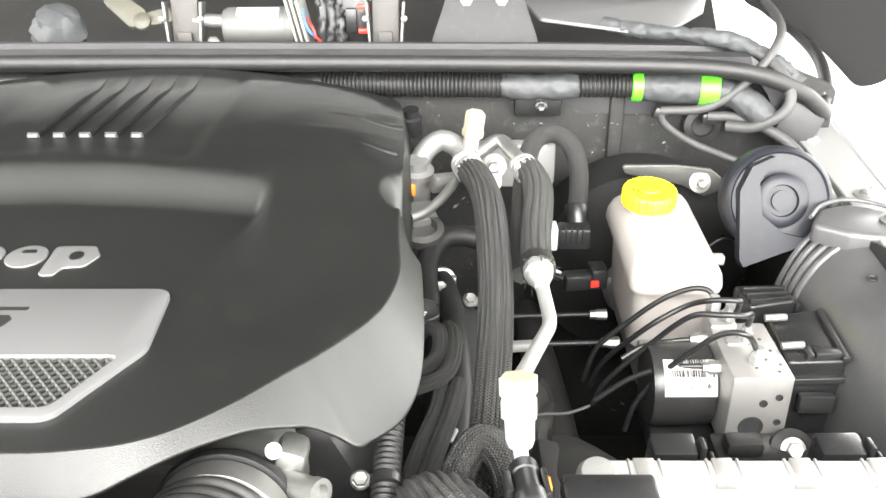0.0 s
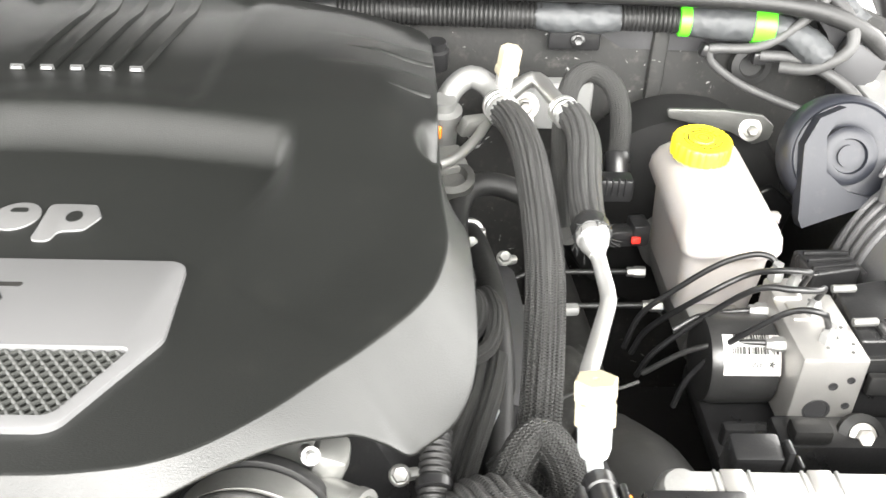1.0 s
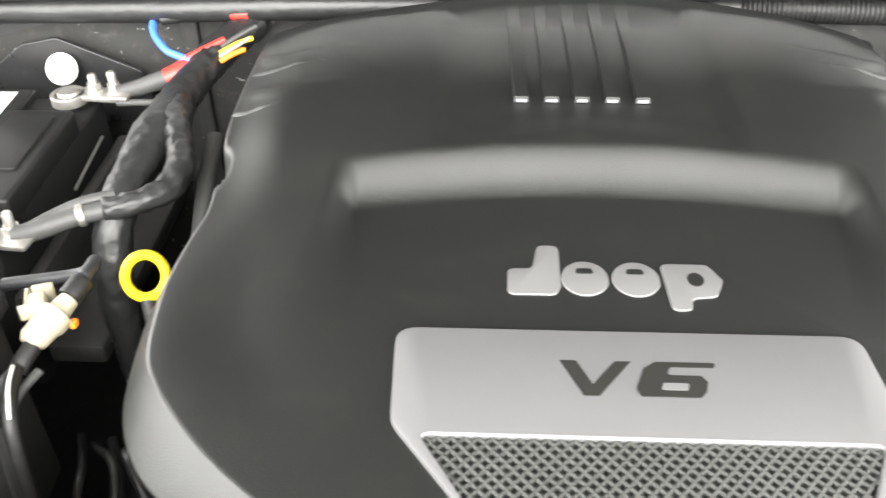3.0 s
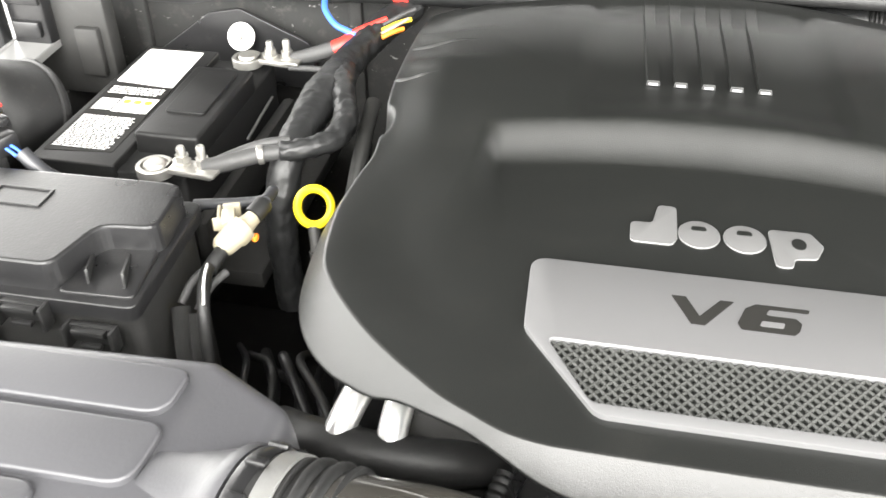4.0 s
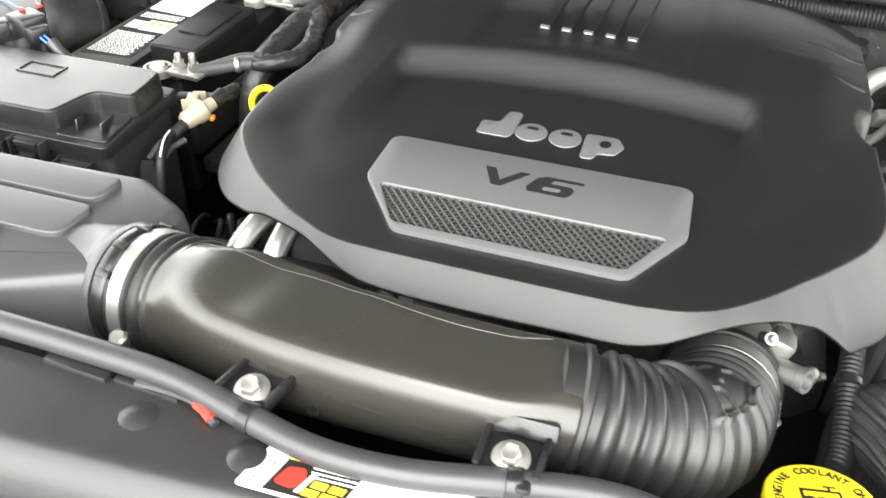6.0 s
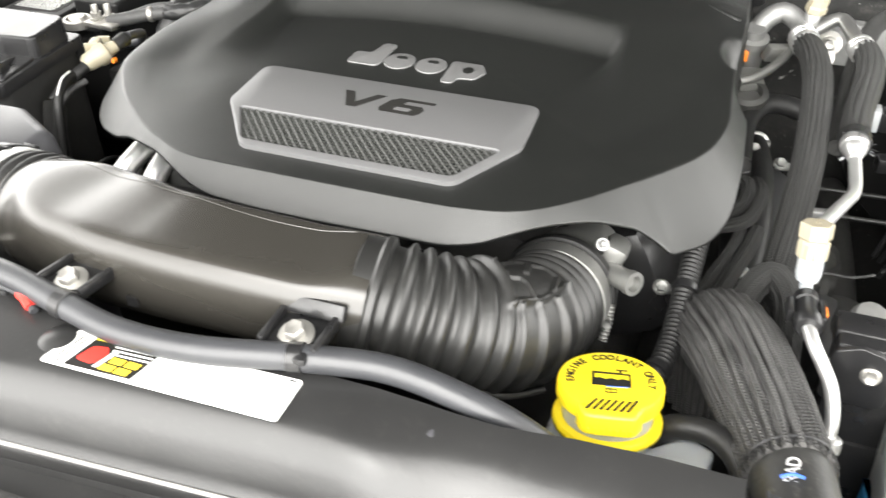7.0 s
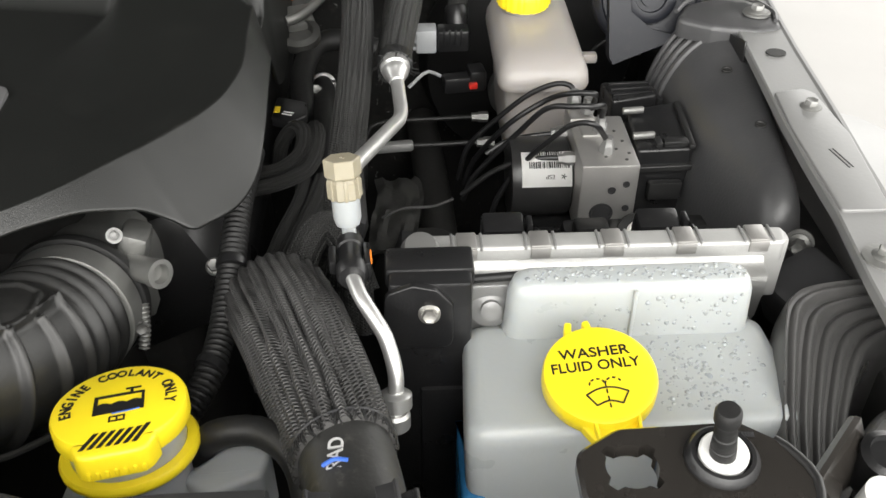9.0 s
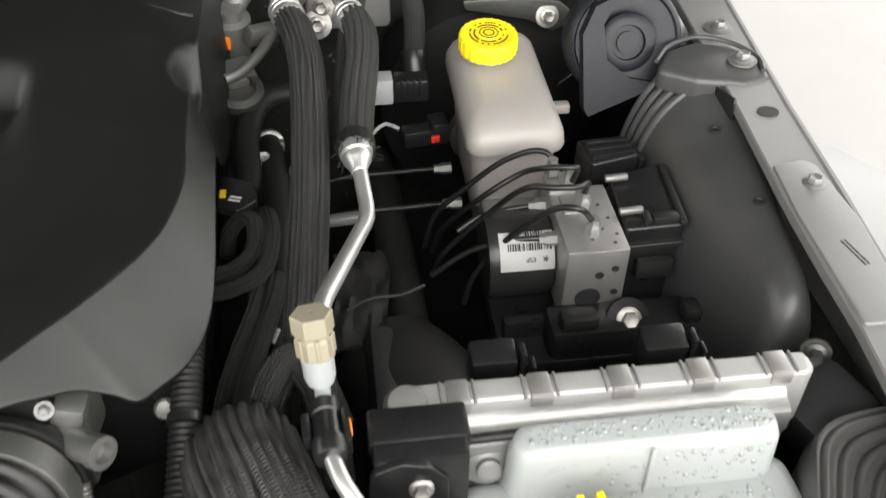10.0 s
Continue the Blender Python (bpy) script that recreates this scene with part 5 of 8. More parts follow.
    lab = part("sticker", bm, "paper", c, "white warning sticker with black and yellow panels")
    rng = random.Random(4)
    bm = B()
    slab(bm, [(-0.2865, 0.2000), (-0.2805, 0.2275), (-0.2335, 0.2295), (-0.2395, 0.2020)], zt + 0.0004, zt + 0.0008)
    part("black_panel", bm, "dark_print", lab)
    bm = B()
    slab(bm, [(-0.2805, 0.2245), (-0.2795, 0.2285), (-0.2330, 0.2305), (-0.2345, 0.2260)], zt + 0.0007, zt + 0.0011)
    for k in range(2):
        for j in range(2):
            x, y = -0.259 + 0.011 * k + 0.003 * j, 0.2055 + 0.0065 * j
            slab(bm, [(x - 0.0045, y - 0.0025), (x + 0.0045, y - 0.0025), (x + 0.0055, y + 0.0025), (x - 0.0035, y + 0.0025)], zt + 0.0007, zt + 0.0011)
    part("yellow_panel", bm, "wire_y", lab)
    bm = B()
    slab(bm, [(-0.283, 0.206), (-0.278, 0.219), (-0.268, 0.221), (-0.263, 0.211), (-0.271, 0.205)], zt + 0.0007, zt + 0.001, 0.003)
    part("red_symbol", bm, "red", lab)
    bm = B()
    bars(bm, pose(-0.264, 0.2225, zt + 0.0012, 0, 0, 3), 3, 0.028, 0.0012, 0.0032, rng)
    slab(bm, [(-0.268, 0.2035), (-0.265, 0.2035), (-0.2595, 0.2195), (-0.2625, 0.2195)], zt + 0.0007, zt + 0.0011)
    part("white_print", bm, "paper", lab)
    bm = B()
    bars(bm, pose(-0.2955, 0.2015, zt + 0.0008, 0, 0, 76), 2, 0.024, 0.0010, 0.0035, rng)
    bars(bm, pose(-0.149, 0.2335, zt + 0.0008), 1, 0.005, 0.0010, 0.003, rng)
    part("small_print", bm, "dark_print", lab)
    return c


front_rail()


def intake():
    c = thing("intake_duct", (-0.30, 0.31, 1.02), "satin black air intake tube with ribbed rubber bellows", "intake duct")
    axis = [(-0.478, 0.357, 1.066), (-0.455, 0.354, 1.069), (-0.41, 0.344, 1.078), (-0.36, 0.328, 1.089), (-0.30, 0.315, 1.096), (-0.24, 0.311, 1.098), (-0.18, 0.316, 1.093), (-0.135, 0.324, 1.086)]
    bm = B()
    path, _ = spline(axis, 70)
    rads, rows = [0.043, 0.0450, 0.0470, 0.0455, 0.0425, 0.0412, 0.0410, 0.0415], []
    for i, p in enumerate(path):
        t = (path[min(i + 1, 69)] - path[max(i - 1, 0)]).normalized()
        side = t.cross(Vector((0, 0, 1))).normalized()
        up = side.cross(t)
        f = i / 69 * 7
        k = min(int(f), 6)
        r = rads[k] + (rads[k + 1] - rads[k]) * smooth(0, 1, f - k)
        # the plane dips into the round tube and ends before the bellows
        plane = r * (1.06 - 0.30 * smooth(10, 27, i) + 0.16 * smooth(60, 68, i))
        e = 2.0 + 0.5 * smooth(12, 26, i)
        row = []
        for j in range(96):
            a = 2 * math.pi * j / 96
            ca, sa = math.cos(a), math.sin(a)
            w = r * math.copysign(abs(ca) ** (2 / e), ca)
            h = r * math.copysign(abs(sa) ** (2 / e), sa)
            soft = 0.0022
            h = plane - soft * math.log(1 + math.exp((plane - h) / soft)) if h > plane - 0.03 else h
            row.append(p + side * w + up * h)
        rows.append(row)
    loft(bm, rows)
    part("tube", bm, "duct", c, sharp=80)
    # moulded seam along the back of the top
    bm = B()
    pts = []
    for i in range(12, 66):
        k = 30.5 + 1.2 * math.sin(i * 0.20) + 1.6 * smooth(14, 24, i)
        a, b2 = rows[i][int(k)], rows[i][int(k) + 1]
        pts.append(a.lerp(b2, k - int(k)))
    tube(bm, pts, 0.00042, 6, 0.004)
    part("seam", bm, "duct", c)
    # hose cuff with steel band
    bm = B()
    d = (0.98, -0.10, 0.06)
    lathe(bm, [(0.0455, -0.016), (0.0485, -0.014), (0.0485, 0.004), (0.0462, 0.0055), (0.0462, 0.0085), (0.0496, 0.010), (0.0500, 0.013), (0.0490, 0.0150), (0.0468, 0.0165), (0.0468, 0.0195), (0.0496, 0.021), (0.0500, 0.0235), (0.0488, 0.026), (0.0468, 0.0275), (0.0468, 0.0300), (0.0490, 0.0315), (0.0486, 0.0345), (0.0462, 0.0360), (0.0450, 0.046)], (-0.456, 0.354, 1.069), d, 56)
    part("cuff", bm, "rubber", c)
    bm = B()
    lathe(bm, [(0.0487, -0.010), (0.0497, -0.0095), (0.0497, 0.0015), (0.0487, 0.002)], (-0.456, 0.354, 1.069), d, 56)
    band = part("clamp_band", bm, "alu", c, "bright steel worm-drive clamp band")
    bm = B()
    lathe(bm, [(0.006, 0), (0.006, 0.010), (0.0075, 0.011), (0.0075, 0.017), (0.005, 0.019), (0, 0.019)], (-0.460, 0.308, 1.052), (0, -0.35, 0.94), 8)
    box(bm, (-0.460, 0.310, 1.052), (0.012, 0.010, 0.010), 0.002)
    part("clamp_screw", bm, "zinc", band)
    bm = B()
    for k in range(12):
        a = radians(196 + 3.2 * k)
        m = aim((-0.460, 0.3545, 1.069), d)
        t = B()
        box(t, (0.0500 * math.cos(a), 0.0500 * math.sin(a), 0), (0.0008, 0.0010, 0.008))
        merge(bm, t, m)
    part("band_slots", bm, "dark_print", band)
    # brackets with bolts, which also hold the long hose
    for x, bx, by, bz, tw in ((-0.322, -0.322, 0.257, 1.110, -12), (-0.156, -0.156, 0.259, 1.109, 0)):
        bm = B()
        box(bm, (x, 0.264, 1.102), (0.038, 0.034, 0.004), 0.0015, (0, 0, tw))
        box(bm, (x, 0.281, 1.109), (0.046, 0.006, 0.012), 0.002, (-30, 0, tw))
        for s in (-1, 1):
            box(bm, (x + 0.018 * s, 0.262, 1.1045), (0.004, 0.032, 0.009), 0.0012, (0, 0, tw))
            box(bm, (x + 0.012 * s, 0.242, 1.104), (0.009, 0.010, 0.006), 0.0025, (0, 0, tw))
        br = part("bracket", bm, "plastic", c)
        bm = B()
        hexbolt(bm, (bx, by, 1.104), (0.0, -0.25, 0.97), 0.0068, 0.009, 1.7)
        part("bolt", bm, "zinc", br, "pale zinc flange bolt")
        bm = B()
        for k in range(4):
            box(bm, (x + 0.03 + 0.0022 * k, 0.2705, 1.085), (0.0008, 0.002, 0.008))
        part("moulded_mark", bm, "metal_dark", br)
    # bellows
    bel = [(-0.138, 0.325, 1.085), (-0.112, 0.330, 1.078), (-0.084, 0.342, 1.066), (-0.062, 0.364, 1.050), (-0.048, 0.395, 1.035), (-0.042, 0.430, 1.022), (-0.040, 0.462, 1.013)]
    n, seg = 240, 220
    path, length = spline(bel, n)
    # honeycomb bars on the outer bend, as places along the hose and degrees round it
    comb = []
    for run in ([(0.075, -13), (0.095, -19), (0.112, -17), (0.1195, -8), (0.100, 3)], [(0.103, 5), (0.118, -3), (0.127, 6), (0.129, 22), (0.113, 31)],
                [(0.077, 5), (0.0896, 8), (0.093, 15), (0.0935, 30)], [(0.073, 34), (0.082, 31), (0.102, 34), (0.111, 33), (0.132, 30)]):
        comb += list(zip(run, run[1:]))

    def bar_gap(s, deg):
        best = 1.0
        for (s0, d0), (s1, d1) in comb:
            ax, ay, bx, by = s0, d0 * 0.00077, s1, d1 * 0.00077
            x, y = s - ax, deg * 0.00077 - ay
            ux, uy = bx - ax, by - ay
            f = max(0.0, min(1.0, (x * ux + y * uy) / (ux * ux + uy * uy)))
            best = min(best, math.hypot(x - ux * f, y - uy * f))
        return best

    def bump(d, half):
        return math.cos(min(1.0, abs(d) / half) * math.pi / 2) ** 1.3

    bm = B()
    rows = []
    for i, p in enumerate(path):
        t = (path[min(i + 1, n - 1)] - path[max(i - 1, 0)]).normalized()
        side = t.cross(Vector((0, 0, 1))).normalized()
        up = side.cross(t)
        s = length * i / (n - 1)
        row = []
        for j in range(seg):
            deg = 360 * j / seg - 180
            patch = smooth(0.068, 0.076, s) * (1 - smooth(0.136, 0.144, s)) * smooth(-75, -45, deg) * (1 - smooth(30, 40, deg))
            r = 0.0405 + 0.0016 * smooth(0.066, 0.072, s) * (1 - smooth(0.132, 0.138, s)) + 0.0030 * patch
            for s0 in (0.0195, 0.0305, 0.042, 0.0535, 0.0645, 0.0735):
                r += 0.0056 * bump(s - s0, 0.0050)
            for s0, d0 in ((0.0820, 34), (0.0975, 35), (0.1175, 36), (0.1355, 31)):
                lean = s0 + 0.00004 * (deg - d0)
                if deg > d0:
                    r += 0.0050 * bump(s - lean, 0.0032)
            for s0 in (0.1500, 0.1620, 0.1760):
                r += 0.0046 * bump(s - s0, 0.0050)
            if -40 < deg < 45 and 0.066 < s < 0.140:
                r += 0.0024 * bump(bar_gap(s, deg), 0.0022)
            a = radians(deg)
            row.append(p + side * r * math.sin(a) + up * r * math.cos(a))
        rows.append(row)
    loft(bm, rows)
    bell = part("bellows", bm, "bellows", c, "black rubber bellows with deep ribs and a honeycomb patch", sharp=80)
    bm = B()
    lathe(bm, [(0.036, -0.010), (0.0425, -0.008), (0.0435, 0.004), (0.0455, 0.006), (0.0455, 0.010), (0.042, 0.012)], (-0.140, 0.3235, 1.0865), (0.98, 0.17, -0.2), 48)
    part("bellows_cuff", bm, "bellows", bell)
    bm = B()
    tube(bm, [(-0.062, 0.318, 1.030), (-0.040, 0.330, 1.022), (-0.020, 0.350, 1.016)], 0.0022, 8)
    part("mould_edge", bm, "bellows", bell)
    # band and the lip behind it
    bm = B()
    lathe(bm, [(0.0420, 0.0), (0.0442, 0.001), (0.0442, 0.0185), (0.0420, 0.0195)], (-0.0408, 0.4425, 1.0173), (0.05, 0.97, -0.22), 56)
    part("rear_band", bm, "cast", c, "bright steel band at the throttle")
    bm = B()
    lathe(bm, [(0.0420, 0.0), (0.0462, 0.001), (0.0474, 0.005), (0.0462, 0.009), (0.0400, 0.010)], (-0.0398, 0.463, 1.0125), (0.05, 0.97, -0.22), 56)
    part("rear_lip", bm, "rubber", c)
    return c


intake()

c = thing("throttle_body", (-0.025, 0.48, 0.98), "cast aluminium throttle body with bolts and a hose port", "throttle body")
bm = B()
lathe(bm, [(0.036, 0), (0.039, 0.003), (0.039, 0.022), (0.040, 0.024), (0.040, 0.034), (0.038, 0.036), (0.038, 0.07)], (-0.040, 0.470, 1.011), (0.05, 0.97, -0.2), 40)
box(bm, (-0.004, 0.492, 1.036), (0.020, 0.024, 0.034), 0.006, (0, 20, 0))
box(bm, (-0.004, 0.488, 1.008), (0.016, 0.020, 0.05), 0.005)
part("housing", bm, "cast", c)
bm = B()
lathe(bm, [(0.0088, -0.004), (0.0088, 0.020), (0.0098, 0.021), (0.0098, 0.027), (0.0064, 0.027), (0.0058, 0.021), (0, 0.021)], (-0.002, 0.477, 1.031), (0.80, -0.55, 0.2), 26)
part("hose_port", bm, "cast", c)
for p in ((-0.012, 0.486, 1.050), (-0.006, 0.472, 1.000)):
    bm = B()
    lathe(bm, [(0.0046, -0.012), (0.0046, 0.003), (0.0052, 0.004), (0.0052, 0.006)], p, (0.25, -0.75, 0.6), 20)
    hexbolt(bm, Vector(p) + Vector((0.0015, -0.0045, 0.0036)), (0.25, -0.75, 0.6), 0.0028, 0.005, 1.15)
    part("bolt", bm, "alu_dull", c)
bm = B()
tube(bm, [(0.0035, 0.462, 1.012), (0.0045, 0.452, 1.000), (0.003, 0.445, 0.988)], 0.0034, 10, rib=(0.003, 0.0012, 1.0))
part("clamp_worm", bm, "cast", c)
bm = B()
hexbolt(bm, (0.003, 0.448, 1.004), (0.4, -0.8, 0.4), 0.0042, 0.006, 1.1)
part("clamp_screw", bm, "cast_dark", c)

# long grey hose over the rail
bm = B()
tube(bm, [(-0.570, 0.190, 1.060), (-0.587, 0.226, 1.085), (-0.588, 0.246, 1.094), (-0.572, 0.257, 1.099), (-0.54, 0.257, 1.101), (-0.50, 0.256, 1.102), (-0.45, 0.255, 1.102), (-0.374, 0.251, 1.102), (-0.314, 0.238, 1.101), (-0.264, 0.229, 1.100), (-0.212, 0.232, 1.099), (-0.150, 0.246, 1.099), (-0.096, 0.257, 1.097), (-0.05, 0.258, 1.088), (-0.01, 0.262, 1.068), (0.03, 0.27, 1.03)], 0.0088, 20, 0.008)
vent = thing("vent_hose", (-0.3, 0.24, 1.09), "long grey rubber hose clipped along the rail", "hose")
part("hose", bm, "hose", vent)
for p, d in (((-0.314, 0.238, 1.101), (0.97, -0.19, 0.0)), ((-0.150, 0.246, 1.099), (0.98, 0.2, 0.0))):
    bm = B()
    lathe(bm, [(0.0088, -0.005), (0.0098, -0.0045), (0.0098, 0.0045), (0.0088, 0.005)], p, d, 24)
    part("clip", bm, "plastic", vent, "black plastic hose clip")


def coolant_bottle():
    c = thing("coolant_bottle", (0.04, 0.30, 0.95), "milky coolant bottle with a yellow screw cap", "coolant bottle")
    bm = B()
    x, y = 0.0235, 0.334
    slab(bm, [(-0.018, 0.295), (0.062, 0.290), (0.092, 0.31), (0.095, 0.34), (0.072, 0.365), (-0.013, 0.37)], 0.91, 1.000, 0.02, 0.012)
    part("bottle", bm, "clear_white", c)
    bm = B()
    slab(bm, [(0.050, 0.322), (0.080, 0.348), (0.100, 0.340), (0.096, 0.322), (0.070, 0.310)], 0.97, 1.010, 0.006, 0.004)
    part("spout", bm, "clear_white", c)
    tilt = Vector((-0.045, 0.19, 1)).normalized()
    top = Vector((0.0262, 0.3365, 1.0545))
    x_ax = Vector((1, 0.20, 0)).normalized()
    y_ax = tilt.cross(x_ax).normalized()
    x_ax = y_ax.cross(tilt)
    base = Matrix(((x_ax.x, y_ax.x, tilt.x, top.x), (x_ax.y, y_ax.y, tilt.y, top.y), (x_ax.z, y_ax.z, tilt.z, top.z), (0, 0, 0, 1)))
    bm = B()
    lathe(bm, [(0.0285, -0.060), (0.0285, -0.034), (0.0300, -0.026), (0.0300, -0.012)], top, tilt, 48)
    part("neck", bm, "clear_white", c)
    bm = B()
    lathe(bm, [(0.0350, -0.0335), (0.0362, -0.0320), (0.0364, -0.0290), (0.0352, -0.0270), (0.0302, -0.0268), (0.0302, -0.0335)], top, tilt, 64)
    part("collar", bm, "yellow", c)
    bm = B()
    lathe(bm, [(0.031, -0.0135), (0.0340, -0.0130), (0.0347, -0.0110), (0.0347, -0.0032), (0.0338, -0.0010), (0.0320, -0.0002), (0, -0.0002)], top, tilt, 72)
    t = B()
    slab(t, [(-0.0170, -0.0405), (0.0150, -0.0405), (0.0215, -0.027), (-0.0225, -0.027)], -0.0150, -0.0004, [0.009, 0.009, 0.003, 0.003], 0.0030, base)
    merge(bm, t)
    for k in range(7):
        t = B()
        box(t, (-0.0135 + 0.0044 * k, -0.0405, -0.012), (0.0022, 0.0022, 0.0045), 0.0007)
        merge(bm, t, base)
    cap = part("cap", bm, "yellow", c, "yellow plastic cap with black print")
    for k, ch in enumerate("ENGINE COOLANT ONLY"):
        if ch == " ":
            continue
        a = radians(190 - k * (200 / 18))
        m = base @ pose(0.0262 * math.cos(a), 0.0262 * math.sin(a), 0, 0, 0, math.degrees(a) - 90)
        letters(ch, 0.0080, m, "dark_print", cap, "letter", 0, 0.0002, 0.85, 0.00020)
    bm = B()
    for x0, y0, x1, y1 in ((-0.0125, -0.008, -0.0105, 0.008), (-0.0125, 0.006, 0.0065, 0.008), (0.0065, 0.006, 0.013, 0.0075), (0.0115, -0.008, 0.013, 0.0075), (0.0055, 0.006, 0.007, 0.0115), (0.0030, 0.0108, 0.0110, 0.0120)):
        t = B()
        box(t, ((x0 + x1) / 2, (y0 + y1) / 2, 0.0001), (x1 - x0, y1 - y0, 0.0004))
        merge(bm, t, base)
    t = B()
    wave = [(-0.0115, -0.0080)] + [(-0.0115 + 0.0235 * i / 24, -0.0005 + 0.0016 * abs(math.sin(i * math.pi / 8))) for i in range(25)] + [(0.0120, -0.0080)]
    slab(t, wave, 0, 0.0003)
    merge(bm, t, base)
    part("level_symbol", bm, "dark_print", cap)
    bm = B()
    for x0, y0, x1, y1 in ((-0.004, -0.0155, 0.004, -0.0147), (-0.004, -0.0118, 0.004, -0.0110), (-0.004, -0.0155, -0.0032, -0.011), (0.0032, -0.0155, 0.004, -0.011), (-0.0004, -0.0155, 0.0004, -0.011)):
        t = B()
        box(t, ((x0 + x1) / 2, (y0 + y1) / 2, 0.0001), (x1 - x0, y1 - y0, 0.0004))
        merge(bm, t, base)
    part("book_symbol", bm, "dark_print", cap)
    for k in range(7):
        bm = B()
        t = B()
        x0 = -0.0165 + k * 0.0042
        y1 = -0.0235 if k < 6 else -0.022
        slab(t, [(x0, -0.0350), (x0 + 0.0022, -0.0350), (x0 + 0.0085, y1), (x0 + 0.0063, y1)], 0, 0.0004)
        merge(bm, t, base)
        part("hatch_line", bm, "dark_print", cap)
    bm = B()
    t = B()
    box(t, (0.004, -0.0085, 0.0003), (0.014, 0.0007, 0.0003), 0, (0, 0, 4))
    merge(bm, t, base)
    part("pen_mark", bm, "blue", cap)
    return c


coolant_bottle()

# fat radiator hose in its woven sleeve
c = thing("radiator_hose", (0.11, 0.4, 0.95), "thick radiator hose in a pleated woven black sleeve", "radiator hose")
axis = [(0.088, 0.500, 0.90), (0.087, 0.500, 0.950), (0.0875, 0.484, 0.988), (0.094, 0.455, 1.008), (0.106, 0.420, 1.021), (0.120, 0.380, 1.028), (0.134, 0.340, 1.032), (0.143, 0.312, 1.034), (0.150, 0.28, 1.033), (0.156, 0.24, 1.028), (0.16, 0.20, 1.02)]
bm = B()
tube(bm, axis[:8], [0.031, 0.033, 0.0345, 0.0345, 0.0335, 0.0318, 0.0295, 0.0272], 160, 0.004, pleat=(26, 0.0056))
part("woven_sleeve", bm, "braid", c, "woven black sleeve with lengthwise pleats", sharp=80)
bm = B()
tube(bm, axis[6:], 0.0252, 48, 0.004)
rub = part("rubber_end", bm, "dusty", c, "dusty black rubber hose end")
bm = B()
lathe(bm, [(0.0268, -0.0014), (0.0286, -0.0010), (0.0290, 0.0), (0.0286, 0.0010), (0.0268, 0.0014)], (0.1410, 0.3185, 1.0336), (0.27, -0.95, 0.05), 56)
part("tie", bm, "metal_dark", c)
rng = random.Random(12)
bm = B()
fr = aim((0.1410, 0.3185, 1.0336), (0.27, -0.95, 0.05))
for k in range(110):
    a = 2 * math.pi * k / 110 + rng.uniform(-0.02, 0.02)
    ln, r0 = rng.uniform(0.002, 0.010), 0.0278
    pts = [(r0 * math.cos(a), r0 * math.sin(a), -0.001), ((r0 + 0.0006) * math.cos(a + 0.02), (r0 + 0.0006) * math.sin(a + 0.02), ln * 0.6), ((r0 - 0.0005) * math.cos(a + rng.uniform(-0.08, 0.08)), (r0 - 0.0005) * math.sin(a), ln)]
    tube(bm, [fr @ Vector(q) for q in pts], 0.00045, 5, 0.004)
tagged(part("frayed_threads", bm, "rubber", c, "loose black threads at the sleeve's end"), kind="stuff")
to_cam = Matrix.Translation((0.1405, 0.2950, 1.0585)) @ pose(0, 0, 0, 12, -18, 0) @ pose(0, 0, 0, 0, 0, 84)
letters("RAD", 0.0115, to_cam, "grey_print", rub, "lettering", 0, 0.0006, 0.75)
bm = B()
t = B()
tube(t, [(-0.001, 0.0065, 0.0002), (0.001, 0.0, 0.0012), (0.0, -0.0065, 0.0004)], 0.0011, 6, 0.002)
merge(bm, t, Matrix.Translation((0.1405, 0.2895, 1.0588)) @ pose(0, 0, 0, 12, -18, 0) @ pose(0, 0, 0, 0, 0, 84))
part("paint_mark", bm, "blue", rub)
bm = B()
lathe(bm, [(0.0256, -0.0055), (0.0270, -0.0050), (0.0270, 0.0050), (0.0256, 0.0055)], (0.1518, 0.2660, 1.0315), (0.16, -0.98, -0.1), 48)
part("spring_clamp", bm, "hinge", c)
for px, pz, turn in ((-0.020, 0.024, 38), (0.0155, 0.028, -28), (0.0235, 0.021, -46)):
    bm = B()
    box(bm, (0.1518 + px, 0.2675, 1.0315 + pz), (0.0022, 0.012, 0.014), 0.0006, (0, -turn, 8))
    box(bm, (0.1518 + px * 0.9, 0.2675, 1.0315 + pz * 1.12), (0.011, 0.010, 0.0020), 0.0006, (0, turn * 0.4, 8))
    part("clamp_lug", bm, "hinge", c)
bm = B()
box(bm, (0.150, 0.253, 1.0560), (0.005, 0.010, 0.0008), 0, (12, 0, 0))
part("white_mark", bm, "paper", rub)

# small hose round the bottle, ribbed conduit and loose looms in front of the engine
bm = B()
tube(bm, [(0.055, 0.345, 1.0), (0.070, 0.340, 1.022), (0.095, 0.338, 1.026), (0.115, 0.322, 1.022), (0.122, 0.300, 1.005), (0.118, 0.27, 0.98)], 0.0085, 16)
single("overflow_hose", bm, "rubber", "black rubber overflow hose curving round the bottle", "hose")
bm = B()
tube(bm, [(0.062, 0.60, 1.04), (0.058, 0.55, 1.030), (0.056, 0.50, 1.012), (0.054, 0.45, 0.995), (0.046, 0.41, 0.985), (0.028, 0.38, 0.975), (0.0, 0.36, 0.955)], 0.0088, 18, rib=(0.0042, 0.0018, 1.0))
cond = thing("ribbed_conduit", (0.05, 0.45, 0.99), "thin ribbed black cable conduit held by a plastic clip", "conduit")
part("conduit", bm, "rubber", cond, sharp=80)
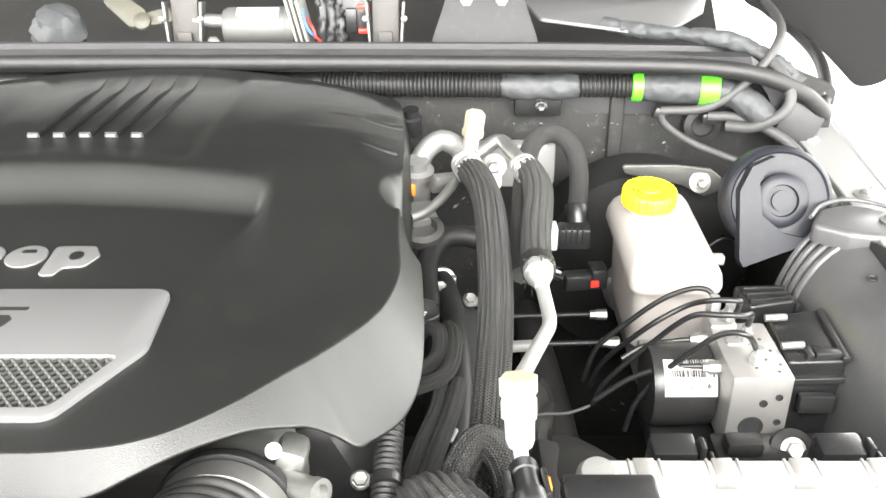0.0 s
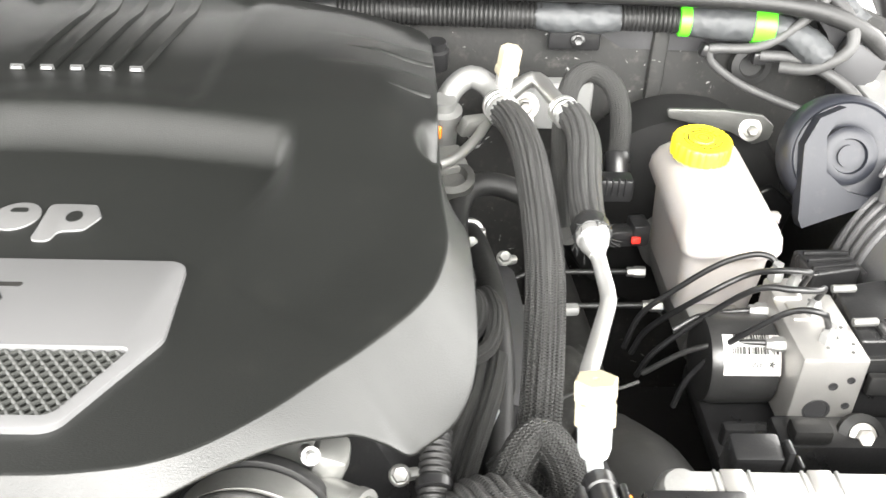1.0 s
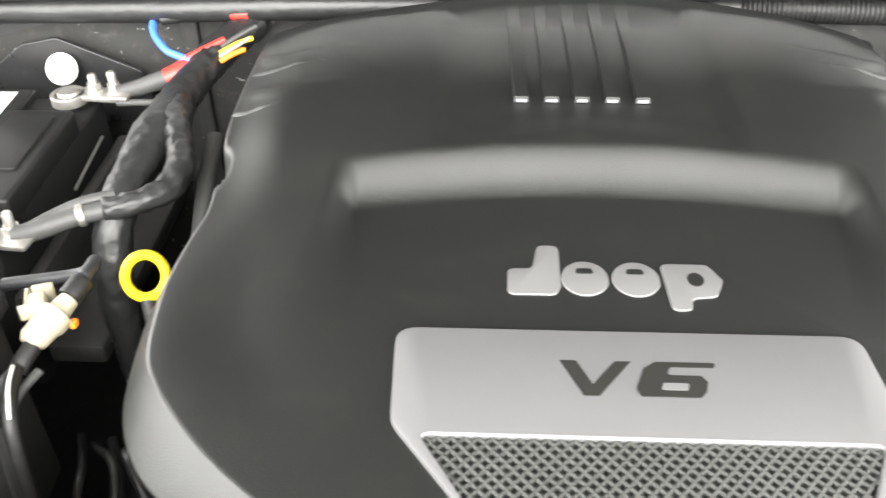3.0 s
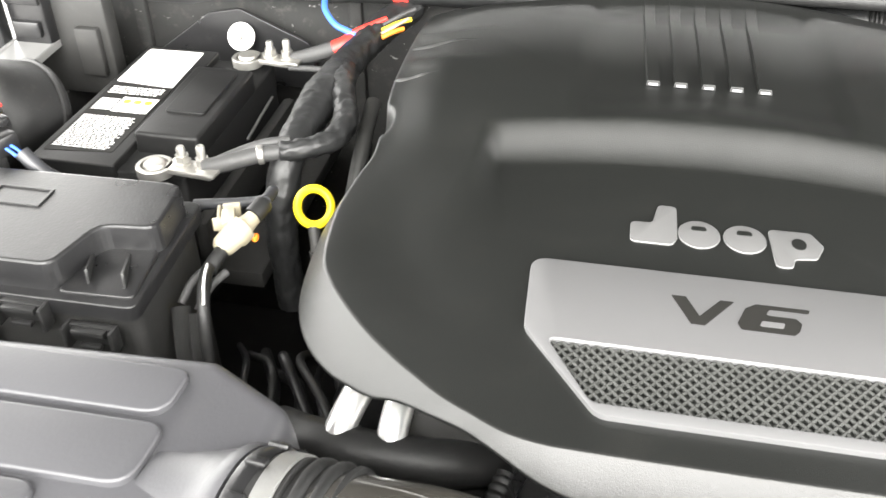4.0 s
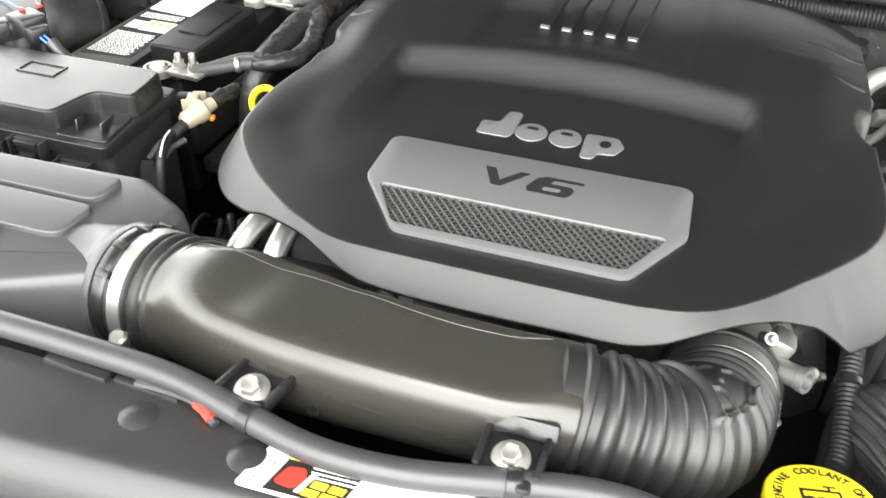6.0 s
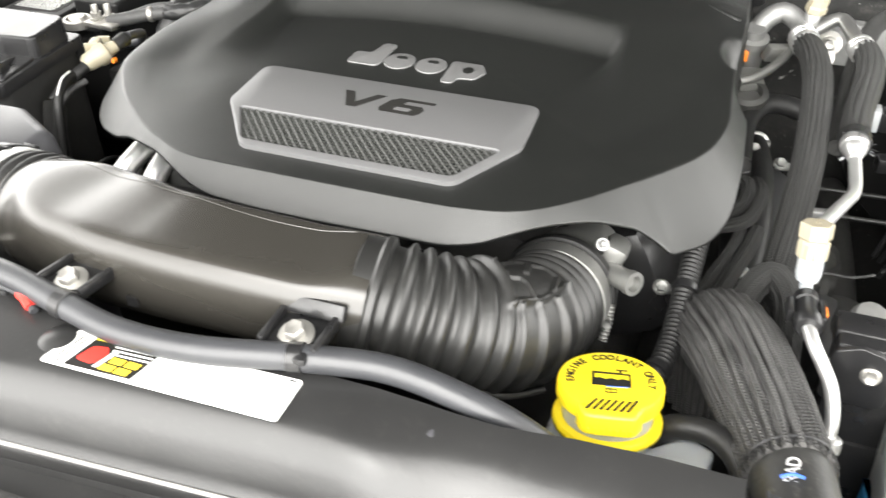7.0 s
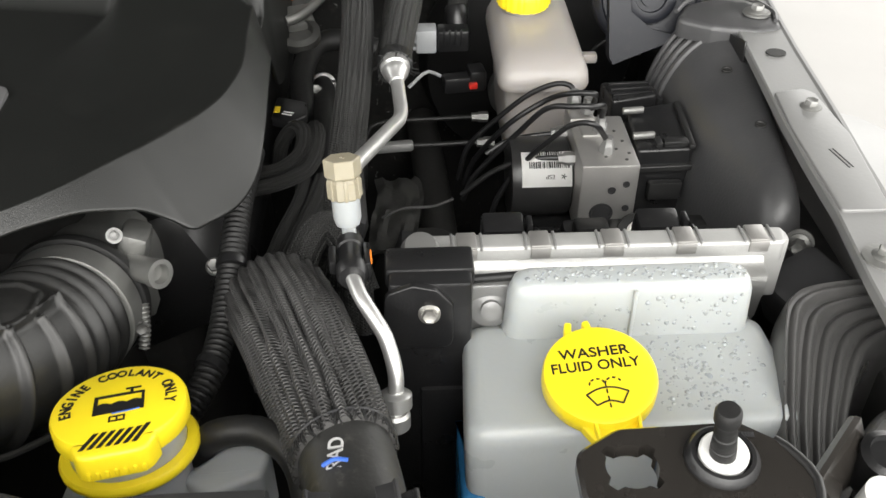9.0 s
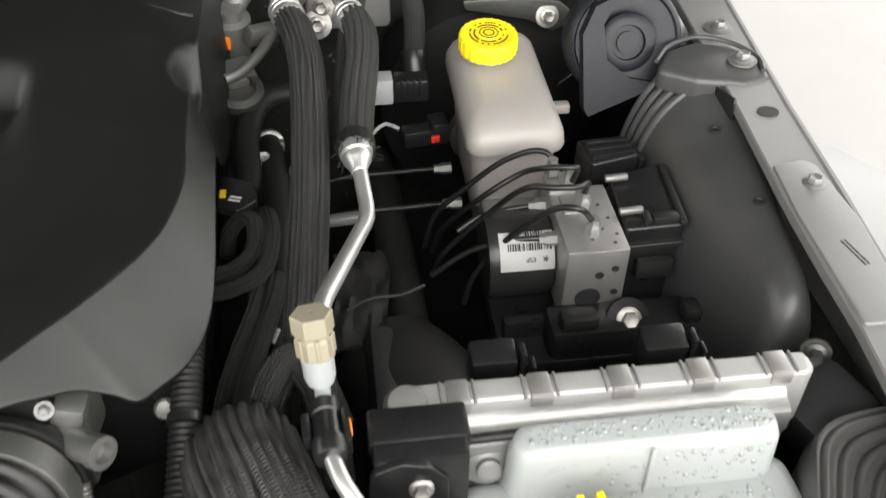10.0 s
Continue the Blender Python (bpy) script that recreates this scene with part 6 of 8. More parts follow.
for p, d in (((0.0560, 0.50, 1.012), (0.02, 0.95, 0.33)), ((0.050, 0.425, 0.989), (0.35, 0.9, 0.2))):
    bm = B()
    lathe(bm, [(0.0098, -0.003), (0.0108, -0.0025), (0.0108, 0.0025), (0.0098, 0.003)], p, d, 24)
    part("clip", bm, "plastic", cond)
c = thing("braided_leads", (0.08, 0.55, 0.9), "woven black leads looping beside the engine", "cables")
for pts, r in (([(0.045, 0.668, 0.975), (0.070, 0.660, 0.984), (0.088, 0.672, 0.992), (0.090, 0.694, 0.999), (0.080, 0.709, 0.996), (0.066, 0.716, 0.975), (0.060, 0.72, 0.95)], 0.0060),
               ([(0.045, 0.652, 0.970), (0.072, 0.643, 0.982), (0.096, 0.652, 0.990), (0.103, 0.682, 0.996), (0.098, 0.716, 0.992), (0.088, 0.74, 0.97)], 0.0060),
               ([(0.106, 0.664, 0.972), (0.100, 0.632, 0.968), (0.089, 0.596, 0.960), (0.078, 0.565, 0.945), (0.072, 0.54, 0.92)], 0.0066),
               ([(0.092, 0.662, 0.970), (0.087, 0.632, 0.967), (0.076, 0.600, 0.960), (0.066, 0.572, 0.947), (0.060, 0.55, 0.93)], 0.0060),
               ([(0.095, 0.50, 0.985), (0.106, 0.525, 1.006), (0.120, 0.538, 1.014), (0.134, 0.525, 1.008), (0.140, 0.505, 0.99), (0.142, 0.48, 0.96)], 0.0115),
               ([(0.10, 0.56, 0.96), (0.118, 0.555, 0.985), (0.135, 0.54, 0.985), (0.146, 0.52, 0.965)], 0.010)):
    bm = B()
    tube(bm, pts, r, 36, 0.004, pleat=(8, 0.0024))
    part("lead", bm, "braid_fine", c, sharp=80)
bm = B()
box(bm, (0.0975, 0.634, 0.956), (0.008, 0.020, 0.012), 0.002, (25, 0, -30))
box(bm, (0.1010, 0.622, 0.950), (0.004, 0.012, 0.006), 0.001, (25, 0, -30))
part("cable_clip", bm, "clear_white", c, "white plastic cable clip")
bm = B()
tube(bm, [(0.085, 0.93, 0.92), (0.092, 0.88, 0.945), (0.100, 0.80, 0.965), (0.1055, 0.72, 0.972), (0.1075, 0.66, 0.955), (0.104, 0.60, 0.925), (0.10, 0.56, 0.89)], 0.0115, 24, 0.006)
c = thing("coolant_hose", (0.1, 0.75, 0.92), "black rubber coolant hose beside the engine", "hose")
part("hose", bm, "rubber", c)
bm = B()
lathe(bm, [(0.0130, -0.006), (0.0142, -0.005), (0.0142, 0.005), (0.0130, 0.006)], (0.0915, 0.886, 0.943), (0.10, -0.9, 0.42), 28)
box(bm, (0.1015, 0.872, 0.950), (0.010, 0.008, 0.012), 0.002)
part("clamp", bm, "alu", c, "bright steel hose clamp")


# ---- air conditioning lines ----
def ac_lines():
    c = thing("suction_line", (0.13, 0.75, 0.95), "thick woven air-conditioning hose with aluminium end", "hose")
    bm = B()
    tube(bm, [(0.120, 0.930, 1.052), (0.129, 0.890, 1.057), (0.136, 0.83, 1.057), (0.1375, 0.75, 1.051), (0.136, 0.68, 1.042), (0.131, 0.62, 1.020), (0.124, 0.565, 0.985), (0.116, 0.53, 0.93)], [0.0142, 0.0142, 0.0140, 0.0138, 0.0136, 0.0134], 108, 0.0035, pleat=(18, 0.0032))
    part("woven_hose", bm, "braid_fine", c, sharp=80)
    bm = B()
    lathe(bm, [(0.011, -0.012), (0.0160, -0.010), (0.0160, -0.004), (0.0146, -0.003), (0.0160, -0.001), (0.0160, 0.005), (0.0146, 0.006), (0.0160, 0.008), (0.0160, 0.014), (0.0146, 0.016)], (0.119, 0.938, 1.052), (0.20, -0.95, 0.08), 32)
    part("crimp", bm, "pipe", c, "bright crimped aluminium collar")
    bm = B()
    tube(bm, [(0.117, 0.955, 1.051), (0.110, 0.975, 1.058), (0.092, 0.985, 1.064), (0.076, 0.98, 1.056), (0.066, 0.972, 1.040), (0.062, 0.965, 1.01)], 0.0115, 20)
    part("bend", bm, "alu_dull", c)
    bm = B()
    lathe(bm, [(0.0085, 0), (0.0085, 0.014), (0.007, 0.016), (0.007, 0.020)], (0.122, 0.967, 1.060), (0.1, -0.1, 1), 20)
    part("valve_stem", bm, "pipe", c)
    bm = B()
    lathe(bm, [(0.0105, 0), (0.0118, 0.002), (0.0118, 0.008), (0.0108, 0.010), (0.0108, 0.026), (0.0100, 0.029), (0, 0.029)], (0.124, 0.965, 1.075), (0.12, -0.1, 1), 6)
    part("dust_cap", bm, "white_cap", c, "ivory plastic valve cap", sharp=20)

    c = thing("liquid_line", (0.16, 0.65, 0.95), "slim aluminium air-conditioning pipe with woven section and ivory cap", "pipe")
    bm = B()
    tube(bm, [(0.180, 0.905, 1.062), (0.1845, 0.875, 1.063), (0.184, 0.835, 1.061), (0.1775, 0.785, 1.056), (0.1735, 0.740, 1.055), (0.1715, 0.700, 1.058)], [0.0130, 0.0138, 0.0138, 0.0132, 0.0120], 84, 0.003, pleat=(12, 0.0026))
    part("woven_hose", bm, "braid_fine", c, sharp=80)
    bm = B()
    lathe(bm, [(0.010, -0.012), (0.0142, -0.010), (0.0142, -0.004), (0.013, -0.003), (0.0142, -0.001), (0.0142, 0.005), (0.013, 0.006), (0.0142, 0.008), (0.0142, 0.014), (0.013, 0.016)], (0.1775, 0.912, 1.060), (0.18, -0.95, 0.08), 28)
    part("crimp", bm, "pipe", c)
    bm = B()
    tube(bm, [(0.176, 0.924, 1.060), (0.168, 0.955, 1.060), (0.158, 0.985, 1.062), (0.146, 0.985, 1.060), (0.126, 0.962, 1.054)], 0.008, 16)
    part("upper_pipe", bm, "alu", c)
    bm = B()
    lathe(bm, [(0.0120, 0.010), (0.0128, 0.008), (0.0122, 0.003), (0.0104, 0.002), (0.0108, -0.002), (0.0092, -0.005), (0.0074, -0.009), (0.0058, -0.014)], (0.1715, 0.692, 1.0575), (-0.06, 1, 0.20), 32)
    part("nut", bm, "pipe", c)
    bm = B()
    tube(bm, bent([(0.1715, 0.695, 1.058), (0.1762, 0.640, 1.0445), (0.1415, 0.527, 1.071), (0.1395, 0.497, 1.068), (0.1395, 0.484, 1.060)], 0.014), 0.0056, 20, 0.002)
    part("pipe", bm, "pipe", c)
    bm = B()
    rng = random.Random(21)
    lathe(bm, [(0.0128, -0.004), (0.0140, -0.003), (0.0142, 0.012), (0.0132, 0.014)], (0.1716, 0.702, 1.0578), (-0.03, 1, -0.03), 30, (11, 0.05))
    part("sleeve_cuff", bm, "tape", c, "taped black end of the woven sleeve")
    bm = B()
    m0 = aim((0.1716, 0.702, 1.0578), (0.03, -1, 0.05))
    for k in range(34):
        a, ln = rng.uniform(0, 6.28), rng.uniform(0.004, 0.016)
        out_r = rng.uniform(0.0125, 0.020)
        tube(bm, [m0 @ Vector(q) for q in ((0.0130 * math.cos(a), 0.0130 * math.sin(a), 0), (0.0138 * math.cos(a), 0.0138 * math.sin(a), ln * 0.5), (out_r * math.cos(a + 0.1), out_r * math.sin(a + 0.1), ln))], 0.0004, 4, 0.006)
    tagged(part("frayed_threads", bm, "rubber", c), kind="stuff")
    up = Vector((-0.002, 0.012, 0.044)).normalized()
    base = Vector((0.140, 0.480, 1.057))
    bm = B()
    lathe(bm, [(0.0045, -0.004), (0.0045, 0.0), (0.0075, 0.0015), (0.0090, 0.006), (0.0093, 0.026)], base, up, 28)
    part("valve_body", bm, "clear_white", c, "translucent white valve body")
    bm = B()
    lathe(bm, [(0.0100, 0.0195), (0.0112, 0.0205), (0.0112, 0.031), (0.0104, 0.0325), (0.0104, 0.0335), (0.0118, 0.0350), (0.0118, 0.0455), (0.0112, 0.0462), (0.002, 0.0462), (0.0018, 0.045), (0, 0.045)], base, up, 6)
    cap = part("dust_cap", bm, "white_cap", c, "ivory hexagonal dust cap", sharp=20)
    for s in range(6):
        a = math.pi / 3 * s + math.pi / 6
        bm, t = B(), B()
        box(t, (0.0098 * math.cos(a), 0.0098 * math.sin(a), 0.0265), (0.0018, 0.0024, 0.014), 0.0006, (0, 0, math.degrees(a)))
        merge(bm, t, aim(base, up))
        part("grip_rib", bm, "white_cap", cap)
    bm = B()
    tube(bm, [(0.140, 0.481, 1.058), (0.1405, 0.476, 1.0535), (0.141, 0.466, 1.052)], 0.0046, 14)
    part("neck", bm, "clear_white", c)
    bm = B()
    lathe(bm, [(0.0070, -0.002), (0.0088, 0.0), (0.0088, 0.008), (0.0078, 0.009), (0.0078, 0.026), (0.0095, 0.027), (0.0095, 0.036), (0.0080, 0.038)], (0.1412, 0.468, 1.052), (0.07, -1, 0.08), 26)
    box(bm, (0.131, 0.452, 1.052), (0.005, 0.018, 0.010), 0.0015, (0, 0, 4))
    box(bm, (0.1525, 0.450, 1.052), (0.004, 0.022, 0.014), 0.0012, (0, 0, 4))
    part("coupling", bm, "plastic", c)
    bm = B()
    box(bm, (0.1548, 0.449, 1.056), (0.0014, 0.009, 0.005), 0.0005, (0, 0, 4))
    part("lock_mark", bm, "orange", c)
    bm = B()
    tube(bm, [(0.1435, 0.434, 1.054), (0.1490, 0.418, 1.051), (0.157, 0.406, 1.044), (0.164, 0.396, 1.035), (0.1685, 0.384, 1.020), (0.168, 0.377, 1.004), (0.167, 0.374, 0.985)], 0.0048, 20, 0.003)
    part("lower_pipe", bm, "pipe", c)
    bm = B()
    lathe(bm, [(0.0075, -0.006), (0.0100, -0.004), (0.0100, 0.004), (0.0075, 0.006)], (0.168, 0.377, 1.004), (0.0, -0.35, -0.94), 22)
    lathe(bm, [(0.0075, -0.006), (0.0092, -0.004), (0.0092, 0.004), (0.0075, 0.006)], (0.1675, 0.374, 0.990), (0.0, -0.25, -0.97), 22)
    part("lower_nut", bm, "pipe", c)


ac_lines()

# dark hose loop and label tab beside the engine
bm = B()
tube(bm, [(0.150, 0.905, 0.975), (0.115, 0.908, 0.985), (0.088, 0.890, 0.988), (0.076, 0.845, 0.980), (0.080, 0.78, 0.965), (0.082, 0.72, 0.93)], 0.0115, 20, 0.006)
single("bypass_hose", bm, "rubber", "dark rubber hose looping down beside the engine", "hose")
c = thing("sensor_tab", (0.072, 0.742, 0.97), "black plastic tab with pale print beside the cover", "tab")
bm = B()
slab(bm, [(0.058, 0.725), (0.060, 0.765), (0.088, 0.752), (0.090, 0.728), (0.075, 0.715)], 0.990, 0.998, 0.005, 0.002)
part("tab", bm, "plastic", c)
bm = B()
box(bm, (0.063, 0.738, 0.9985), (0.005, 0.010, 0.0006))
part("mark", bm, "wire_y", c)
bm = B()
bars(bm, pose(0.069, 0.734, 0.9985, 0, 0, -20), 2, 0.010, 0.002, 0.004, random.Random(6))
part("print", bm, "paper", c)
c = thing("engine_bolts", (0.11, 0.78, 0.94), "small steel clamps and bolt heads beside the engine", "clamp")
for x, y, z in ((0.119, 0.808, 0.965), (0.090, 0.826, 0.968), (0.094, 0.626, 0.947), (0.035, 0.535, 0.982)):
    bm = B()
    hexbolt(bm, (x, y, z), (0.1, -0.6, 0.8), 0.0055, 0.007, 1.3)
    box(bm, (x + 0.004, y + 0.006, z - 0.006), (0.018, 0.008, 0.008), 0.003, (20, 0, 15))
    part("bolt", bm, "cast", c)
bm = B()
box(bm, (0.105, 0.73, 0.93), (0.06, 0.20, 0.05), 0.012, (0, 18, 4))
part("engine_mount", bm, "metal_dark", c)

# sensor, pipes and castings behind the engine
c = thing("heater_fittings", (0.07, 0.92, 0.95), "worn aluminium fittings and a small sensor at the firewall", "fitting")
bm = B()
lathe(bm, [(0.016, -0.02), (0.016, 0.012), (0.019, 0.014), (0.019, 0.022), (0.012, 0.024), (0.012, 0.034)], (0.063, 0.965, 1.018), (0.05, -0.2, 1), 26)
part("canister", bm, "alu_dull", c)
bm = B()
box(bm, (0.060, 0.948, 1.022), (0.006, 0.012, 0.014), 0.002)
part("copper_clip", bm, "orange", c)
bm = B()
tube(bm, [(0.110, 0.945, 1.04), (0.095, 0.915, 1.03), (0.075, 0.89, 1.022), (0.06, 0.88, 1.02)], 0.0052, 12)
box(bm, (0.094, 0.935, 1.035), (0.034, 0.012, 0.020), 0.003, (20, 10, 40))
box(bm, (0.070, 0.905, 1.012), (0.030, 0.030, 0.012), 0.004, (20, 0, 20))
part("bracket", bm, "cast", c)
bm = B()
lathe(bm, [(0.020, 0), (0.022, 0.004), (0.022, 0.012), (0.015, 0.014), (0.014, 0.004)], (0.072, 0.885, 0.996), (0, -0.3, 0.9), 28)
part("ring", bm, "cast_dark", c)
bm = B()
lathe(bm, [(0.012, 0), (0.012, 0.02), (0.009, 0.022), (0.009, 0.03)], (0.057, 1.02, 1.06), (0, -0.2, 1), 18)
part("sensor", bm, "plastic", c)
bm = B()
box(bm, (0.172, 1.025, 1.02), (0.10, 0.02, 0.055), 0.006)
part("mount_plate", bm, "fender", c)
for p in ((0.150, 1.012, 1.022), (0.145, 1.005, 1.006)):
    bm = B()
    lathe(bm, [(0.015, 0), (0.015, 0.003), (0.008, 0.005)], p, (0, -0.95, 0.3), 24)
    hexbolt(bm, Vector(p) + Vector((0, -0.004, 0.001)), (0, -0.95, 0.3), 0.006, 0.012)
    part("stud", bm, "zinc", c)

# plugs and hoses between the lines and the brake booster
c = thing("connector_hose", (0.22, 0.8, 0.95), "woven black hose ending in a grey plug", "hose")
bm = B()
tube(bm, [(0.165, 0.76, 1.02), (0.168, 0.83, 1.035), (0.176, 0.91, 1.045), (0.190, 0.975, 1.062), (0.212, 0.995, 1.068), (0.232, 0.985, 1.060), (0.240, 0.965, 1.042), (0.240, 0.948, 1.020), (0.238, 0.938, 1.004)], 0.0105, 28, 0.004)
part("woven_hose", bm, "braid_fine", c)
bm = B()
lathe(bm, [(0.0115, -0.012), (0.0125, -0.010), (0.0125, 0.012), (0.0115, 0.014)], (0.237, 0.930, 0.996), (0.0, 0.55, 0.8), 22)
box(bm, (0.232, 0.908, 0.985), (0.034, 0.022, 0.024), 0.003)
for k in range(4):
    box(bm, (0.222 + 0.006 * k, 0.898, 0.990), (0.002, 0.004, 0.018), 0.0006)
part("elbow", bm, "plastic", c)
bm = B()
box(bm, (0.203, 0.908, 0.985), (0.022, 0.022, 0.026), 0.002)
for k in range(3):
    box(bm, (0.189, 0.908, 0.977 + 0.008 * k), (0.010, 0.018, 0.004), 0.001)
part("plug", bm, "grey_plug", c, "light grey plastic plug")
c = thing("brake_switch_plug", (0.25, 0.87, 0.91), "black electrical plug with a red lock", "plug")
bm = B()
box(bm, (0.240, 0.883, 0.945), (0.040, 0.018, 0.018), 0.003, (0, 0, 8))
box(bm, (0.256, 0.886, 0.949), (0.018, 0.024, 0.024), 0.003, (0, 0, 8))
part("body", bm, "plastic", c)
bm = B()
box(bm, (0.252, 0.8725, 0.946), (0.009, 0.004, 0.007), 0.001, (0, 0, 8))
part("lock", bm, "red", c)
bm = B()
tube(bm, [(0.218, 0.888, 0.950), (0.203, 0.893, 0.953), (0.183, 0.883, 0.940)], 0.002, 8)
part("wire", bm, "grey_plug", c)


# ---- brakes ----
def brake_reservoir():
    c = thing("brake_reservoir", (0.31, 0.86, 0.90), "milky white brake fluid reservoir with yellow cap", "brake reservoir")
    bm = B()

    def ring_at(x0, x1, y0, y1, z, zr=None, r=0.016):
        o = rounded([Vector(p) for p in ((x0, y0), (x1, y0), (x1, y1), (x0, y1))], r, 6)
        if area2(o) < 0:
            o.reverse()
        zr = z if zr is None else zr
        return [(p.x, p.y, z + (zr - z) * (p.y - y0) / (y1 - y0)) for p in o]
    rings = [ring_at(0.279, 0.348, 0.800, 0.925, 0.915, 0.915, 0.014), ring_at(0.277, 0.351, 0.795, 0.93, 0.95, 0.95, 0.015), ring_at(0.276, 0.353, 0.790, 0.935, 0.986, 0.992), ring_at(0.270, 0.356, 0.780, 0.940, 0.987, 0.993), ring_at(0.268, 0.357, 0.778, 0.942, 0.992, 0.998), ring_at(0.269, 0.356, 0.780, 0.941, 1.002, 1.008), ring_at(0.273, 0.352, 0.786, 0.937, 1.010, 1.018), ring_at(0.280, 0.346, 0.796, 0.931, 1.015, 1.026), ring_at(0.290, 0.336, 0.812, 0.92, 1.017, 1.029, 0.012)]
    loft(bm, rings)
    part("bottle", bm, "brake", c, sharp=50)
    ax = (0.0, -0.10, 1)
    bm = B()
    lathe(bm, [(0.021, 0), (0.021, 0.012)], (0.303, 0.892, 1.022), ax, 32)
    part("neck", bm, "brake", c)
    bm = B()
    lathe(bm, [(0.0255, 0), (0.0268, 0.001), (0.0268, 0.014), (0.0255, 0.0165), (0.0225, 0.0172), (0.021, 0.0165), (0.010, 0.0168), (0.0095, 0.0178), (0, 0.0178)], (0.303, 0.891, 1.031), ax, 96, (24, 0.035))
    cap = part("cap", bm, "yellow", c, "yellow ribbed screw cap with black print")
    top = aim((0.303, 0.8893, 1.0484), ax)
    bm = B()
    for r0, r1, n in ((0.0085, 0.0095, 8), (0.0042, 0.0054, 24)):
        t = B()
        pts = [(r0 * math.cos(2 * math.pi * k / n), r0 * math.sin(2 * math.pi * k / n)) for k in range(n)]
        for k in range(n):
            a, b2 = 2 * math.pi * k / n, 2 * math.pi * (k + 1) / n
            slab(t, [(r0 * math.cos(a), r0 * math.sin(a)), (r1 * math.cos(a), r1 * math.sin(a)), (r1 * math.cos(b2), r1 * math.sin(b2)), (r0 * math.cos(b2), r0 * math.sin(b2))], 0, 0.0006)
        merge(bm, t, top)
    rng = random.Random(2)
    for r in (0.0135, 0.0175):
        k = 0
        while k < 40:
            if rng.random() < 0.75:
                a = 2 * math.pi * k / 40
                t = B()
                box(t, (r * math.cos(a), r * math.sin(a), -0.0006), (0.0012, 0.0018, 0.0008), 0, (0, 0, math.degrees(a)))
                merge(bm, t, top)
            k += 1
    part("cap_print", bm, "dark_print", cap)
    bm = B()
    box(bm, (0.366, 0.855, 0.985), (0.022, 0.010, 0.010), 0.002)
    part("side_lug", bm, "brake", c)
    # master cylinder
    bm = B()
    lathe(bm, [(0.026, 0), (0.028, 0.01), (0.028, 0.16), (0.034, 0.165), (0.034, 0.18)], (0.310, 0.775, 0.895), (0, 1, 0.02), 32)
    box(bm, (0.31, 0.80, 0.915), (0.05, 0.04, 0.02), 0.004)
    part("master_cylinder", bm, "alu", c)
    for y in (0.886, 0.813):
        bm = B()
        lathe(bm, [(0.006, 0), (0.006, 0.010), (0.0048, 0.012), (0.0048, 0.018)], (0.270, y, 0.900 if y > 0.85 else 0.912), (-1, 0, 0), 6)
        part("port_nut", bm, "cast", c)
        bm = B()
        x = 0.252
        z = 0.900 if y > 0.85 else 0.912
        tube(bm, [(x, y, z), (0.22, y, z - 0.001), (0.150, y - 0.002, z - 0.004), (0.135, y - 0.01, z - 0.02), (0.130, y - 0.02, z - 0.08)], 0.0028, 10)
        part("brake_pipe", bm, "rubber", c)
    return c


brake_reservoir()

c = thing("brake_booster", (0.33, 1.0, 0.85), "black round brake servo against the firewall", "brake servo")
bm = B()
lathe(bm, [(0.125, 0), (0.128, 0.02), (0.12, 0.05), (0.118, 0.055), (0.06, 0.075), (0.04, 0.08)], (0.325, 1.055, 0.895), (0, -1, 0.02), 56)
part("drum", bm, "bonnet", c)
bm = B()
slab(bm, [(0.292, 1.034), (0.352, 1.034), (0.392, 1.029), (0.406, 1.018), (0.405, 1.003), (0.388, 0.996), (0.362, 1.010), (0.296, 1.024)], 0, 0.004, 0.006, 0.001, Matrix.Translation((0, 0.988, 0)) @ pose(0, 0, 0, 90))
part("mount_plate", bm, "cast_dark", c, "grey steel mounting plate")
bm = B()
lathe(bm, [(0.012, 0), (0.012, 0.002), (0.006, 0.003)], (0.381, 0.983, 1.014), (0, -0.95, 0.3), 28)
hexbolt(bm, (0.381, 0.981, 1.0145), (0, -0.95, 0.3), 0.0055, 0.010)
part("stud", bm, "zinc", c)
bm = B()
slab(bm, [(0.38, 0.83), (0.44, 0.86), (0.452, 0.92), (0.42, 0.945), (0.39, 0.92)], 0, 0.012, 0.012, 0.003, Matrix.Translation((0, 1.0, 0)) @ pose(0, 0, 0, 90))
part("side_boss", bm, "plastic", c)


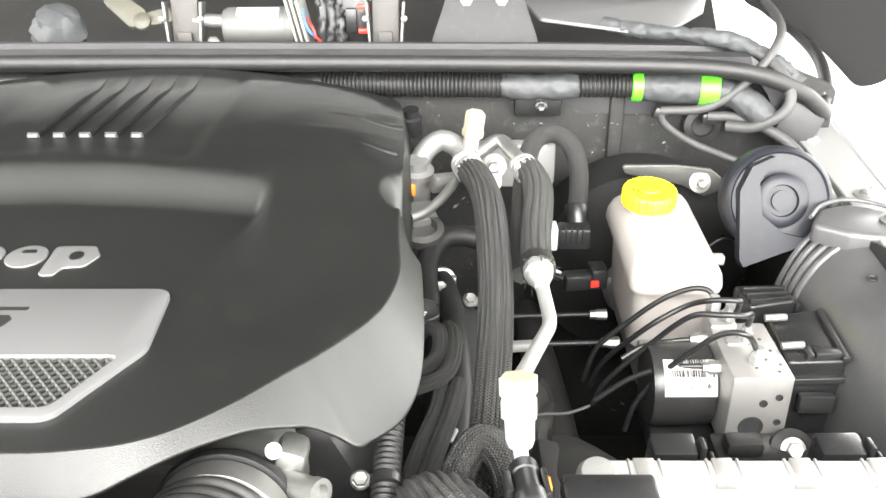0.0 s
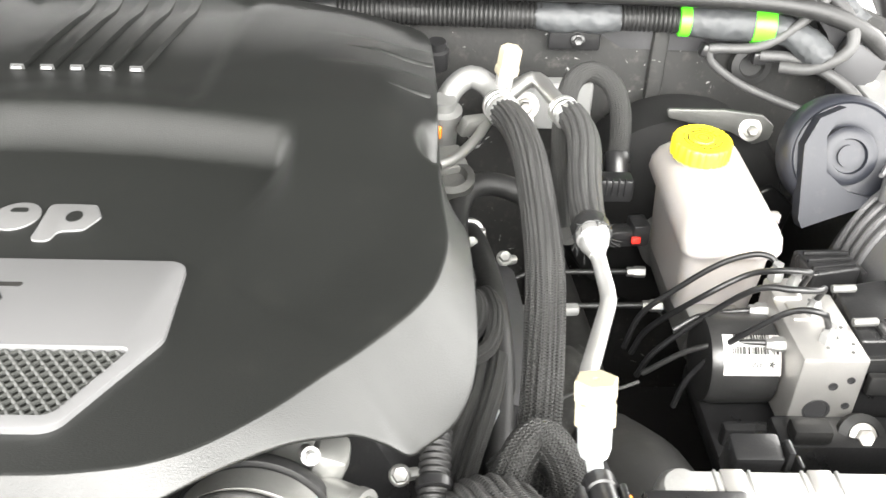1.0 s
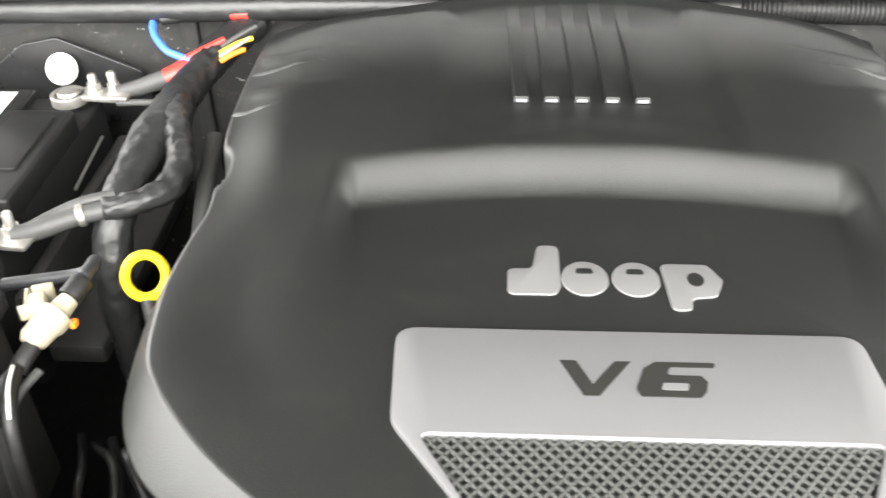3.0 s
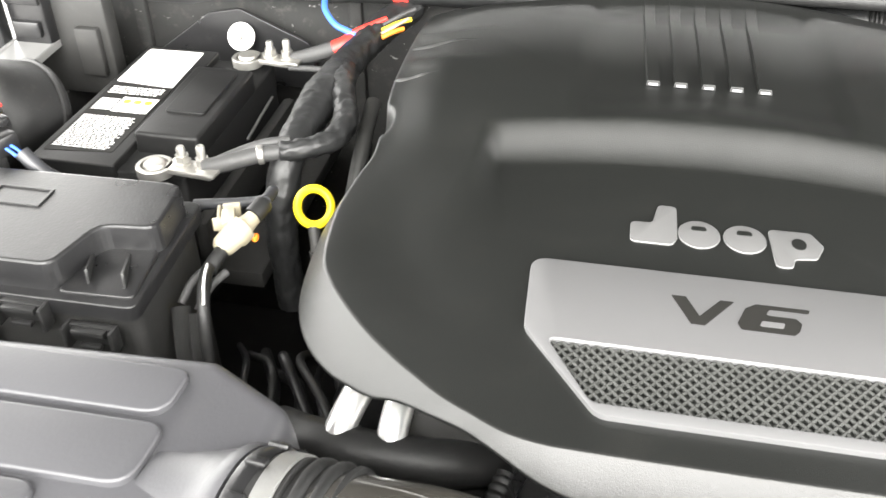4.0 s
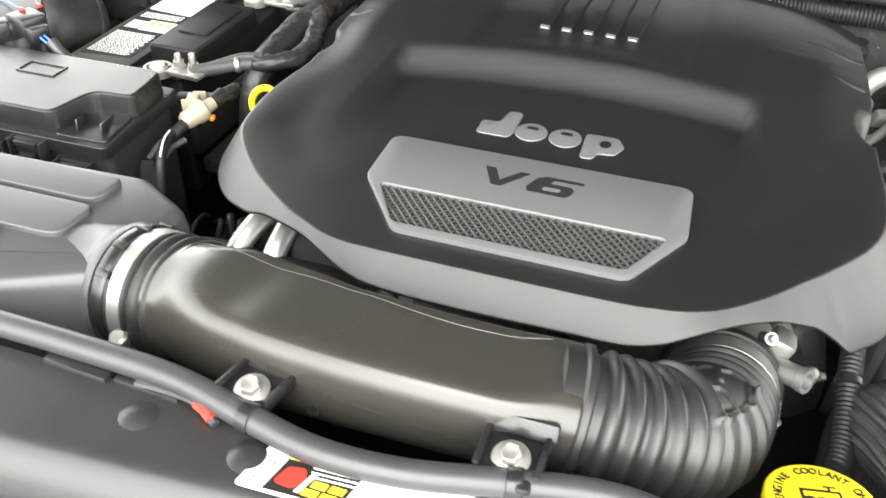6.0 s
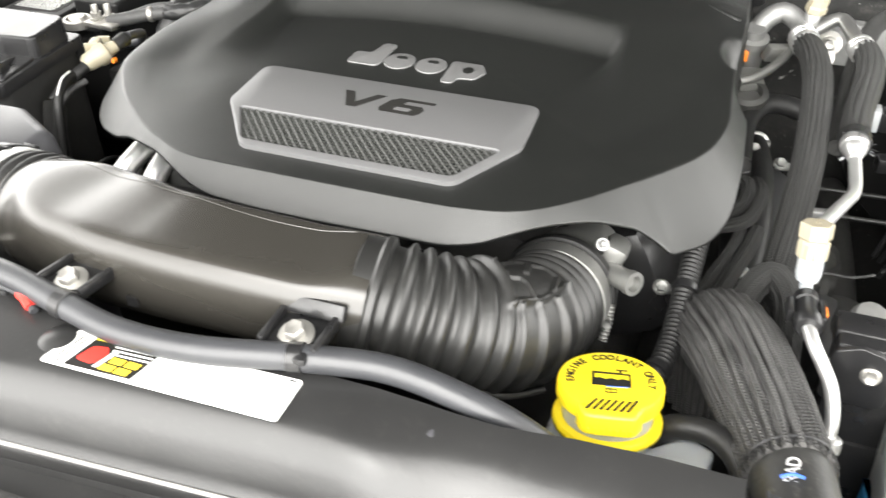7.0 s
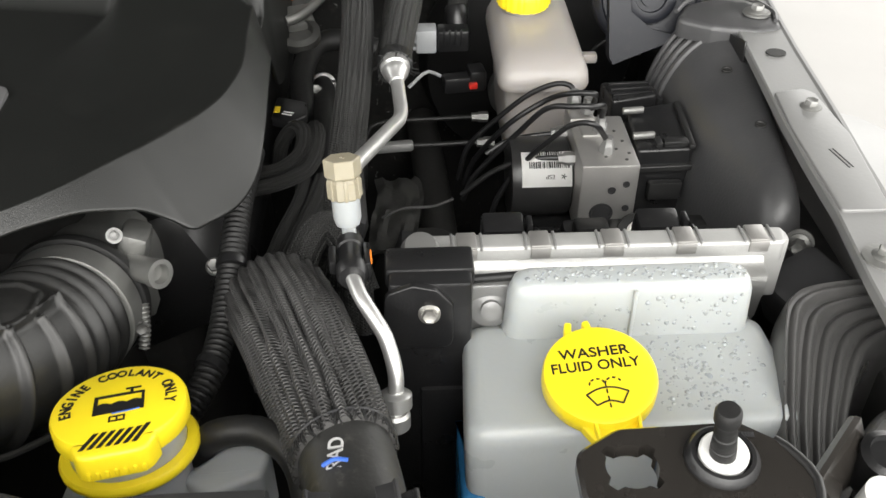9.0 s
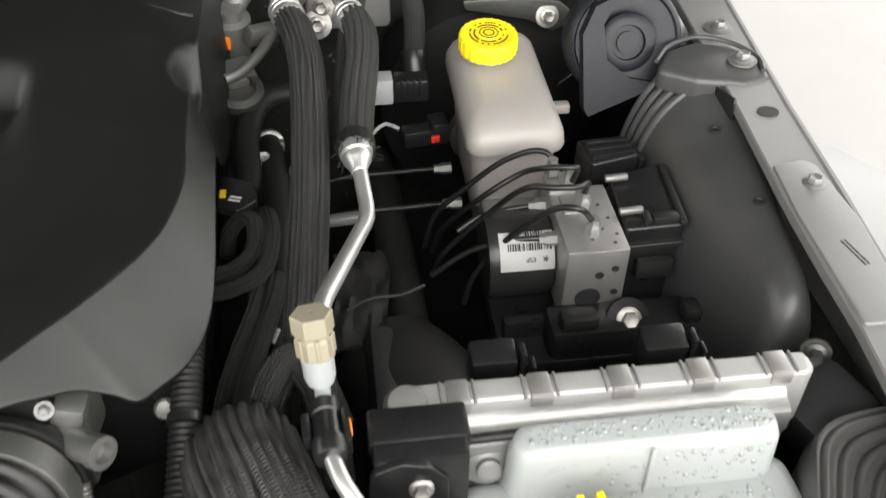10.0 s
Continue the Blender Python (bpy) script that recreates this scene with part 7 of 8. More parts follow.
def abs_unit():
    c = thing("abs_unit", (0.35, 0.68, 0.88), "brake control unit with machined aluminium block and pump", "brake control unit")
    bm = B()
    box(bm, (0.3475, 0.668, 0.950), (0.050, 0.084, 0.074), 0.0025)
    blk = part("valve_block", bm, "alu_bright", c, "machined aluminium block with drilled faces")
    for x, z, r in ((0.343, 0.938, 0.0105), (0.362, 0.968, 0.003), (0.350, 0.962, 0.0035), (0.364, 0.943, 0.003)):
        bm = B()
        lathe(bm, [(r, 0.0), (r, 0.0012), (r * 0.8, 0.0012), (r * 0.75, 0.0004), (0, 0.0004)], (x, 0.6262, z), (0, -1, 0), 22)
        part("plug_hole", bm, "metal_dark", blk)
    bm = B()
    for x, y in ((0.352, 0.70), (0.360, 0.682), (0.364, 0.665), (0.356, 0.652), (0.366, 0.645), (0.345, 0.640), (0.362, 0.635), (0.353, 0.663)):
        lathe(bm, [(0.0015, 0), (0.0015, 0.0005), (0.0008, 0.0005), (0, 0.0003)], (x, y, 0.987), (0, 0, 1), 12)
    part("stamping", bm, "cast_dark", blk)
    bm = B()
    lathe(bm, [(0.030, 0), (0.036, 0.004), (0.037, 0.05), (0.035, 0.056), (0.0, 0.058)], (0.324, 0.684, 0.940), (-1, 0, 0), 44)
    pump = part("pump_motor", bm, "gloss", c, "black cylindrical pump motor")
    # barcode label wrapped on the pump
    bm = B()
    rows = []
    for k in range(9):
        a = radians(52 + 50 * k / 8)
        rows.append([(0.276, 0.684 + 0.0374 * math.cos(a + math.pi / 2 - radians(30)), 0.940 + 0.0374 * math.sin(a + math.pi / 2 - radians(30))), (0.3205, 0.684 + 0.0374 * math.cos(a + math.pi / 2 - radians(30)), 0.940 + 0.0374 * math.sin(a + math.pi / 2 - radians(30)))])
    vs = [[bm.verts.new(p) for p in r] for r in rows]
    for a, b2 in zip(vs, vs[1:]):
        bm.faces.new((a[0], a[1], b2[1], b2[0]))
    bmesh.ops.solidify(bm, geom=bm.faces[:], thickness=0.0004)
    lab = part("label", bm, "paper", pump, "white barcode label")

    def on_pump(x, deg, lift=0.0379):
        a = radians(deg)
        n = Vector((0, math.cos(a), math.sin(a)))
        return Matrix.Translation((x, 0.684 + lift * n.y, 0.940 + lift * n.z)) @ Matrix(((1, 0, 0, 0), (0, math.sin(a), math.cos(a), 0), (0, -math.cos(a), math.sin(a), 0), (0, 0, 0, 1)))
    bm = B()
    rng = random.Random(9)
    for deg, x0, x1 in ((132, 0.283, 0.318), (116, 0.285, 0.312)):
        x = x0
        while x < x1:
            w = rng.choice((0.0004, 0.0008, 0.0012))
            t = B()
            box(t, (0, 0, 0), (w, 0.006, 0.0004))
            merge(bm, t, on_pump(x, deg))
            x += w + rng.choice((0.0006, 0.001))
    part("barcode", bm, "dark_print", lab)
    letters("ESP", 0.0055, on_pump(0.301, 148) @ pose(0, 0, 0.0002, 0, 0, 180), "dark_print", lab, "lettering", 0, 0.0002)
    bm = B()
    for k in range(5):
        a = 2 * math.pi * k / 5
        t = B()
        box(t, (0.0014 * math.cos(a), 0.0014 * math.sin(a), 0), (0.0022, 0.0009, 0.0004), 0, (0, 0, math.degrees(a)))
        merge(bm, t, on_pump(0.313, 148))
    part("mark", bm, "dark_print", lab)
    # electronics housing
    bm = B()
    slab(bm, [(0.3745, 0.650), (0.424, 0.652), (0.430, 0.735), (0.380, 0.722)], 0.90, 0.986, 0.005, 0.003)
    ecu = part("electronics_box", bm, "plastic", c, "black electronics housing")
    bm = B()
    slab(bm, [(0.371, 0.741), (0.417, 0.752), (0.410, 0.783), (0.366, 0.780)], 0.93, 0.984, 0.004, 0.003)
    for k in range(3):
        box(bm, (0.392, 0.752 + 0.010 * k, 0.9855), (0.040, 0.0035, 0.004), 0.001, (0, 0, 9 - 3 * k))
    box(bm, (0.417, 0.765, 0.972), (0.006, 0.030, 0.016), 0.002, (0, 0, 12))
    part("plug_lever", bm, "plastic", ecu)
    bm = B()
    slab(bm, [(0.376, 0.646), (0.427, 0.648), (0.433, 0.738), (0.379, 0.725)], 0.966, 0.971, 0.005, 0.001)
    box(bm, (0.4255, 0.690, 0.9875), (0.006, 0.078, 0.005), 0.0015, (0, 0, -4))
    box(bm, (0.410, 0.660, 0.9880), (0.022, 0.010, 0.006), 0.002)
    box(bm, (0.395, 0.662, 0.9875), (0.006, 0.014, 0.004), 0.001)
    box(bm, (0.402, 0.645, 0.948), (0.030, 0.008, 0.018), 0.002)
    part("edge_rail", bm, "gloss", ecu)
    for y in (0.668, 0.712):
        bm = B()
        lathe(bm, [(0.0034, 0), (0.0034, 0.018), (0.0026, 0.019), (0, 0.019)], (0.374, y, 0.990), (1, 0, 0.05), 16)
        part("screw", bm, "cast", ecu)
    # nuts and pipes
    nuts = [(0.330, 0.722, 0.992), (0.340, 0.708, 0.992), (0.347, 0.680, 0.988), (0.347, 0.648, 0.987)]
    for p in nuts:
        bm = B()
        lathe(bm, [(0.0066, 0), (0.0066, 0.007), (0.0054, 0.009), (0.0045, 0.010), (0.0045, 0.015)], p, (0, 0, 1), 6)
        part("pipe_nut", bm, "alu_dull", c)
    bm = B()
    box(bm, (0.335, 0.714, 0.975), (0.024, 0.028, 0.03), 0.003)
    box(bm, (0.339, 0.685, 0.984), (0.018, 0.024, 0.010), 0.002)
    part("block_step", bm, "alu_bright", c)
    runs = [
        [(0.330, 0.722, 1.000), (0.330, 0.726, 1.004), (0.325, 0.731, 1.008), (0.312, 0.736, 1.006), (0.290, 0.742, 0.992), (0.264, 0.747, 0.966), (0.236, 0.754, 0.930), (0.226, 0.756, 0.89)],
        [(0.342, 0.7, 1.0), (0.343, 0.694, 1.016), (0.338, 0.688, 1.022), (0.319, 0.694, 1.019), (0.301, 0.709, 1.004), (0.269, 0.713, 0.978), (0.242, 0.745, 0.921), (0.232, 0.752, 0.887)],
        [(0.347, 0.682, 0.998), (0.346, 0.672, 1.018), (0.334, 0.658, 1.026), (0.316, 0.659, 1.026), (0.296, 0.672, 1.017), (0.276, 0.692, 0.982), (0.239, 0.705, 0.929), (0.228, 0.71, 0.897)],
        [(0.347, 0.65, 0.997), (0.331, 0.637, 1.021), (0.314, 0.647, 1.015), (0.296, 0.657, 0.992), (0.276, 0.667, 0.962), (0.258, 0.672, 0.927), (0.251, 0.672, 0.897)]]
    for pts in runs:
        bm = B()
        tube(bm, pts, 0.0025, 12, 0.003)
        part("brake_pipe", bm, "lead", c)
    for y, pts in ((0.662, [(0.320, 0.662, 0.972), (0.300, 0.664, 0.972), (0.276, 0.669, 0.966), (0.252, 0.677, 0.950), (0.225, 0.686, 0.920)]), (0.706, [(0.318, 0.706, 0.972), (0.295, 0.706, 0.970), (0.268, 0.704, 0.966), (0.248, 0.70, 0.955)])):
        bm = B()
        lathe(bm, [(0.0062, 0), (0.0062, 0.010), (0.0045, 0.012), (0.0045, 0.016)], (0.324, y, 0.972), (-1, 0, 0), 6)
        part("pipe_nut", bm, "alu_dull", c)
        bm = B()
        tube(bm, pts, 0.0024, 12, 0.003)
        part("brake_pipe", bm, "gloss", c)
    # rubber-mounted cradle
    bm = B()
    box(bm, (0.36, 0.625, 0.905), (0.17, 0.012, 0.035), 0.004)
    box(bm, (0.378, 0.610, 0.916), (0.140, 0.036, 0.034), 0.006)
    box(bm, (0.35, 0.655, 0.895), (0.16, 0.13, 0.02), 0.004)
    part("cradle", bm, "plastic", c)
    for x in (0.330, 0.428):
        bm = B()
        box(bm, (x, 0.602, 0.9395), (0.030, 0.018, 0.014), 0.004)
        part("cradle_foot", bm, "rubber", c)
    bm = B()
    lathe(bm, [(0.017, 0), (0.018, 0.003), (0.018, 0.009), (0.012, 0.012), (0.010, 0.009)], (0.372, 0.612, 0.925), (0, -0.8, 0.6), 30)
    part("grommet", bm, "rubber", c)
    bm = B()
    hexbolt(bm, (0.372, 0.604, 0.932), (0, -0.8, 0.6), 0.007, 0.007)
    part("bolt", bm, "zinc", c)
    c.location = Vector(c.location) + Vector((0.004, 0.018, 0.003))
    return c


abs_unit()

# snail horn
c = thing("horn", (0.425, 0.88, 0.95), "black snail-shaped car horn with a stepped centre", "horn")
bm = B()
lathe(bm, [(0.052, -0.030), (0.054, -0.026), (0.054, -0.006), (0.051, 0.0), (0.048, 0.002), (0.046, 0.0), (0.032, 0.002), (0.026, 0.0), (0.026, 0.007), (0.022, 0.010), (0.016, 0.010), (0.015, 0.006), (0.010, 0.006), (0.010, 0.009), (0, 0.009)], (0.425, 0.862, 1.047), (-0.05, -0.93, 0.36), 56)
part("drum", bm, "horn", c)
bm = B()
t = B()
slab(t, [(-0.045, 0.012), (-0.042, -0.056), (-0.038, -0.064), (0.020, -0.042), (0.026, -0.036), (0.0, -0.030), (-0.022, -0.012), (-0.026, 0.02), (-0.012, 0.046), (-0.034, 0.036)], -0.006, 0.010)
merge(bm, t, Matrix.Translation((0.427, 0.860, 1.046)) @ Matrix(((1, 0, 0, 0), (0, 0.30, -0.95, 0), (0, 0.95, 0.30, 0), (0, 0, 0, 1))))
part("trumpet", bm, "horn", c)
bm = B()
box(bm, (0.478, 0.90, 1.02), (0.05, 0.008, 0.05), 0.003, (0, -35, 0))
part("bracket", bm, "fender", c)


# ---- air housings along the wing ----
h = thing("air_housing", (0.46, 0.70, 0.85), "black moulded plastic air housing bolted to the wing", "housing")
bm = B()
rows = []
for i in range(34):
    f = i / 33
    y = 0.535 + 0.325 * f
    left = 0.416 + 0.020 * smooth(0.5, 0.0, f) + 0.010 * f
    right = 0.474 + 0.042 * smooth(-0.1, 1.0, f)
    # blunt rounded nose, steep rounded tail
    e = (1 - max(0.0, (0.16 - f) / 0.16) ** 2.6) ** 0.5 if f < 0.16 else 1.0
    e *= math.sqrt(max(0.0, 1 - max(0.0, (f - 0.90) / 0.10) ** 3))
    top = 0.940 + 0.083 * (0.25 + 0.75 * e) + 0.014 * smooth(0.62, 0.88, f)
    rad = 0.010
    row = [(left, y, 0.80)]
    for k in range(15):
        a = math.pi / 2 * k / 14
        row.append((right - rad - (right - rad - left) * math.cos(a) ** 0.85, y, 0.900 + (top - 0.900) * math.sin(a) ** 0.75))
    for k in range(1, 7):
        a = math.pi / 2 * k / 6
        row.append((right - rad + rad * math.sin(a), y, top - rad + rad * math.cos(a)))
    row.append((right + 0.002, y, 0.80))
    rows.append(row)
loft(bm, rows)
part("shell", bm, "housing", h, sharp=60)
for k in range(4):
    pts = []
    for i in range(12):
        a = math.pi / 2 * (0.12 + 0.80 * i / 11)
        pts.append((0.502 - 0.078 * math.cos(a) ** 0.85, 0.846 - 0.013 * k - 0.012 * math.cos(a), 0.900 + (0.138 - 0.0010 * k) * math.sin(a) ** 0.75))
    bm = B()
    tube(bm, pts, 0.0036, 8, 0.006)
    part("rib", bm, "housing", h)
# ear with a raised edge that carries the bolt
bm = B()
slab(bm, rounded([Vector(p) for p in ((0.440, 0.815), (0.458, 0.848), (0.490, 0.860), (0.522, 0.850), (0.540, 0.822), (0.536, 0.790), (0.512, 0.784), (0.470, 0.795))], 0.010, 4), 1.026, 1.045, 0, 0.006)
ear = part("ear", bm, "housing", h)
bm = B()
tube(bm, [(0.443, 0.826, 1.046), (0.462, 0.850, 1.047), (0.492, 0.862, 1.048), (0.520, 0.848, 1.048), (0.535, 0.822, 1.047), (0.532, 0.800, 1.046)], 0.0022, 8)
part("raised_edge", bm, "housing", ear)
bm = B()
lathe(bm, [(0.013, 0), (0.013, 0.002), (0.008, 0.003)], (0.519, 0.818, 1.046), (0, 0, 1), 24)
hexbolt(bm, (0.519, 0.818, 1.048), (0, 0, 1), 0.0064, 0.007)
part("bolt", bm, "cast", h)
bm = B()
box(bm, (0.489, 0.782, 1.030), (0.0025, 0.050, 0.020), 0.001, (-12, 0, 6))
part("gusset", bm, "plastic", h)
for x, y in ((0.474, 0.748), (0.473, 0.650)):
    bm = B()
    lathe(bm, [(0.0048, 0), (0.0048, 0.0016), (0.0036, 0.0016), (0.003, 0.0005), (0, 0.0005)], (x, y, 1.0226), (-0.10, 0, 1), 20)
    part("hole", bm, "deep", h)

c = thing("front_air_scoop", (0.46, 0.38, 0.9), "grey-black plastic scoop with nested ribs beside the washer bottle", "scoop")
outer, _ = spline([(0.640, 0.460, 0), (0.520, 0.457, 0), (0.450, 0.452, 0), (0.424, 0.440, 0), (0.411, 0.415, 0), (0.402, 0.385, 0), (0.393, 0.350, 0), (0.383, 0.29, 0)], 70)
inner, _ = spline([(0.640, 0.428, 0), (0.550, 0.427, 0), (0.500, 0.424, 0), (0.474, 0.413, 0), (0.460, 0.397, 0), (0.448, 0.376, 0), (0.436, 0.350, 0), (0.415, 0.29, 0)], 70)


def scoop_row(f, z, fall):
    row = []
    for p, q in zip(outer, inner):
        r = p.lerp(q, f)
        row.append((r.x, r.y, z - fall * smooth(0.43, 0.30, r.y)))
    return row


bm = B()
rows = [scoop_row(-0.08, 0.84, 0.0), scoop_row(-0.05, 1.000, 0.02), scoop_row(0.0, 1.0175, 0.03), scoop_row(0.03, 1.0210, 0.03)]
for k in range(1, 72):
    f = 0.03 + 0.95 * k / 71
    wave = max(math.cos(min(1.0, abs(f - s0) / 0.075) * math.pi / 2) ** 1.1 for s0 in (0.16, 0.36, 0.56, 0.76, 0.93))
    rows.append(scoop_row(f, 1.0190 - 0.020 * f + 0.0042 * wave, 0.03))
rows += [scoop_row(1.02, 0.985, 0.04), scoop_row(1.06, 0.88, 0.0)]
vs = [[bm.verts.new(p) for p in r] for r in rows]
for a, b2 in zip(vs, vs[1:]):
    for k in range(69):
        bm.faces.new((a[k], a[k + 1], b2[k + 1], b2[k]))
part("shell", bm, "scoop", c, sharp=60)
bm = B()
slab(bm, [(0.46, 0.405), (0.60, 0.405), (0.60, 0.30), (0.44, 0.30)], 0.86, 0.885, 0.01, 0.003)
part("mouth_floor", bm, "deep", c)


# ---- engine computer and washer bottle ----
def engine_computer():
    c = thing("engine_computer", (0.30, 0.47, 0.85), "finned aluminium engine computer standing on edge", "engine computer")
    bm = B()
    prof = [(0.482, 0.85), (0.482, 1.036), (0.466, 1.036), (0.4645, 1.033), (0.4605, 1.0295), (0.4560, 1.0285), (0.4525, 1.0265), (0.4512, 1.022), (0.4512, 1.012), (0.4530, 1.008), (0.4555, 0.99), (0.458, 0.985), (0.458, 0.85)]
    loft(bm, [[(x, y, z) for y, z in prof] for x in (0.200, 0.30, 0.412)])
    part("case", bm, "alu", c, sharp=30)
    bm = B()
    slab(bm, [(0.180, 0.467), (0.425, 0.465), (0.428, 0.482), (0.182, 0.483)], 1.030, 1.046, 0.005, 0.0025)
    box(bm, (0.418, 0.474, 1.02), (0.022, 0.012, 0.05), 0.003)
    part("top_flange", bm, "alu_weld", c)
    for k in range(5):
        x = 0.216 + k * 0.0478
        bm = B()
        box(bm, (x, 0.4740, 1.0462), (0.0130, 0.0170, 0.0028), 0.0010)
        box(bm, (x, 0.4652, 1.0425), (0.0130, 0.0020, 0.0090), 0.0008)
        part("clip", bm, "alu_bright", c)
        for s in (-1, 1):
            bm = B()
            box(bm, (x + 0.0095 * s, 0.4740, 1.0456), (0.0020, 0.0165, 0.0036), 0.0008)
            part("crimp", bm, "alu_dull", c)
    bm = B()
    lathe(bm, [(0.013, 0), (0.013, 0.020), (0.010, 0.026), (0, 0.027)], (0.186, 0.474, 1.026), (0, -0.3, 1), 22)
    part("corner_boss", bm, "alu", c)
    for x in (0.245, 0.355):
        bm = B()
        box(bm, (x, 0.520, 1.015), (0.030, 0.020, 0.030), 0.003, (10, 0, 0))
        box(bm, (x + 0.018, 0.515, 1.015), (0.004, 0.012, 0.034), 0.001)
        box(bm, (x + 0.024, 0.510, 1.010), (0.003, 0.010, 0.030), 0.001)
        part("plug", bm, "plastic", c)
    bm = B()
    tube(bm, [(0.215, 0.448, 1.036), (0.260, 0.446, 1.040), (0.300, 0.446, 1.038), (0.325, 0.446, 1.030)], 0.003, 10)
    part("seal", bm, "rubber", c)
    # bracket with its bolt
    bm = B()
    box(bm, (0.191, 0.443, 0.95), (0.052, 0.030, 0.20), 0.003)
    box(bm, (0.191, 0.452, 1.044), (0.056, 0.024, 0.016), 0.003)
    box(bm, (0.200, 0.430, 0.90), (0.034, 0.010, 0.12), 0.003)
    br = part("bracket", bm, "plastic", c)
    bm = B()
    slab(bm, [(0.160, 0.0), (0.205, 0.0), (0.205, 0.035), (0.195, 0.048), (0.180, 0.052), (0.163, 0.045)], 0, 0.004, 0.008, 0.001, Matrix.Translation((0, 0.428, 1.000)) @ pose(0, 0, 0, 90))
    part("tab", bm, "plastic", br)
    bm = B()
    hexbolt(bm, (0.190, 0.424, 1.030), (0, -0.96, 0.28), 0.0050, 0.006, 1.4)
    part("bolt", bm, "zinc", br)
    bm = B()
    slab(bm, [(0.217, 0.97), (0.250, 0.97), (0.250, 1.030), (0.217, 1.030)], 0, 0.004, 0.004, 0.001, Matrix.Translation((0, 0.452, 0)) @ pose(0, 0, 0, 90))
    part("side_plate", bm, "fender", c)
    bm = B()
    lathe(bm, [(0.0135, 0), (0.0135, 0.001), (0.007, 0.003), (0.007, 0.007), (0.004, 0.008), (0, 0.0075)], (0.2305, 0.4475, 1.012), (0, -0.95, 0.3), 28)
    part("rivet", bm, "fender", c)
    # bolt on the wing side
    bm = B()
    lathe(bm, [(0.010, 0), (0.010, 0.002), (0.007, 0.002)], (0.460, 0.512, 1.008), (-0.5, -0.8, 0.2), 24)
    hexbolt(bm, (0.459, 0.510, 1.008), (-0.5, -0.8, 0.2), 0.0050, 0.012)
    part("wing_bolt", bm, "cast_dark", c)
    bm = B()
    box(bm, (0.458, 0.475, 0.985), (0.050, 0.05, 0.05), 0.008, (0, -20, 20))
    part("wing_bracket", bm, "metal_dark", c)
    return c


engine_computer()


def washer_bottle():
    c = thing("washer_bottle", (0.31, 0.38, 0.80), "translucent washer fluid bottle with droplets inside and yellow lid", "washer bottle")

    def ring_at(pts, z, r):
        o = rounded([Vector(p) for p in pts], r, 5)
        if area2(o) < 0:
            o.reverse()
        return [(p.x, p.y, z) for p in o]
    bm = B()
    rings = []
    for d, z in ((0.006, 0.80), (0.004, 0.90), (0.0, 0.988), (0.001, 0.996), (0.004, 1.001), (0.010, 1.003)):
        rings.append(ring_at([(0.207 + d, 0.348 + d), (0.405 - d, 0.352 + d), (0.414 - d, 0.375), (0.410 - d, 0.445 - d), (0.212 + d, 0.445 - d)], z, 0.011))
    loft(bm, rings)
    part("tank", bm, "bottle", c, sharp=50)
    bm = B()
    rings = []
    for d, z in ((-0.006, 0.99), (0.0, 1.004), (0.001, 1.020), (0.002, 1.034), (0.005, 1.042), (0.010, 1.0445), (0.016, 1.045)):
        rings.append(ring_at([(0.238 + d, 0.426 + d * 0.4), (0.397 - d, 0.426 + d * 0.4), (0.397 - d, 0.4505 - d * 0.3), (0.238 + d, 0.4505 - d * 0.3)], z, 0.012))
    loft(bm, rings)
    part("shoulder", bm, "bottle", c, sharp=50)
    bm = B()
    box(bm, (0.318, 0.4255, 1.020), (0.0025, 0.003, 0.044), 0.001)
    part("mould_seam", bm, "bottle", c)
    bm = B()
    slab(bm, [(0.2062, 0.3475), (0.222, 0.3468), (0.222, 0.36), (0.2062, 0.43)], 0.80, 0.945, 0.006, 0.004)
    part("fluid", bm, "fluid", c, "blue fluid showing through the wall")
    # condensation
    rng = random.Random(11)
    bm = B()
    for k in range(620):
        if rng.random() < 0.30:
            x, y, z = rng.uniform(0.25, 0.39), rng.uniform(0.432, 0.446), 1.0448
            d = Vector((0, 0, 1))
        else:
            x, y, z = rng.gauss(0.345, 0.030), rng.uniform(0.362, 0.440), 1.003
            d = Vector((0, 0, 1))
            if y > 0.424:
                y, z, d = 0.4262, rng.uniform(1.004, 1.036), Vector((0, -1, 0.15))
            if not 0.262 < x < 0.396 or math.hypot(x - 0.286, y - 0.369) < 0.037:
                continue
        r = rng.choice((0.0004, 0.0006, 0.0008, 0.0010, 0.0013, 0.0018))
        lathe(bm, [(r, 0), (r * 0.85, r * 0.25), (r * 0.45, r * 0.42), (0, r * 0.46)], (x, y, z), d, 8)
    tagged(part("condensation", bm, "drop", c, "clear condensation drops"), kind="stuff")
    n = Vector((-0.04, -0.20, 0.98)).normalized()
    ctr = Vector((0.2868, 0.3715, 1.0180))
    bm = B()
    lathe(bm, [(0.024, -0.026), (0.026, 0.0)], ctr, n, 40)
    part("filler_neck", bm, "bottle", c)
    x_ax = Vector((1, 0.06, 0)).normalized()
    y_ax = n.cross(x_ax).normalized()
    x_ax = y_ax.cross(n)
    m = Matrix((( x_ax.x, y_ax.x, n.x, ctr.x), (x_ax.y, y_ax.y, n.y, ctr.y), (x_ax.z, y_ax.z, n.z, ctr.z), (0, 0, 0, 1)))
    bm = B()
    lathe(bm, [(0.0320, -0.002), (0.0334, 0.0), (0.0334, 0.008), (0.0324, 0.0112), (0.0300, 0.0122), (0, 0.0122)], ctr, n, 72)
    t = B()
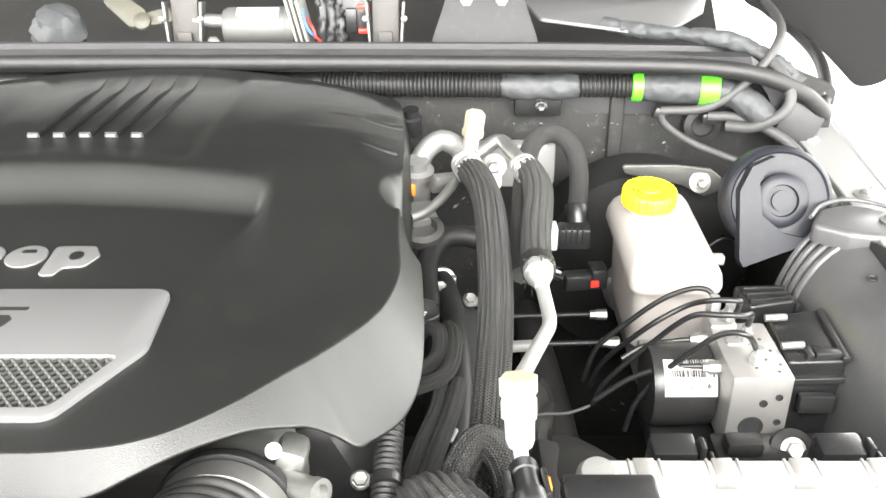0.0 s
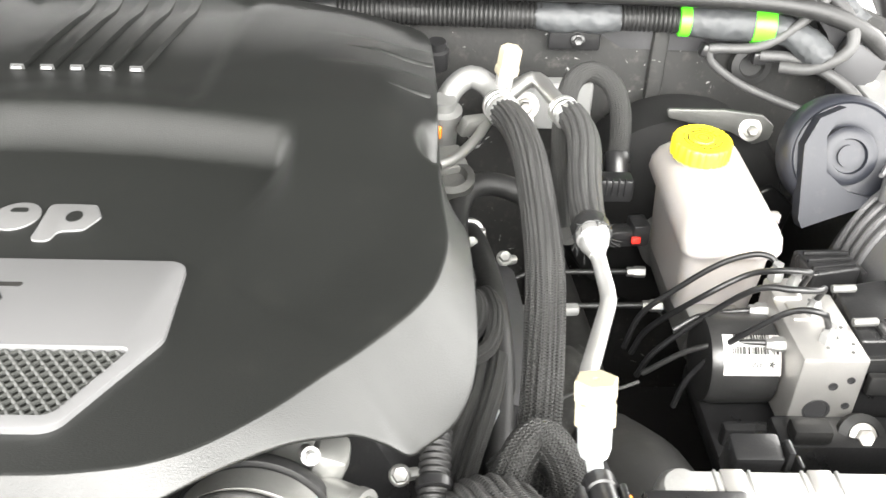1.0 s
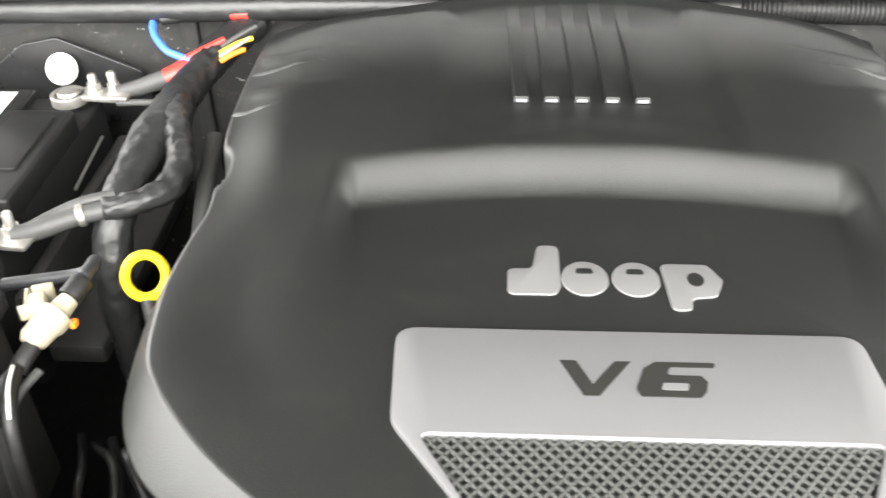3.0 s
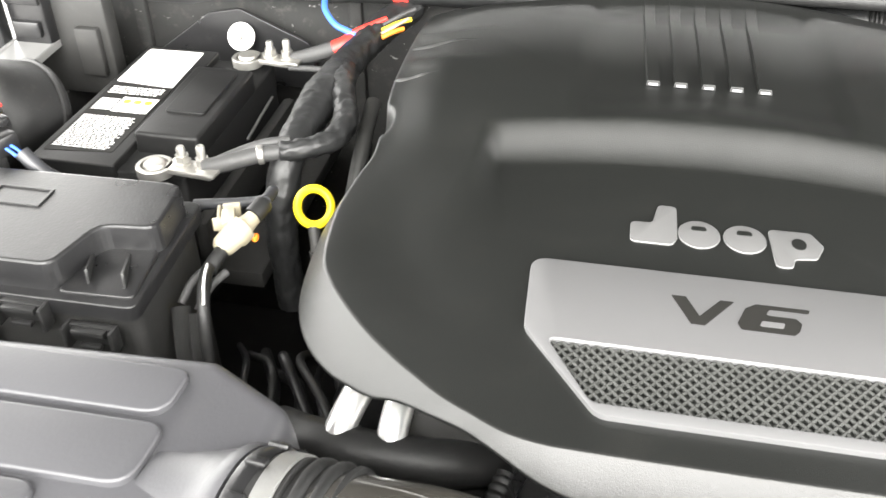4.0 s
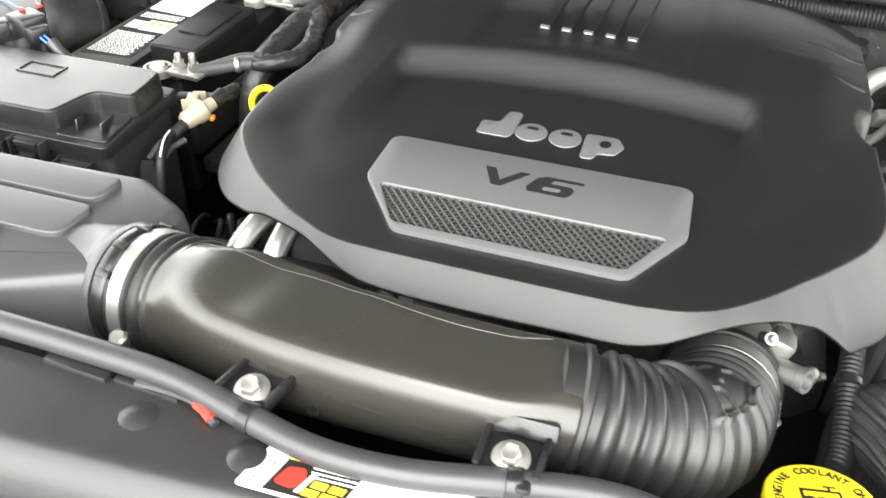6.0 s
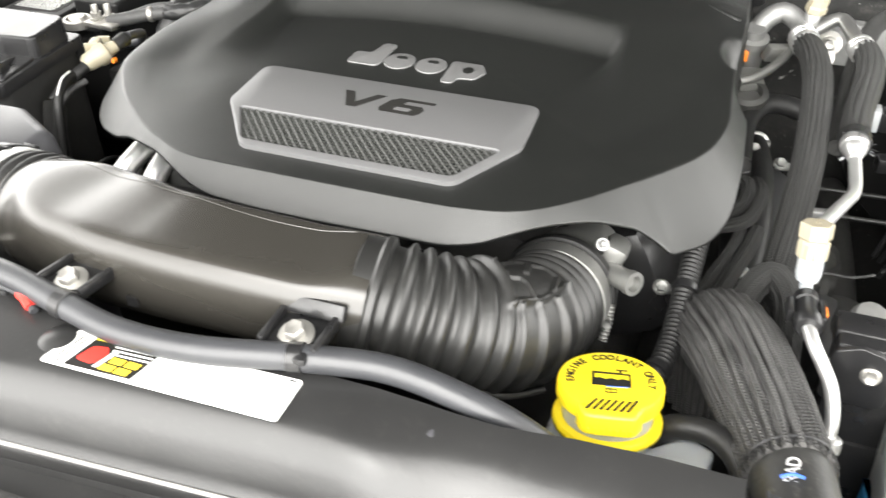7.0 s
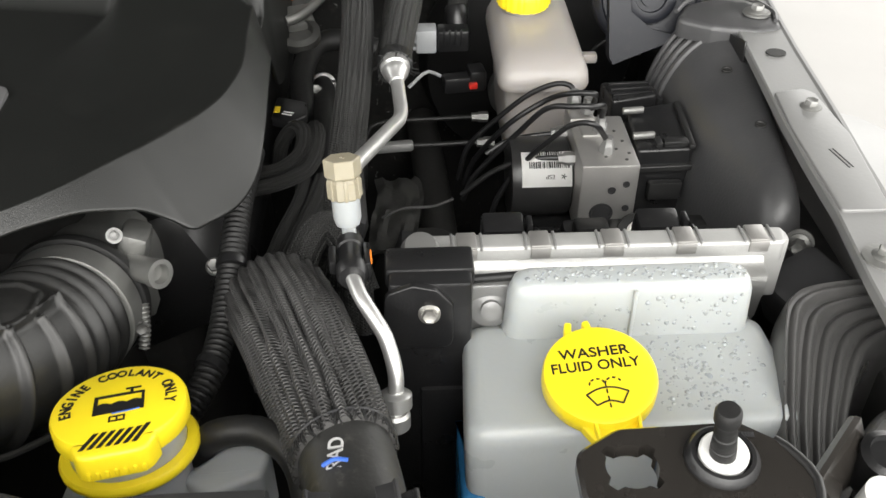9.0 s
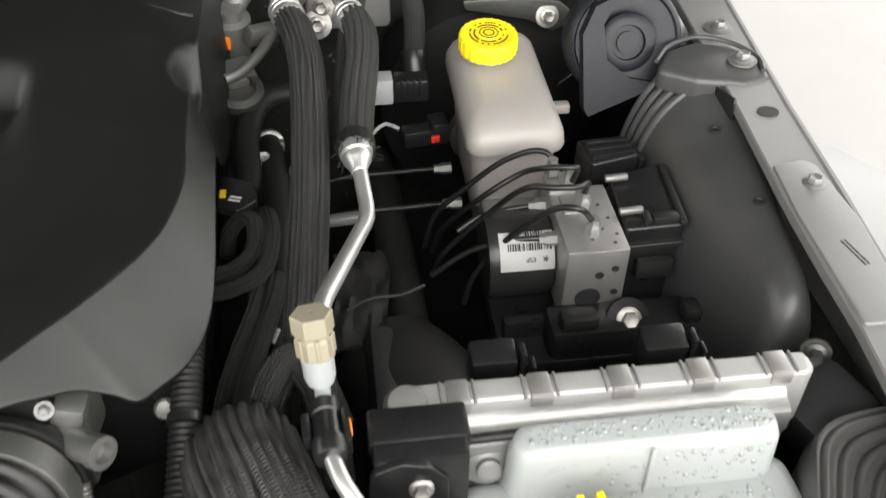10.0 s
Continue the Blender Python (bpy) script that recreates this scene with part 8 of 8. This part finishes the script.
    slab(t, [(-0.018, -0.026), (0.018, -0.026), (0.012, -0.044), (-0.008, -0.044)], -0.001, 0.006, 0.002, 0.0015)
    merge(bm, t, m)
    lid = part("lid", bm, "yellow", c, "yellow snap lid with black print")
    for s in (-1, 1):
        bm, t = B(), B()
        box(t, (0.003 + 0.012 * s, -0.034, 0.008), (0.0022, 0.016, 0.006), 0.0008, (0, 0, -6 * s))
        merge(bm, t, m)
        part("hinge_rib", bm, "yellow", lid)
    for s in (-1, 1):
        bm, t = B(), B()
        box(t, (0.006 * s - 0.006, 0.0345, 0.004), (0.0045, 0.010, 0.010), 0.0012, (0, 0, 10 * s))
        merge(bm, t, m)
        part("catch", bm, "yellow", lid)
    letters("WASHER", 0.0092, m @ pose(-0.001, 0.0140, 0.0124), "dark_print", lid, "lettering", 0, 0.0002, 1.12, 0.00012)
    letters("FLUID ONLY", 0.0092, m @ pose(-0.002, 0.0050, 0.0124), "dark_print", lid, "lettering", 0, 0.0002, 1.0, 0.00012)
    bm = B()
    t = B()

    def stroke(pts, r=0.0004):
        tube(t, [(1.15 * x + 0.001, 1.15 * y - 0.004, 0.0127) for x, y in pts], r * 1.3, 6, 0.0015)
    stroke([(-0.0105, -0.0085), (-0.005, -0.0060), (0.0, -0.0052), (0.005, -0.0060), (0.0105, -0.0085)])
    stroke([(-0.0105, -0.0085), (-0.0085, -0.0115), (-0.0065, -0.0148)])
    stroke([(0.0105, -0.0085), (0.0085, -0.0115), (0.0065, -0.0148)])
    stroke([(-0.0065, -0.0148), (0.0, -0.0128), (0.0065, -0.0148)])
    for y0 in (-0.0165, -0.0125, -0.0085, -0.0045):
        stroke([(0.0, y0), (0.0, y0 + 0.001), (0.0, y0 + 0.0022)])
    for s in (-1, 1):
        for a0 in (20, 65, 110, 150):
            stroke([(0.004 * s + 0.004 * math.cos(radians(a0 + d)), -0.0035 + 0.0035 * math.sin(radians(a0 + d))) for d in (0, 12, 24)])
    merge(bm, t, m)
    part("wiper_symbol", bm, "dark_print", lid)
    return c


washer_bottle()

# lamp bracket with a rubber buffer pin in front of the bottle
c = thing("buffer_bracket", (0.32, 0.27, 0.98), "glossy black bracket with a rubber pin in a white bush", "bracket")
bm = B()
o = rounded([Vector(p) for p in ((0.262, 0.296), (0.262, 0.238), (0.352, 0.232), (0.375, 0.262), (0.366, 0.296), (0.345, 0.312), (0.285, 0.310))], 0.012, 5)
if area2(o) < 0:
    o.reverse()
hole = [Vector((0.2875 + rr_ * math.cos(a), 0.286 + rr_ * math.sin(a))) for a, rr_ in [(2 * math.pi * k / 40, 0.0125 + (0.0035 if k % 10 in (4, 5, 6) else 0)) for k in range(40)]]
vs_o = [[bm.verts.new((p.x, p.y, z)) for p in q] for q, z in ((o, 1.046), (o, 1.052), (inset(o, 0.002), 1.054))]
vs_h = [[bm.verts.new((p.x, p.y, z)) for p in hole] for z in (1.054, 1.046)]
for grp in (vs_o, vs_h):
    for a, b2 in zip(grp, grp[1:]):
        k_n = len(a)
        for k in range(k_n):
            bm.faces.new((a[k], a[(k + 1) % k_n], b2[(k + 1) % k_n], b2[k]))
for top_o, top_h in ((vs_o[-1], vs_h[0]), (vs_o[0], vs_h[-1])):
    es = [bm.edges.get((r_[k], r_[(k + 1) % len(r_)])) for r_ in (top_o, top_h) for k in range(len(r_))]
    bmesh.ops.triangle_fill(bm, edges=es, use_beauty=True)
plate = part("plate", bm, "gloss_deep", c, sharp=35)
bm = B()
lathe(bm, [(0.0175, 0), (0.0175, 0.003), (0.015, 0.006), (0.0130, 0.006), (0.0130, 0.002), (0.010, 0.002)], (0.330, 0.288, 1.0535), (0, -0.05, 1), 36)
part("bush_seat", bm, "plastic", c)
bm = B()
lathe(bm, [(0.0115, 0), (0.0115, 0.006), (0.0105, 0.0075), (0.006, 0.0075)], (0.330, 0.288, 1.0545), (0, -0.05, 1), 36)
part("bush", bm, "paper", c, "white nylon bush")
bm = B()
lathe(bm, [(0.0062, 0), (0.0060, 0.008), (0.0055, 0.0085), (0.0055, 0.010), (0.0058, 0.0105), (0.0054, 0.017), (0.0049, 0.0175), (0.0048, 0.019), (0.0052, 0.0195), (0.0049, 0.026), (0.0058, 0.0275), (0.0061, 0.029), (0.0060, 0.0345), (0.0048, 0.0365), (0, 0.037)], (0.3285, 0.2855, 1.060), (-0.14, -0.10, 1), 30)
part("buffer_pin", bm, "rubber", c)
bm = B()
bars(bm, pose(0.338, 0.303, 1.0544, 0, 0, -6), 1, 0.012, 0.003, 0.004, random.Random(1), 0.0004)
part("moulded_print", bm, "metal_dark", plate)
bm = B()
bars(bm, pose(0.266, 0.262, 1.0544, 0, 0, -40), 1, 0.010, 0.003, 0.004, random.Random(8), 0.0004)
part("moulded_print", bm, "metal_dark", plate)
bm = B()
tube(bm, [(0.360, 0.300, 1.052), (0.366, 0.290, 1.0535), (0.371, 0.275, 1.0535), (0.366, 0.255, 1.052)], 0.0025, 10)
part("folded_edge", bm, "gloss", c)

c.location = Vector(c.location) + Vector((-0.008, -0.012, 0.013))

# curved lamp shell beside it
c = thing("lamp_shell", (0.43, 0.28, 0.9), "glossy black and silver back of the headlamp", "headlamp shell")
bm = B()
rows = []
for i in range(16):
    f = i / 15
    x, y = 0.318 + 0.087 * f, 0.220 + 0.092 * f
    w = 0.016 * (1 - 0.6 * f)
    h0 = 1.052 - 0.004 * (1 - f)
    rows.append([(x - 0.002, y + 0.002, h0 - 0.05), (x - 0.002, y + 0.002, h0 - 0.003), (x, y, h0), (x + 0.003, y - 0.001, h0 - 0.0005), (x + w, y - 0.006, h0 - 0.012), (x + w + 0.004, y - 0.008, h0 - 0.05)])
loft(bm, rows)
part("fin", bm, "gloss_deep", c, "glossy black curved fin")
bm = B()
lathe(bm, [(0.050, -0.08), (0.050, -0.03), (0.046, 0.0), (0.036, 0.014), (0.016, 0.020), (0, 0.020)], (0.478, 0.322, 1.000), (-0.25, 0.05, 0.97), 48)
part("reflector_back", bm, "reflector", c, "silver back of the lamp bowl")
bm = B()
lathe(bm, [(0.013, -0.02), (0.014, 0.002), (0.014, 0.006), (0.010, 0.008), (0.009, 0.004), (0, 0.004)], (0.417, 0.294, 1.038), (0, -0.2, 1), 28)
part("screw_collar", bm, "plastic", c)
bm = B()
lathe(bm, [(0.010, -0.02), (0.010, 0.004), (0.004, 0.006), (0, 0.0055)], (0.405, 0.270, 1.040), (0, -0.2, 1), 24)
part("adjuster", bm, "paper", c)


# ---- firewall harness ----
c = thing("firewall_harness", (0.1, 1.07, 1.08), "ribbed black harness tube with tape along the firewall", "harness")
zc = 1.098
for pts, mt, nm, rib, rad in (
        ([(-0.05, 1.082, zc), (0.06, 1.078, zc), (0.168, 1.074, zc)], "rubber", "ribbed_tube", (0.0048, 0.0022, 1.0), 0.0135),
        ([(0.240, 1.074, zc), (0.28, 1.074, zc), (0.314, 1.072, zc)], "rubber", "ribbed_tube", (0.0048, 0.0022, 1.0), 0.0130),
        ([(0.160, 1.074, zc), (0.20, 1.072, zc - 0.001), (0.250, 1.074, zc)], "tape_grey", "tape_wrap", None, [0.0140, 0.0160, 0.0148, 0.0165, 0.0140]),
        ([(0.314, 1.071, zc), (0.36, 1.066, zc), (0.402, 1.060, zc)], "tape_grey", "tape_wrap", None, [0.0145, 0.0170, 0.0185, 0.0178, 0.0165]),
        ([(0.402, 1.060, zc), (0.425, 1.054, zc - 0.004), (0.446, 1.043, zc - 0.014), (0.462, 1.03, zc - 0.028)], "tape_grey", "tape_wrap", None, [0.0160, 0.0150, 0.0165, 0.0150]),
        ([(-0.90, 1.072, zc - 0.004), (-0.75, 1.068, zc), (-0.64, 1.066, zc + 0.002), (-0.5, 1.070, zc + 0.004), (-0.30, 1.078, zc + 0.002), (-0.05, 1.082, zc)], "tape", "left_run", None, 0.0145)):
    bm = B()
    tube(bm, pts, rad, 24 if rib else 36, 0.006 if rib else 0.0025, rib=rib)
    if nm == "tape_wrap":
        crumple(bm, 0.0016, 70, pts[0][0] * 40)
    part(nm, bm, mt, c, sharp=80)
for x, y, w, r in ((0.319, 1.070, 0.006, 0.0168), (0.400, 1.0605, 0.011, 0.0192)):
    bm = B()
    lathe(bm, [(r - 0.002, -w), (r, -w + 0.0006), (r + 0.0003, 0), (r, w - 0.0006), (r - 0.002, w)], (x, y, zc), (1, -0.1 - 10 * (w - 0.006), 0), 36)
    part("tape_band", bm, "green", c, "bright green tape band")
bm = B()
box(bm, (0.205, 1.076, 1.076), (0.056, 0.010, 0.030), 0.003)
hexbolt(bm, (0.208, 1.068, 1.074), (0, -1, 0.2), 0.005, 0.006)
part("clip", bm, "plastic", c)
c = thing("vacuum_leads", (0.42, 1.05, 1.0), "thin grey-black leads hanging at the firewall's end", "cables")
for pts, r in (
        ([(0.497, 1.26, 1.16), (0.500, 1.20, 1.165), (0.480, 1.08, 1.158), (0.445, 1.045, 1.12), (0.40, 1.045, 1.082), (0.345, 1.052, 1.074)], 0.0052),
        ([(0.345, 1.052, 1.074), (0.352, 1.052, 1.058), (0.385, 1.050, 1.036), (0.43, 1.040, 1.020), (0.462, 1.03, 1.012)], 0.0045),
        ([(0.400, 1.052, 1.068), (0.440, 1.045, 1.066), (0.490, 1.02, 1.045), (0.515, 0.98, 1.01), (0.525, 0.93, 0.98)], 0.006),
        ([(0.300, 1.18, 1.14), (0.36, 1.13, 1.145), (0.44, 1.08, 1.142), (0.475, 1.04, 1.12), (0.480, 1.02, 1.09), (0.45, 1.025, 1.065), (0.42, 1.04, 1.06)], 0.0065)):
    bm = B()
    tube(bm, pts, r, 12)
    part("lead", bm, "lead_grey", c)
bm = B()
tube(bm, [(0.290, 1.16, 1.150), (0.33, 1.130, 1.148), (0.38, 1.105, 1.150), (0.43, 1.085, 1.146), (0.475, 1.06, 1.128), (0.497, 1.045, 1.108)], [0.007, 0.009, 0.007, 0.010, 0.008, 0.010], 24, 0.003)
crumple(bm, 0.0022, 70, 3.0)
part("taped_loom", bm, "tape_grey", c, "crumpled grey tape round a loom")
bm = B()
box(bm, (0.346, 1.056, 1.070), (0.018, 0.014, 0.014), 0.003, (0, 20, 0))
part("lead_clip", bm, "plastic", c)
bm = B()
box(bm, (0.402, 1.056, 1.064), (0.016, 0.014, 0.014), 0.003)
part("lead_clip", bm, "plastic", c)
bm = B()
lathe(bm, [(0.024, 0), (0.022, 0.006), (0.014, 0.008), (0.012, 0.004), (0, 0.004)], (0.402, 1.078, 1.048), (0, -1, 0.1), 28)
part("grommet", bm, "rubber", c)
c = thing("hinge_corner", (0.52, 1.07, 1.0), "dark folded body corner with clips", "body corner", kind="structure")
bm = B()
loft(bm, [[(x, y, z) for x, z in ((0.44, 1.125), (0.475, 1.122), (0.515, 1.095), (0.535, 1.05), (0.54, 0.95), (0.50, 0.95), (0.495, 1.04), (0.47, 1.09))] for y in (1.10, 1.06)])
box(bm, (0.505, 1.05, 1.06), (0.05, 0.02, 0.05), 0.004, (0, 20, 0))
part("corner", bm, "metal_dark", c)
bm = B()
lathe(bm, [(0.010, 0), (0.010, 0.006), (0.006, 0.010), (0, 0.010)], (0.524, 1.045, 1.035), (0.2, -0.9, 0.3), 18)
part("clip", bm, "zinc", c)
bm = B()
tube(bm, [(0.50, 1.42, 1.16), (0.560, 1.33, 1.12), (0.578, 1.22, 1.10), (0.560, 1.12, 1.085), (0.535, 1.06, 1.065)], 0.008, 12)
part("door_seal", bm, "rubber", c)

# wiper drive in the cowl channel
c = thing("wiper_drive", (-0.15, 1.2, 1.06), "dull silver wiper motor with linkage in the cowl channel", "wiper motor")
bm = B()
lathe(bm, [(0.012, -0.050), (0.020, -0.048), (0.0235, -0.043), (0.0240, 0.030), (0.026, 0.031), (0.026, 0.040), (0.015, 0.042)], (-0.137, 1.20, 1.137), (1, 0.05, 0), 36)
motor = part("motor", bm, "motor_can", c, "dull silver motor can")
bm = B()
rows = []
for k in range(7):
    a = radians(100 + 52 * k / 6)
    rows.append([(x, 1.20 + 0.0246 * math.cos(a), 1.137 + 0.0246 * math.sin(a)) for x in (-0.166, -0.113)])
vs = [[bm.verts.new(p) for p in r] for r in rows]
for a, b2 in zip(vs, vs[1:]):
    bm.faces.new((a[0], a[1], b2[1], b2[0]))
bmesh.ops.solidify(bm, geom=bm.faces[:], thickness=0.0004)
part("label", bm, "paper", motor, "white paper label")
bm = B()
lathe(bm, [(0.0085, 0), (0.0085, 0.05)], (-0.222, 1.195, 1.146), (1, 0.02, -0.05), 18)
part("shaft", bm, "cast", c)
bm = B()
lathe(bm, [(0.008, 0), (0.008, 0.010), (0.005, 0.012), (0, 0.012)], (-0.196, 1.178, 1.118), (0.1, -0.7, 0.6), 6)
part("nut", bm, "cast", c)
# laminated end plates
for k in range(3):
    bm = B()
    box(bm, (-0.094 + 0.0065 * k, 1.195, 1.142), (0.0035, 0.055, 0.080 - 0.006 * k), 0.001, (0, -12, 0))
    part("end_plate", bm, "cream_plate", c, "pale thin end plate")
# upright channel brackets on the floor of the cowl
for x in (-0.2315, 0.0205):
    bm = B()
    box(bm, (x, 1.186, 1.125), (0.034, 0.006, 0.120), 0.002, (-10, 0, 0))
    box(bm, (x, 1.178, 1.128), (0.018, 0.006, 0.014), 0.002, (-10, 0, 0))
    br = part("bracket", bm, "brown_steel", c, "dull brown-grey steel bracket")
    for sg in (-1, 1):
        bm = B()
        box(bm, (x + 0.0195 * sg, 1.183, 1.118), (0.0035, 0.024, 0.105), 0.001, (-10, 4 * sg, 0))
        part("flange", bm, "cast_dark", br)
        bm = B()
        lathe(bm, [(0.004, 0), (0.004, 0.004), (0.002, 0.006), (0, 0.006)], (x + 0.023 * sg, 1.172, 1.152), (0.4 * sg, -0.8, 0.4), 10)
        part("rivet", bm, "zinc", br)
# crank arm, two bent pieces on a joint
bm, t = B(), B()
slab(t, [(-0.030, -0.010), (0.022, -0.015), (0.034, 0.0), (0.022, 0.015), (-0.030, 0.012)], -0.003, 0.003, 0.008, 0.001)
merge(bm, t, pose(-0.306, 1.192, 1.160, 52, 0, 0) @ pose(0, 0, 0, 0, 0, -38))
part("crank_arm", bm, "olive_steel", c, "dull olive steel crank arm")
bm, t = B(), B()
slab(t, [(-0.026, -0.008), (0.020, -0.010), (0.020, 0.010), (-0.026, 0.008)], -0.0025, 0.0025, 0.006, 0.001)
merge(bm, t, pose(-0.268, 1.190, 1.150, 60, 0, 0) @ pose(0, 0, 0, 0, 0, 12))
lathe(bm, [(0.011, 0), (0.011, 0.005), (0.006, 0.008), (0, 0.008)], (-0.284, 1.184, 1.146), (0, -0.8, 0.6), 20)
part("crank_link", bm, "olive_steel", c)
# crumpled boot on the pivot
bm = B()
lathe(bm, [(0.030, -0.006), (0.033, 0.000), (0.031, 0.010), (0.033, 0.020), (0.026, 0.030), (0.024, 0.040), (0.014, 0.046), (0, 0.046)], (-0.402, 1.205, 1.115), (0.25, -0.35, 0.9), 40)
crumple(bm, 0.005, 30, 1.0)
part("pivot_boot", bm, "tape_grey", c, "crumpled grey rubber boot")
# wiring behind the motor
for mt, dx, dz in (("blue", 0.0, 0.004), ("red", 0.010, -0.006)):
    bm = B()
    tube(bm, [(-0.083 + dx * 0.3, 1.19, 1.156 + dz), (-0.080 + dx, 1.178, 1.146 + dz), (-0.076 + dx, 1.175, 1.134 + dz), (-0.070 + dx * 1.4, 1.18, 1.126 + dz)], 0.0016, 8)
    part("wire", bm, mt, c)
for k in range(3):
    bm = B()
    tube(bm, [(-0.066 + 0.012 * k, 1.20, 1.08), (-0.062 + 0.013 * k, 1.186, 1.12), (-0.058 + 0.011 * k, 1.188, 1.15), (-0.064 + 0.014 * k, 1.205, 1.19)], [0.007, 0.009, 0.006, 0.008], 18, 0.003)
    crumple(bm, 0.003, 85, k * 2.0)
    part("loom_branch", bm, "tape", c)
bm = B()
box(bm, (-0.018, 1.200, 1.140), (0.034, 0.026, 0.080), 0.004)
box(bm, (-0.022, 1.184, 1.148), (0.014, 0.010, 0.030), 0.002)
plug = part("plug_block", bm, "plastic", c)
for z in (1.165, 1.135):
    bm = B()
    box(bm, (-0.007, 1.183, z), (0.014, 0.006, 0.006), 0.0015)
    part("red_clip", bm, "red", plug, "red locking clip")
bm = B()
box(bm, (-0.007, 1.184, 1.178), (0.022, 0.006, 0.010), 0.002)
part("white_clip", bm, "clear_white", plug)
for x in (-0.058, -0.012):
    bm = B()
    hexbolt(bm, (x, 1.176, 1.112), (0, -0.8, 0.6), 0.005, 0.006)
    part("bolt", bm, "zinc", c)

# dark inner arch and ducting below the lines
c = thing("steering_shaft", (0.2, 0.65, 0.75), "dark steering shaft and brackets deep in the bay", "shaft")
bm = B()
tube(bm, [(0.20, 1.05, 0.80), (0.21, 0.80, 0.82), (0.215, 0.60, 0.80)], 0.02, 20)
part("shaft", bm, "deep", c)
bm = B()
tube(bm, [(0.19, 0.66, 0.86), (0.21, 0.60, 0.875), (0.20, 0.55, 0.85)], [0.05, 0.055, 0.04], 24)
part("boot", bm, "deep", c)
bm = B()
box(bm, (0.175, 0.60, 0.90), (0.02, 0.10, 0.05), 0.004, (0, 15, 0))
part("shield", bm, "metal_dark", c)
bm = B()
rows = []
for i in range(16):
    f = i / 15
    y = 0.760 - 0.115 * f
    top = [(0.146 + 0.044 * k / 11 + 0.004 * math.sin(5 * f), y, 0.905 + 0.010 * math.sin(3 * f) + 0.006 * noise.noise(Vector((k * 0.55, f * 6, 1.3)))) for k in range(12)]
    rows.append(top + [(x, y2, z - 0.004) for x, y2, z in top[::-1]])
loft(bm, rows)
part("heat_shield", bm, "dusty", c, "crumpled grey heat shield cloth")
bm = B()
box(bm, (0.160, 0.779, 0.930), (0.052, 0.010, 0.010), 0.003, (0, -4, 0))
part("cross_bar", bm, "alu_dull", c)
bm = B()
tube(bm, [(0.155, 0.668, 0.925), (0.175, 0.672, 0.932), (0.200, 0.676, 0.930), (0.220, 0.680, 0.935)], 0.0014, 8)
part("thin_cable", bm, "lead_grey", c)
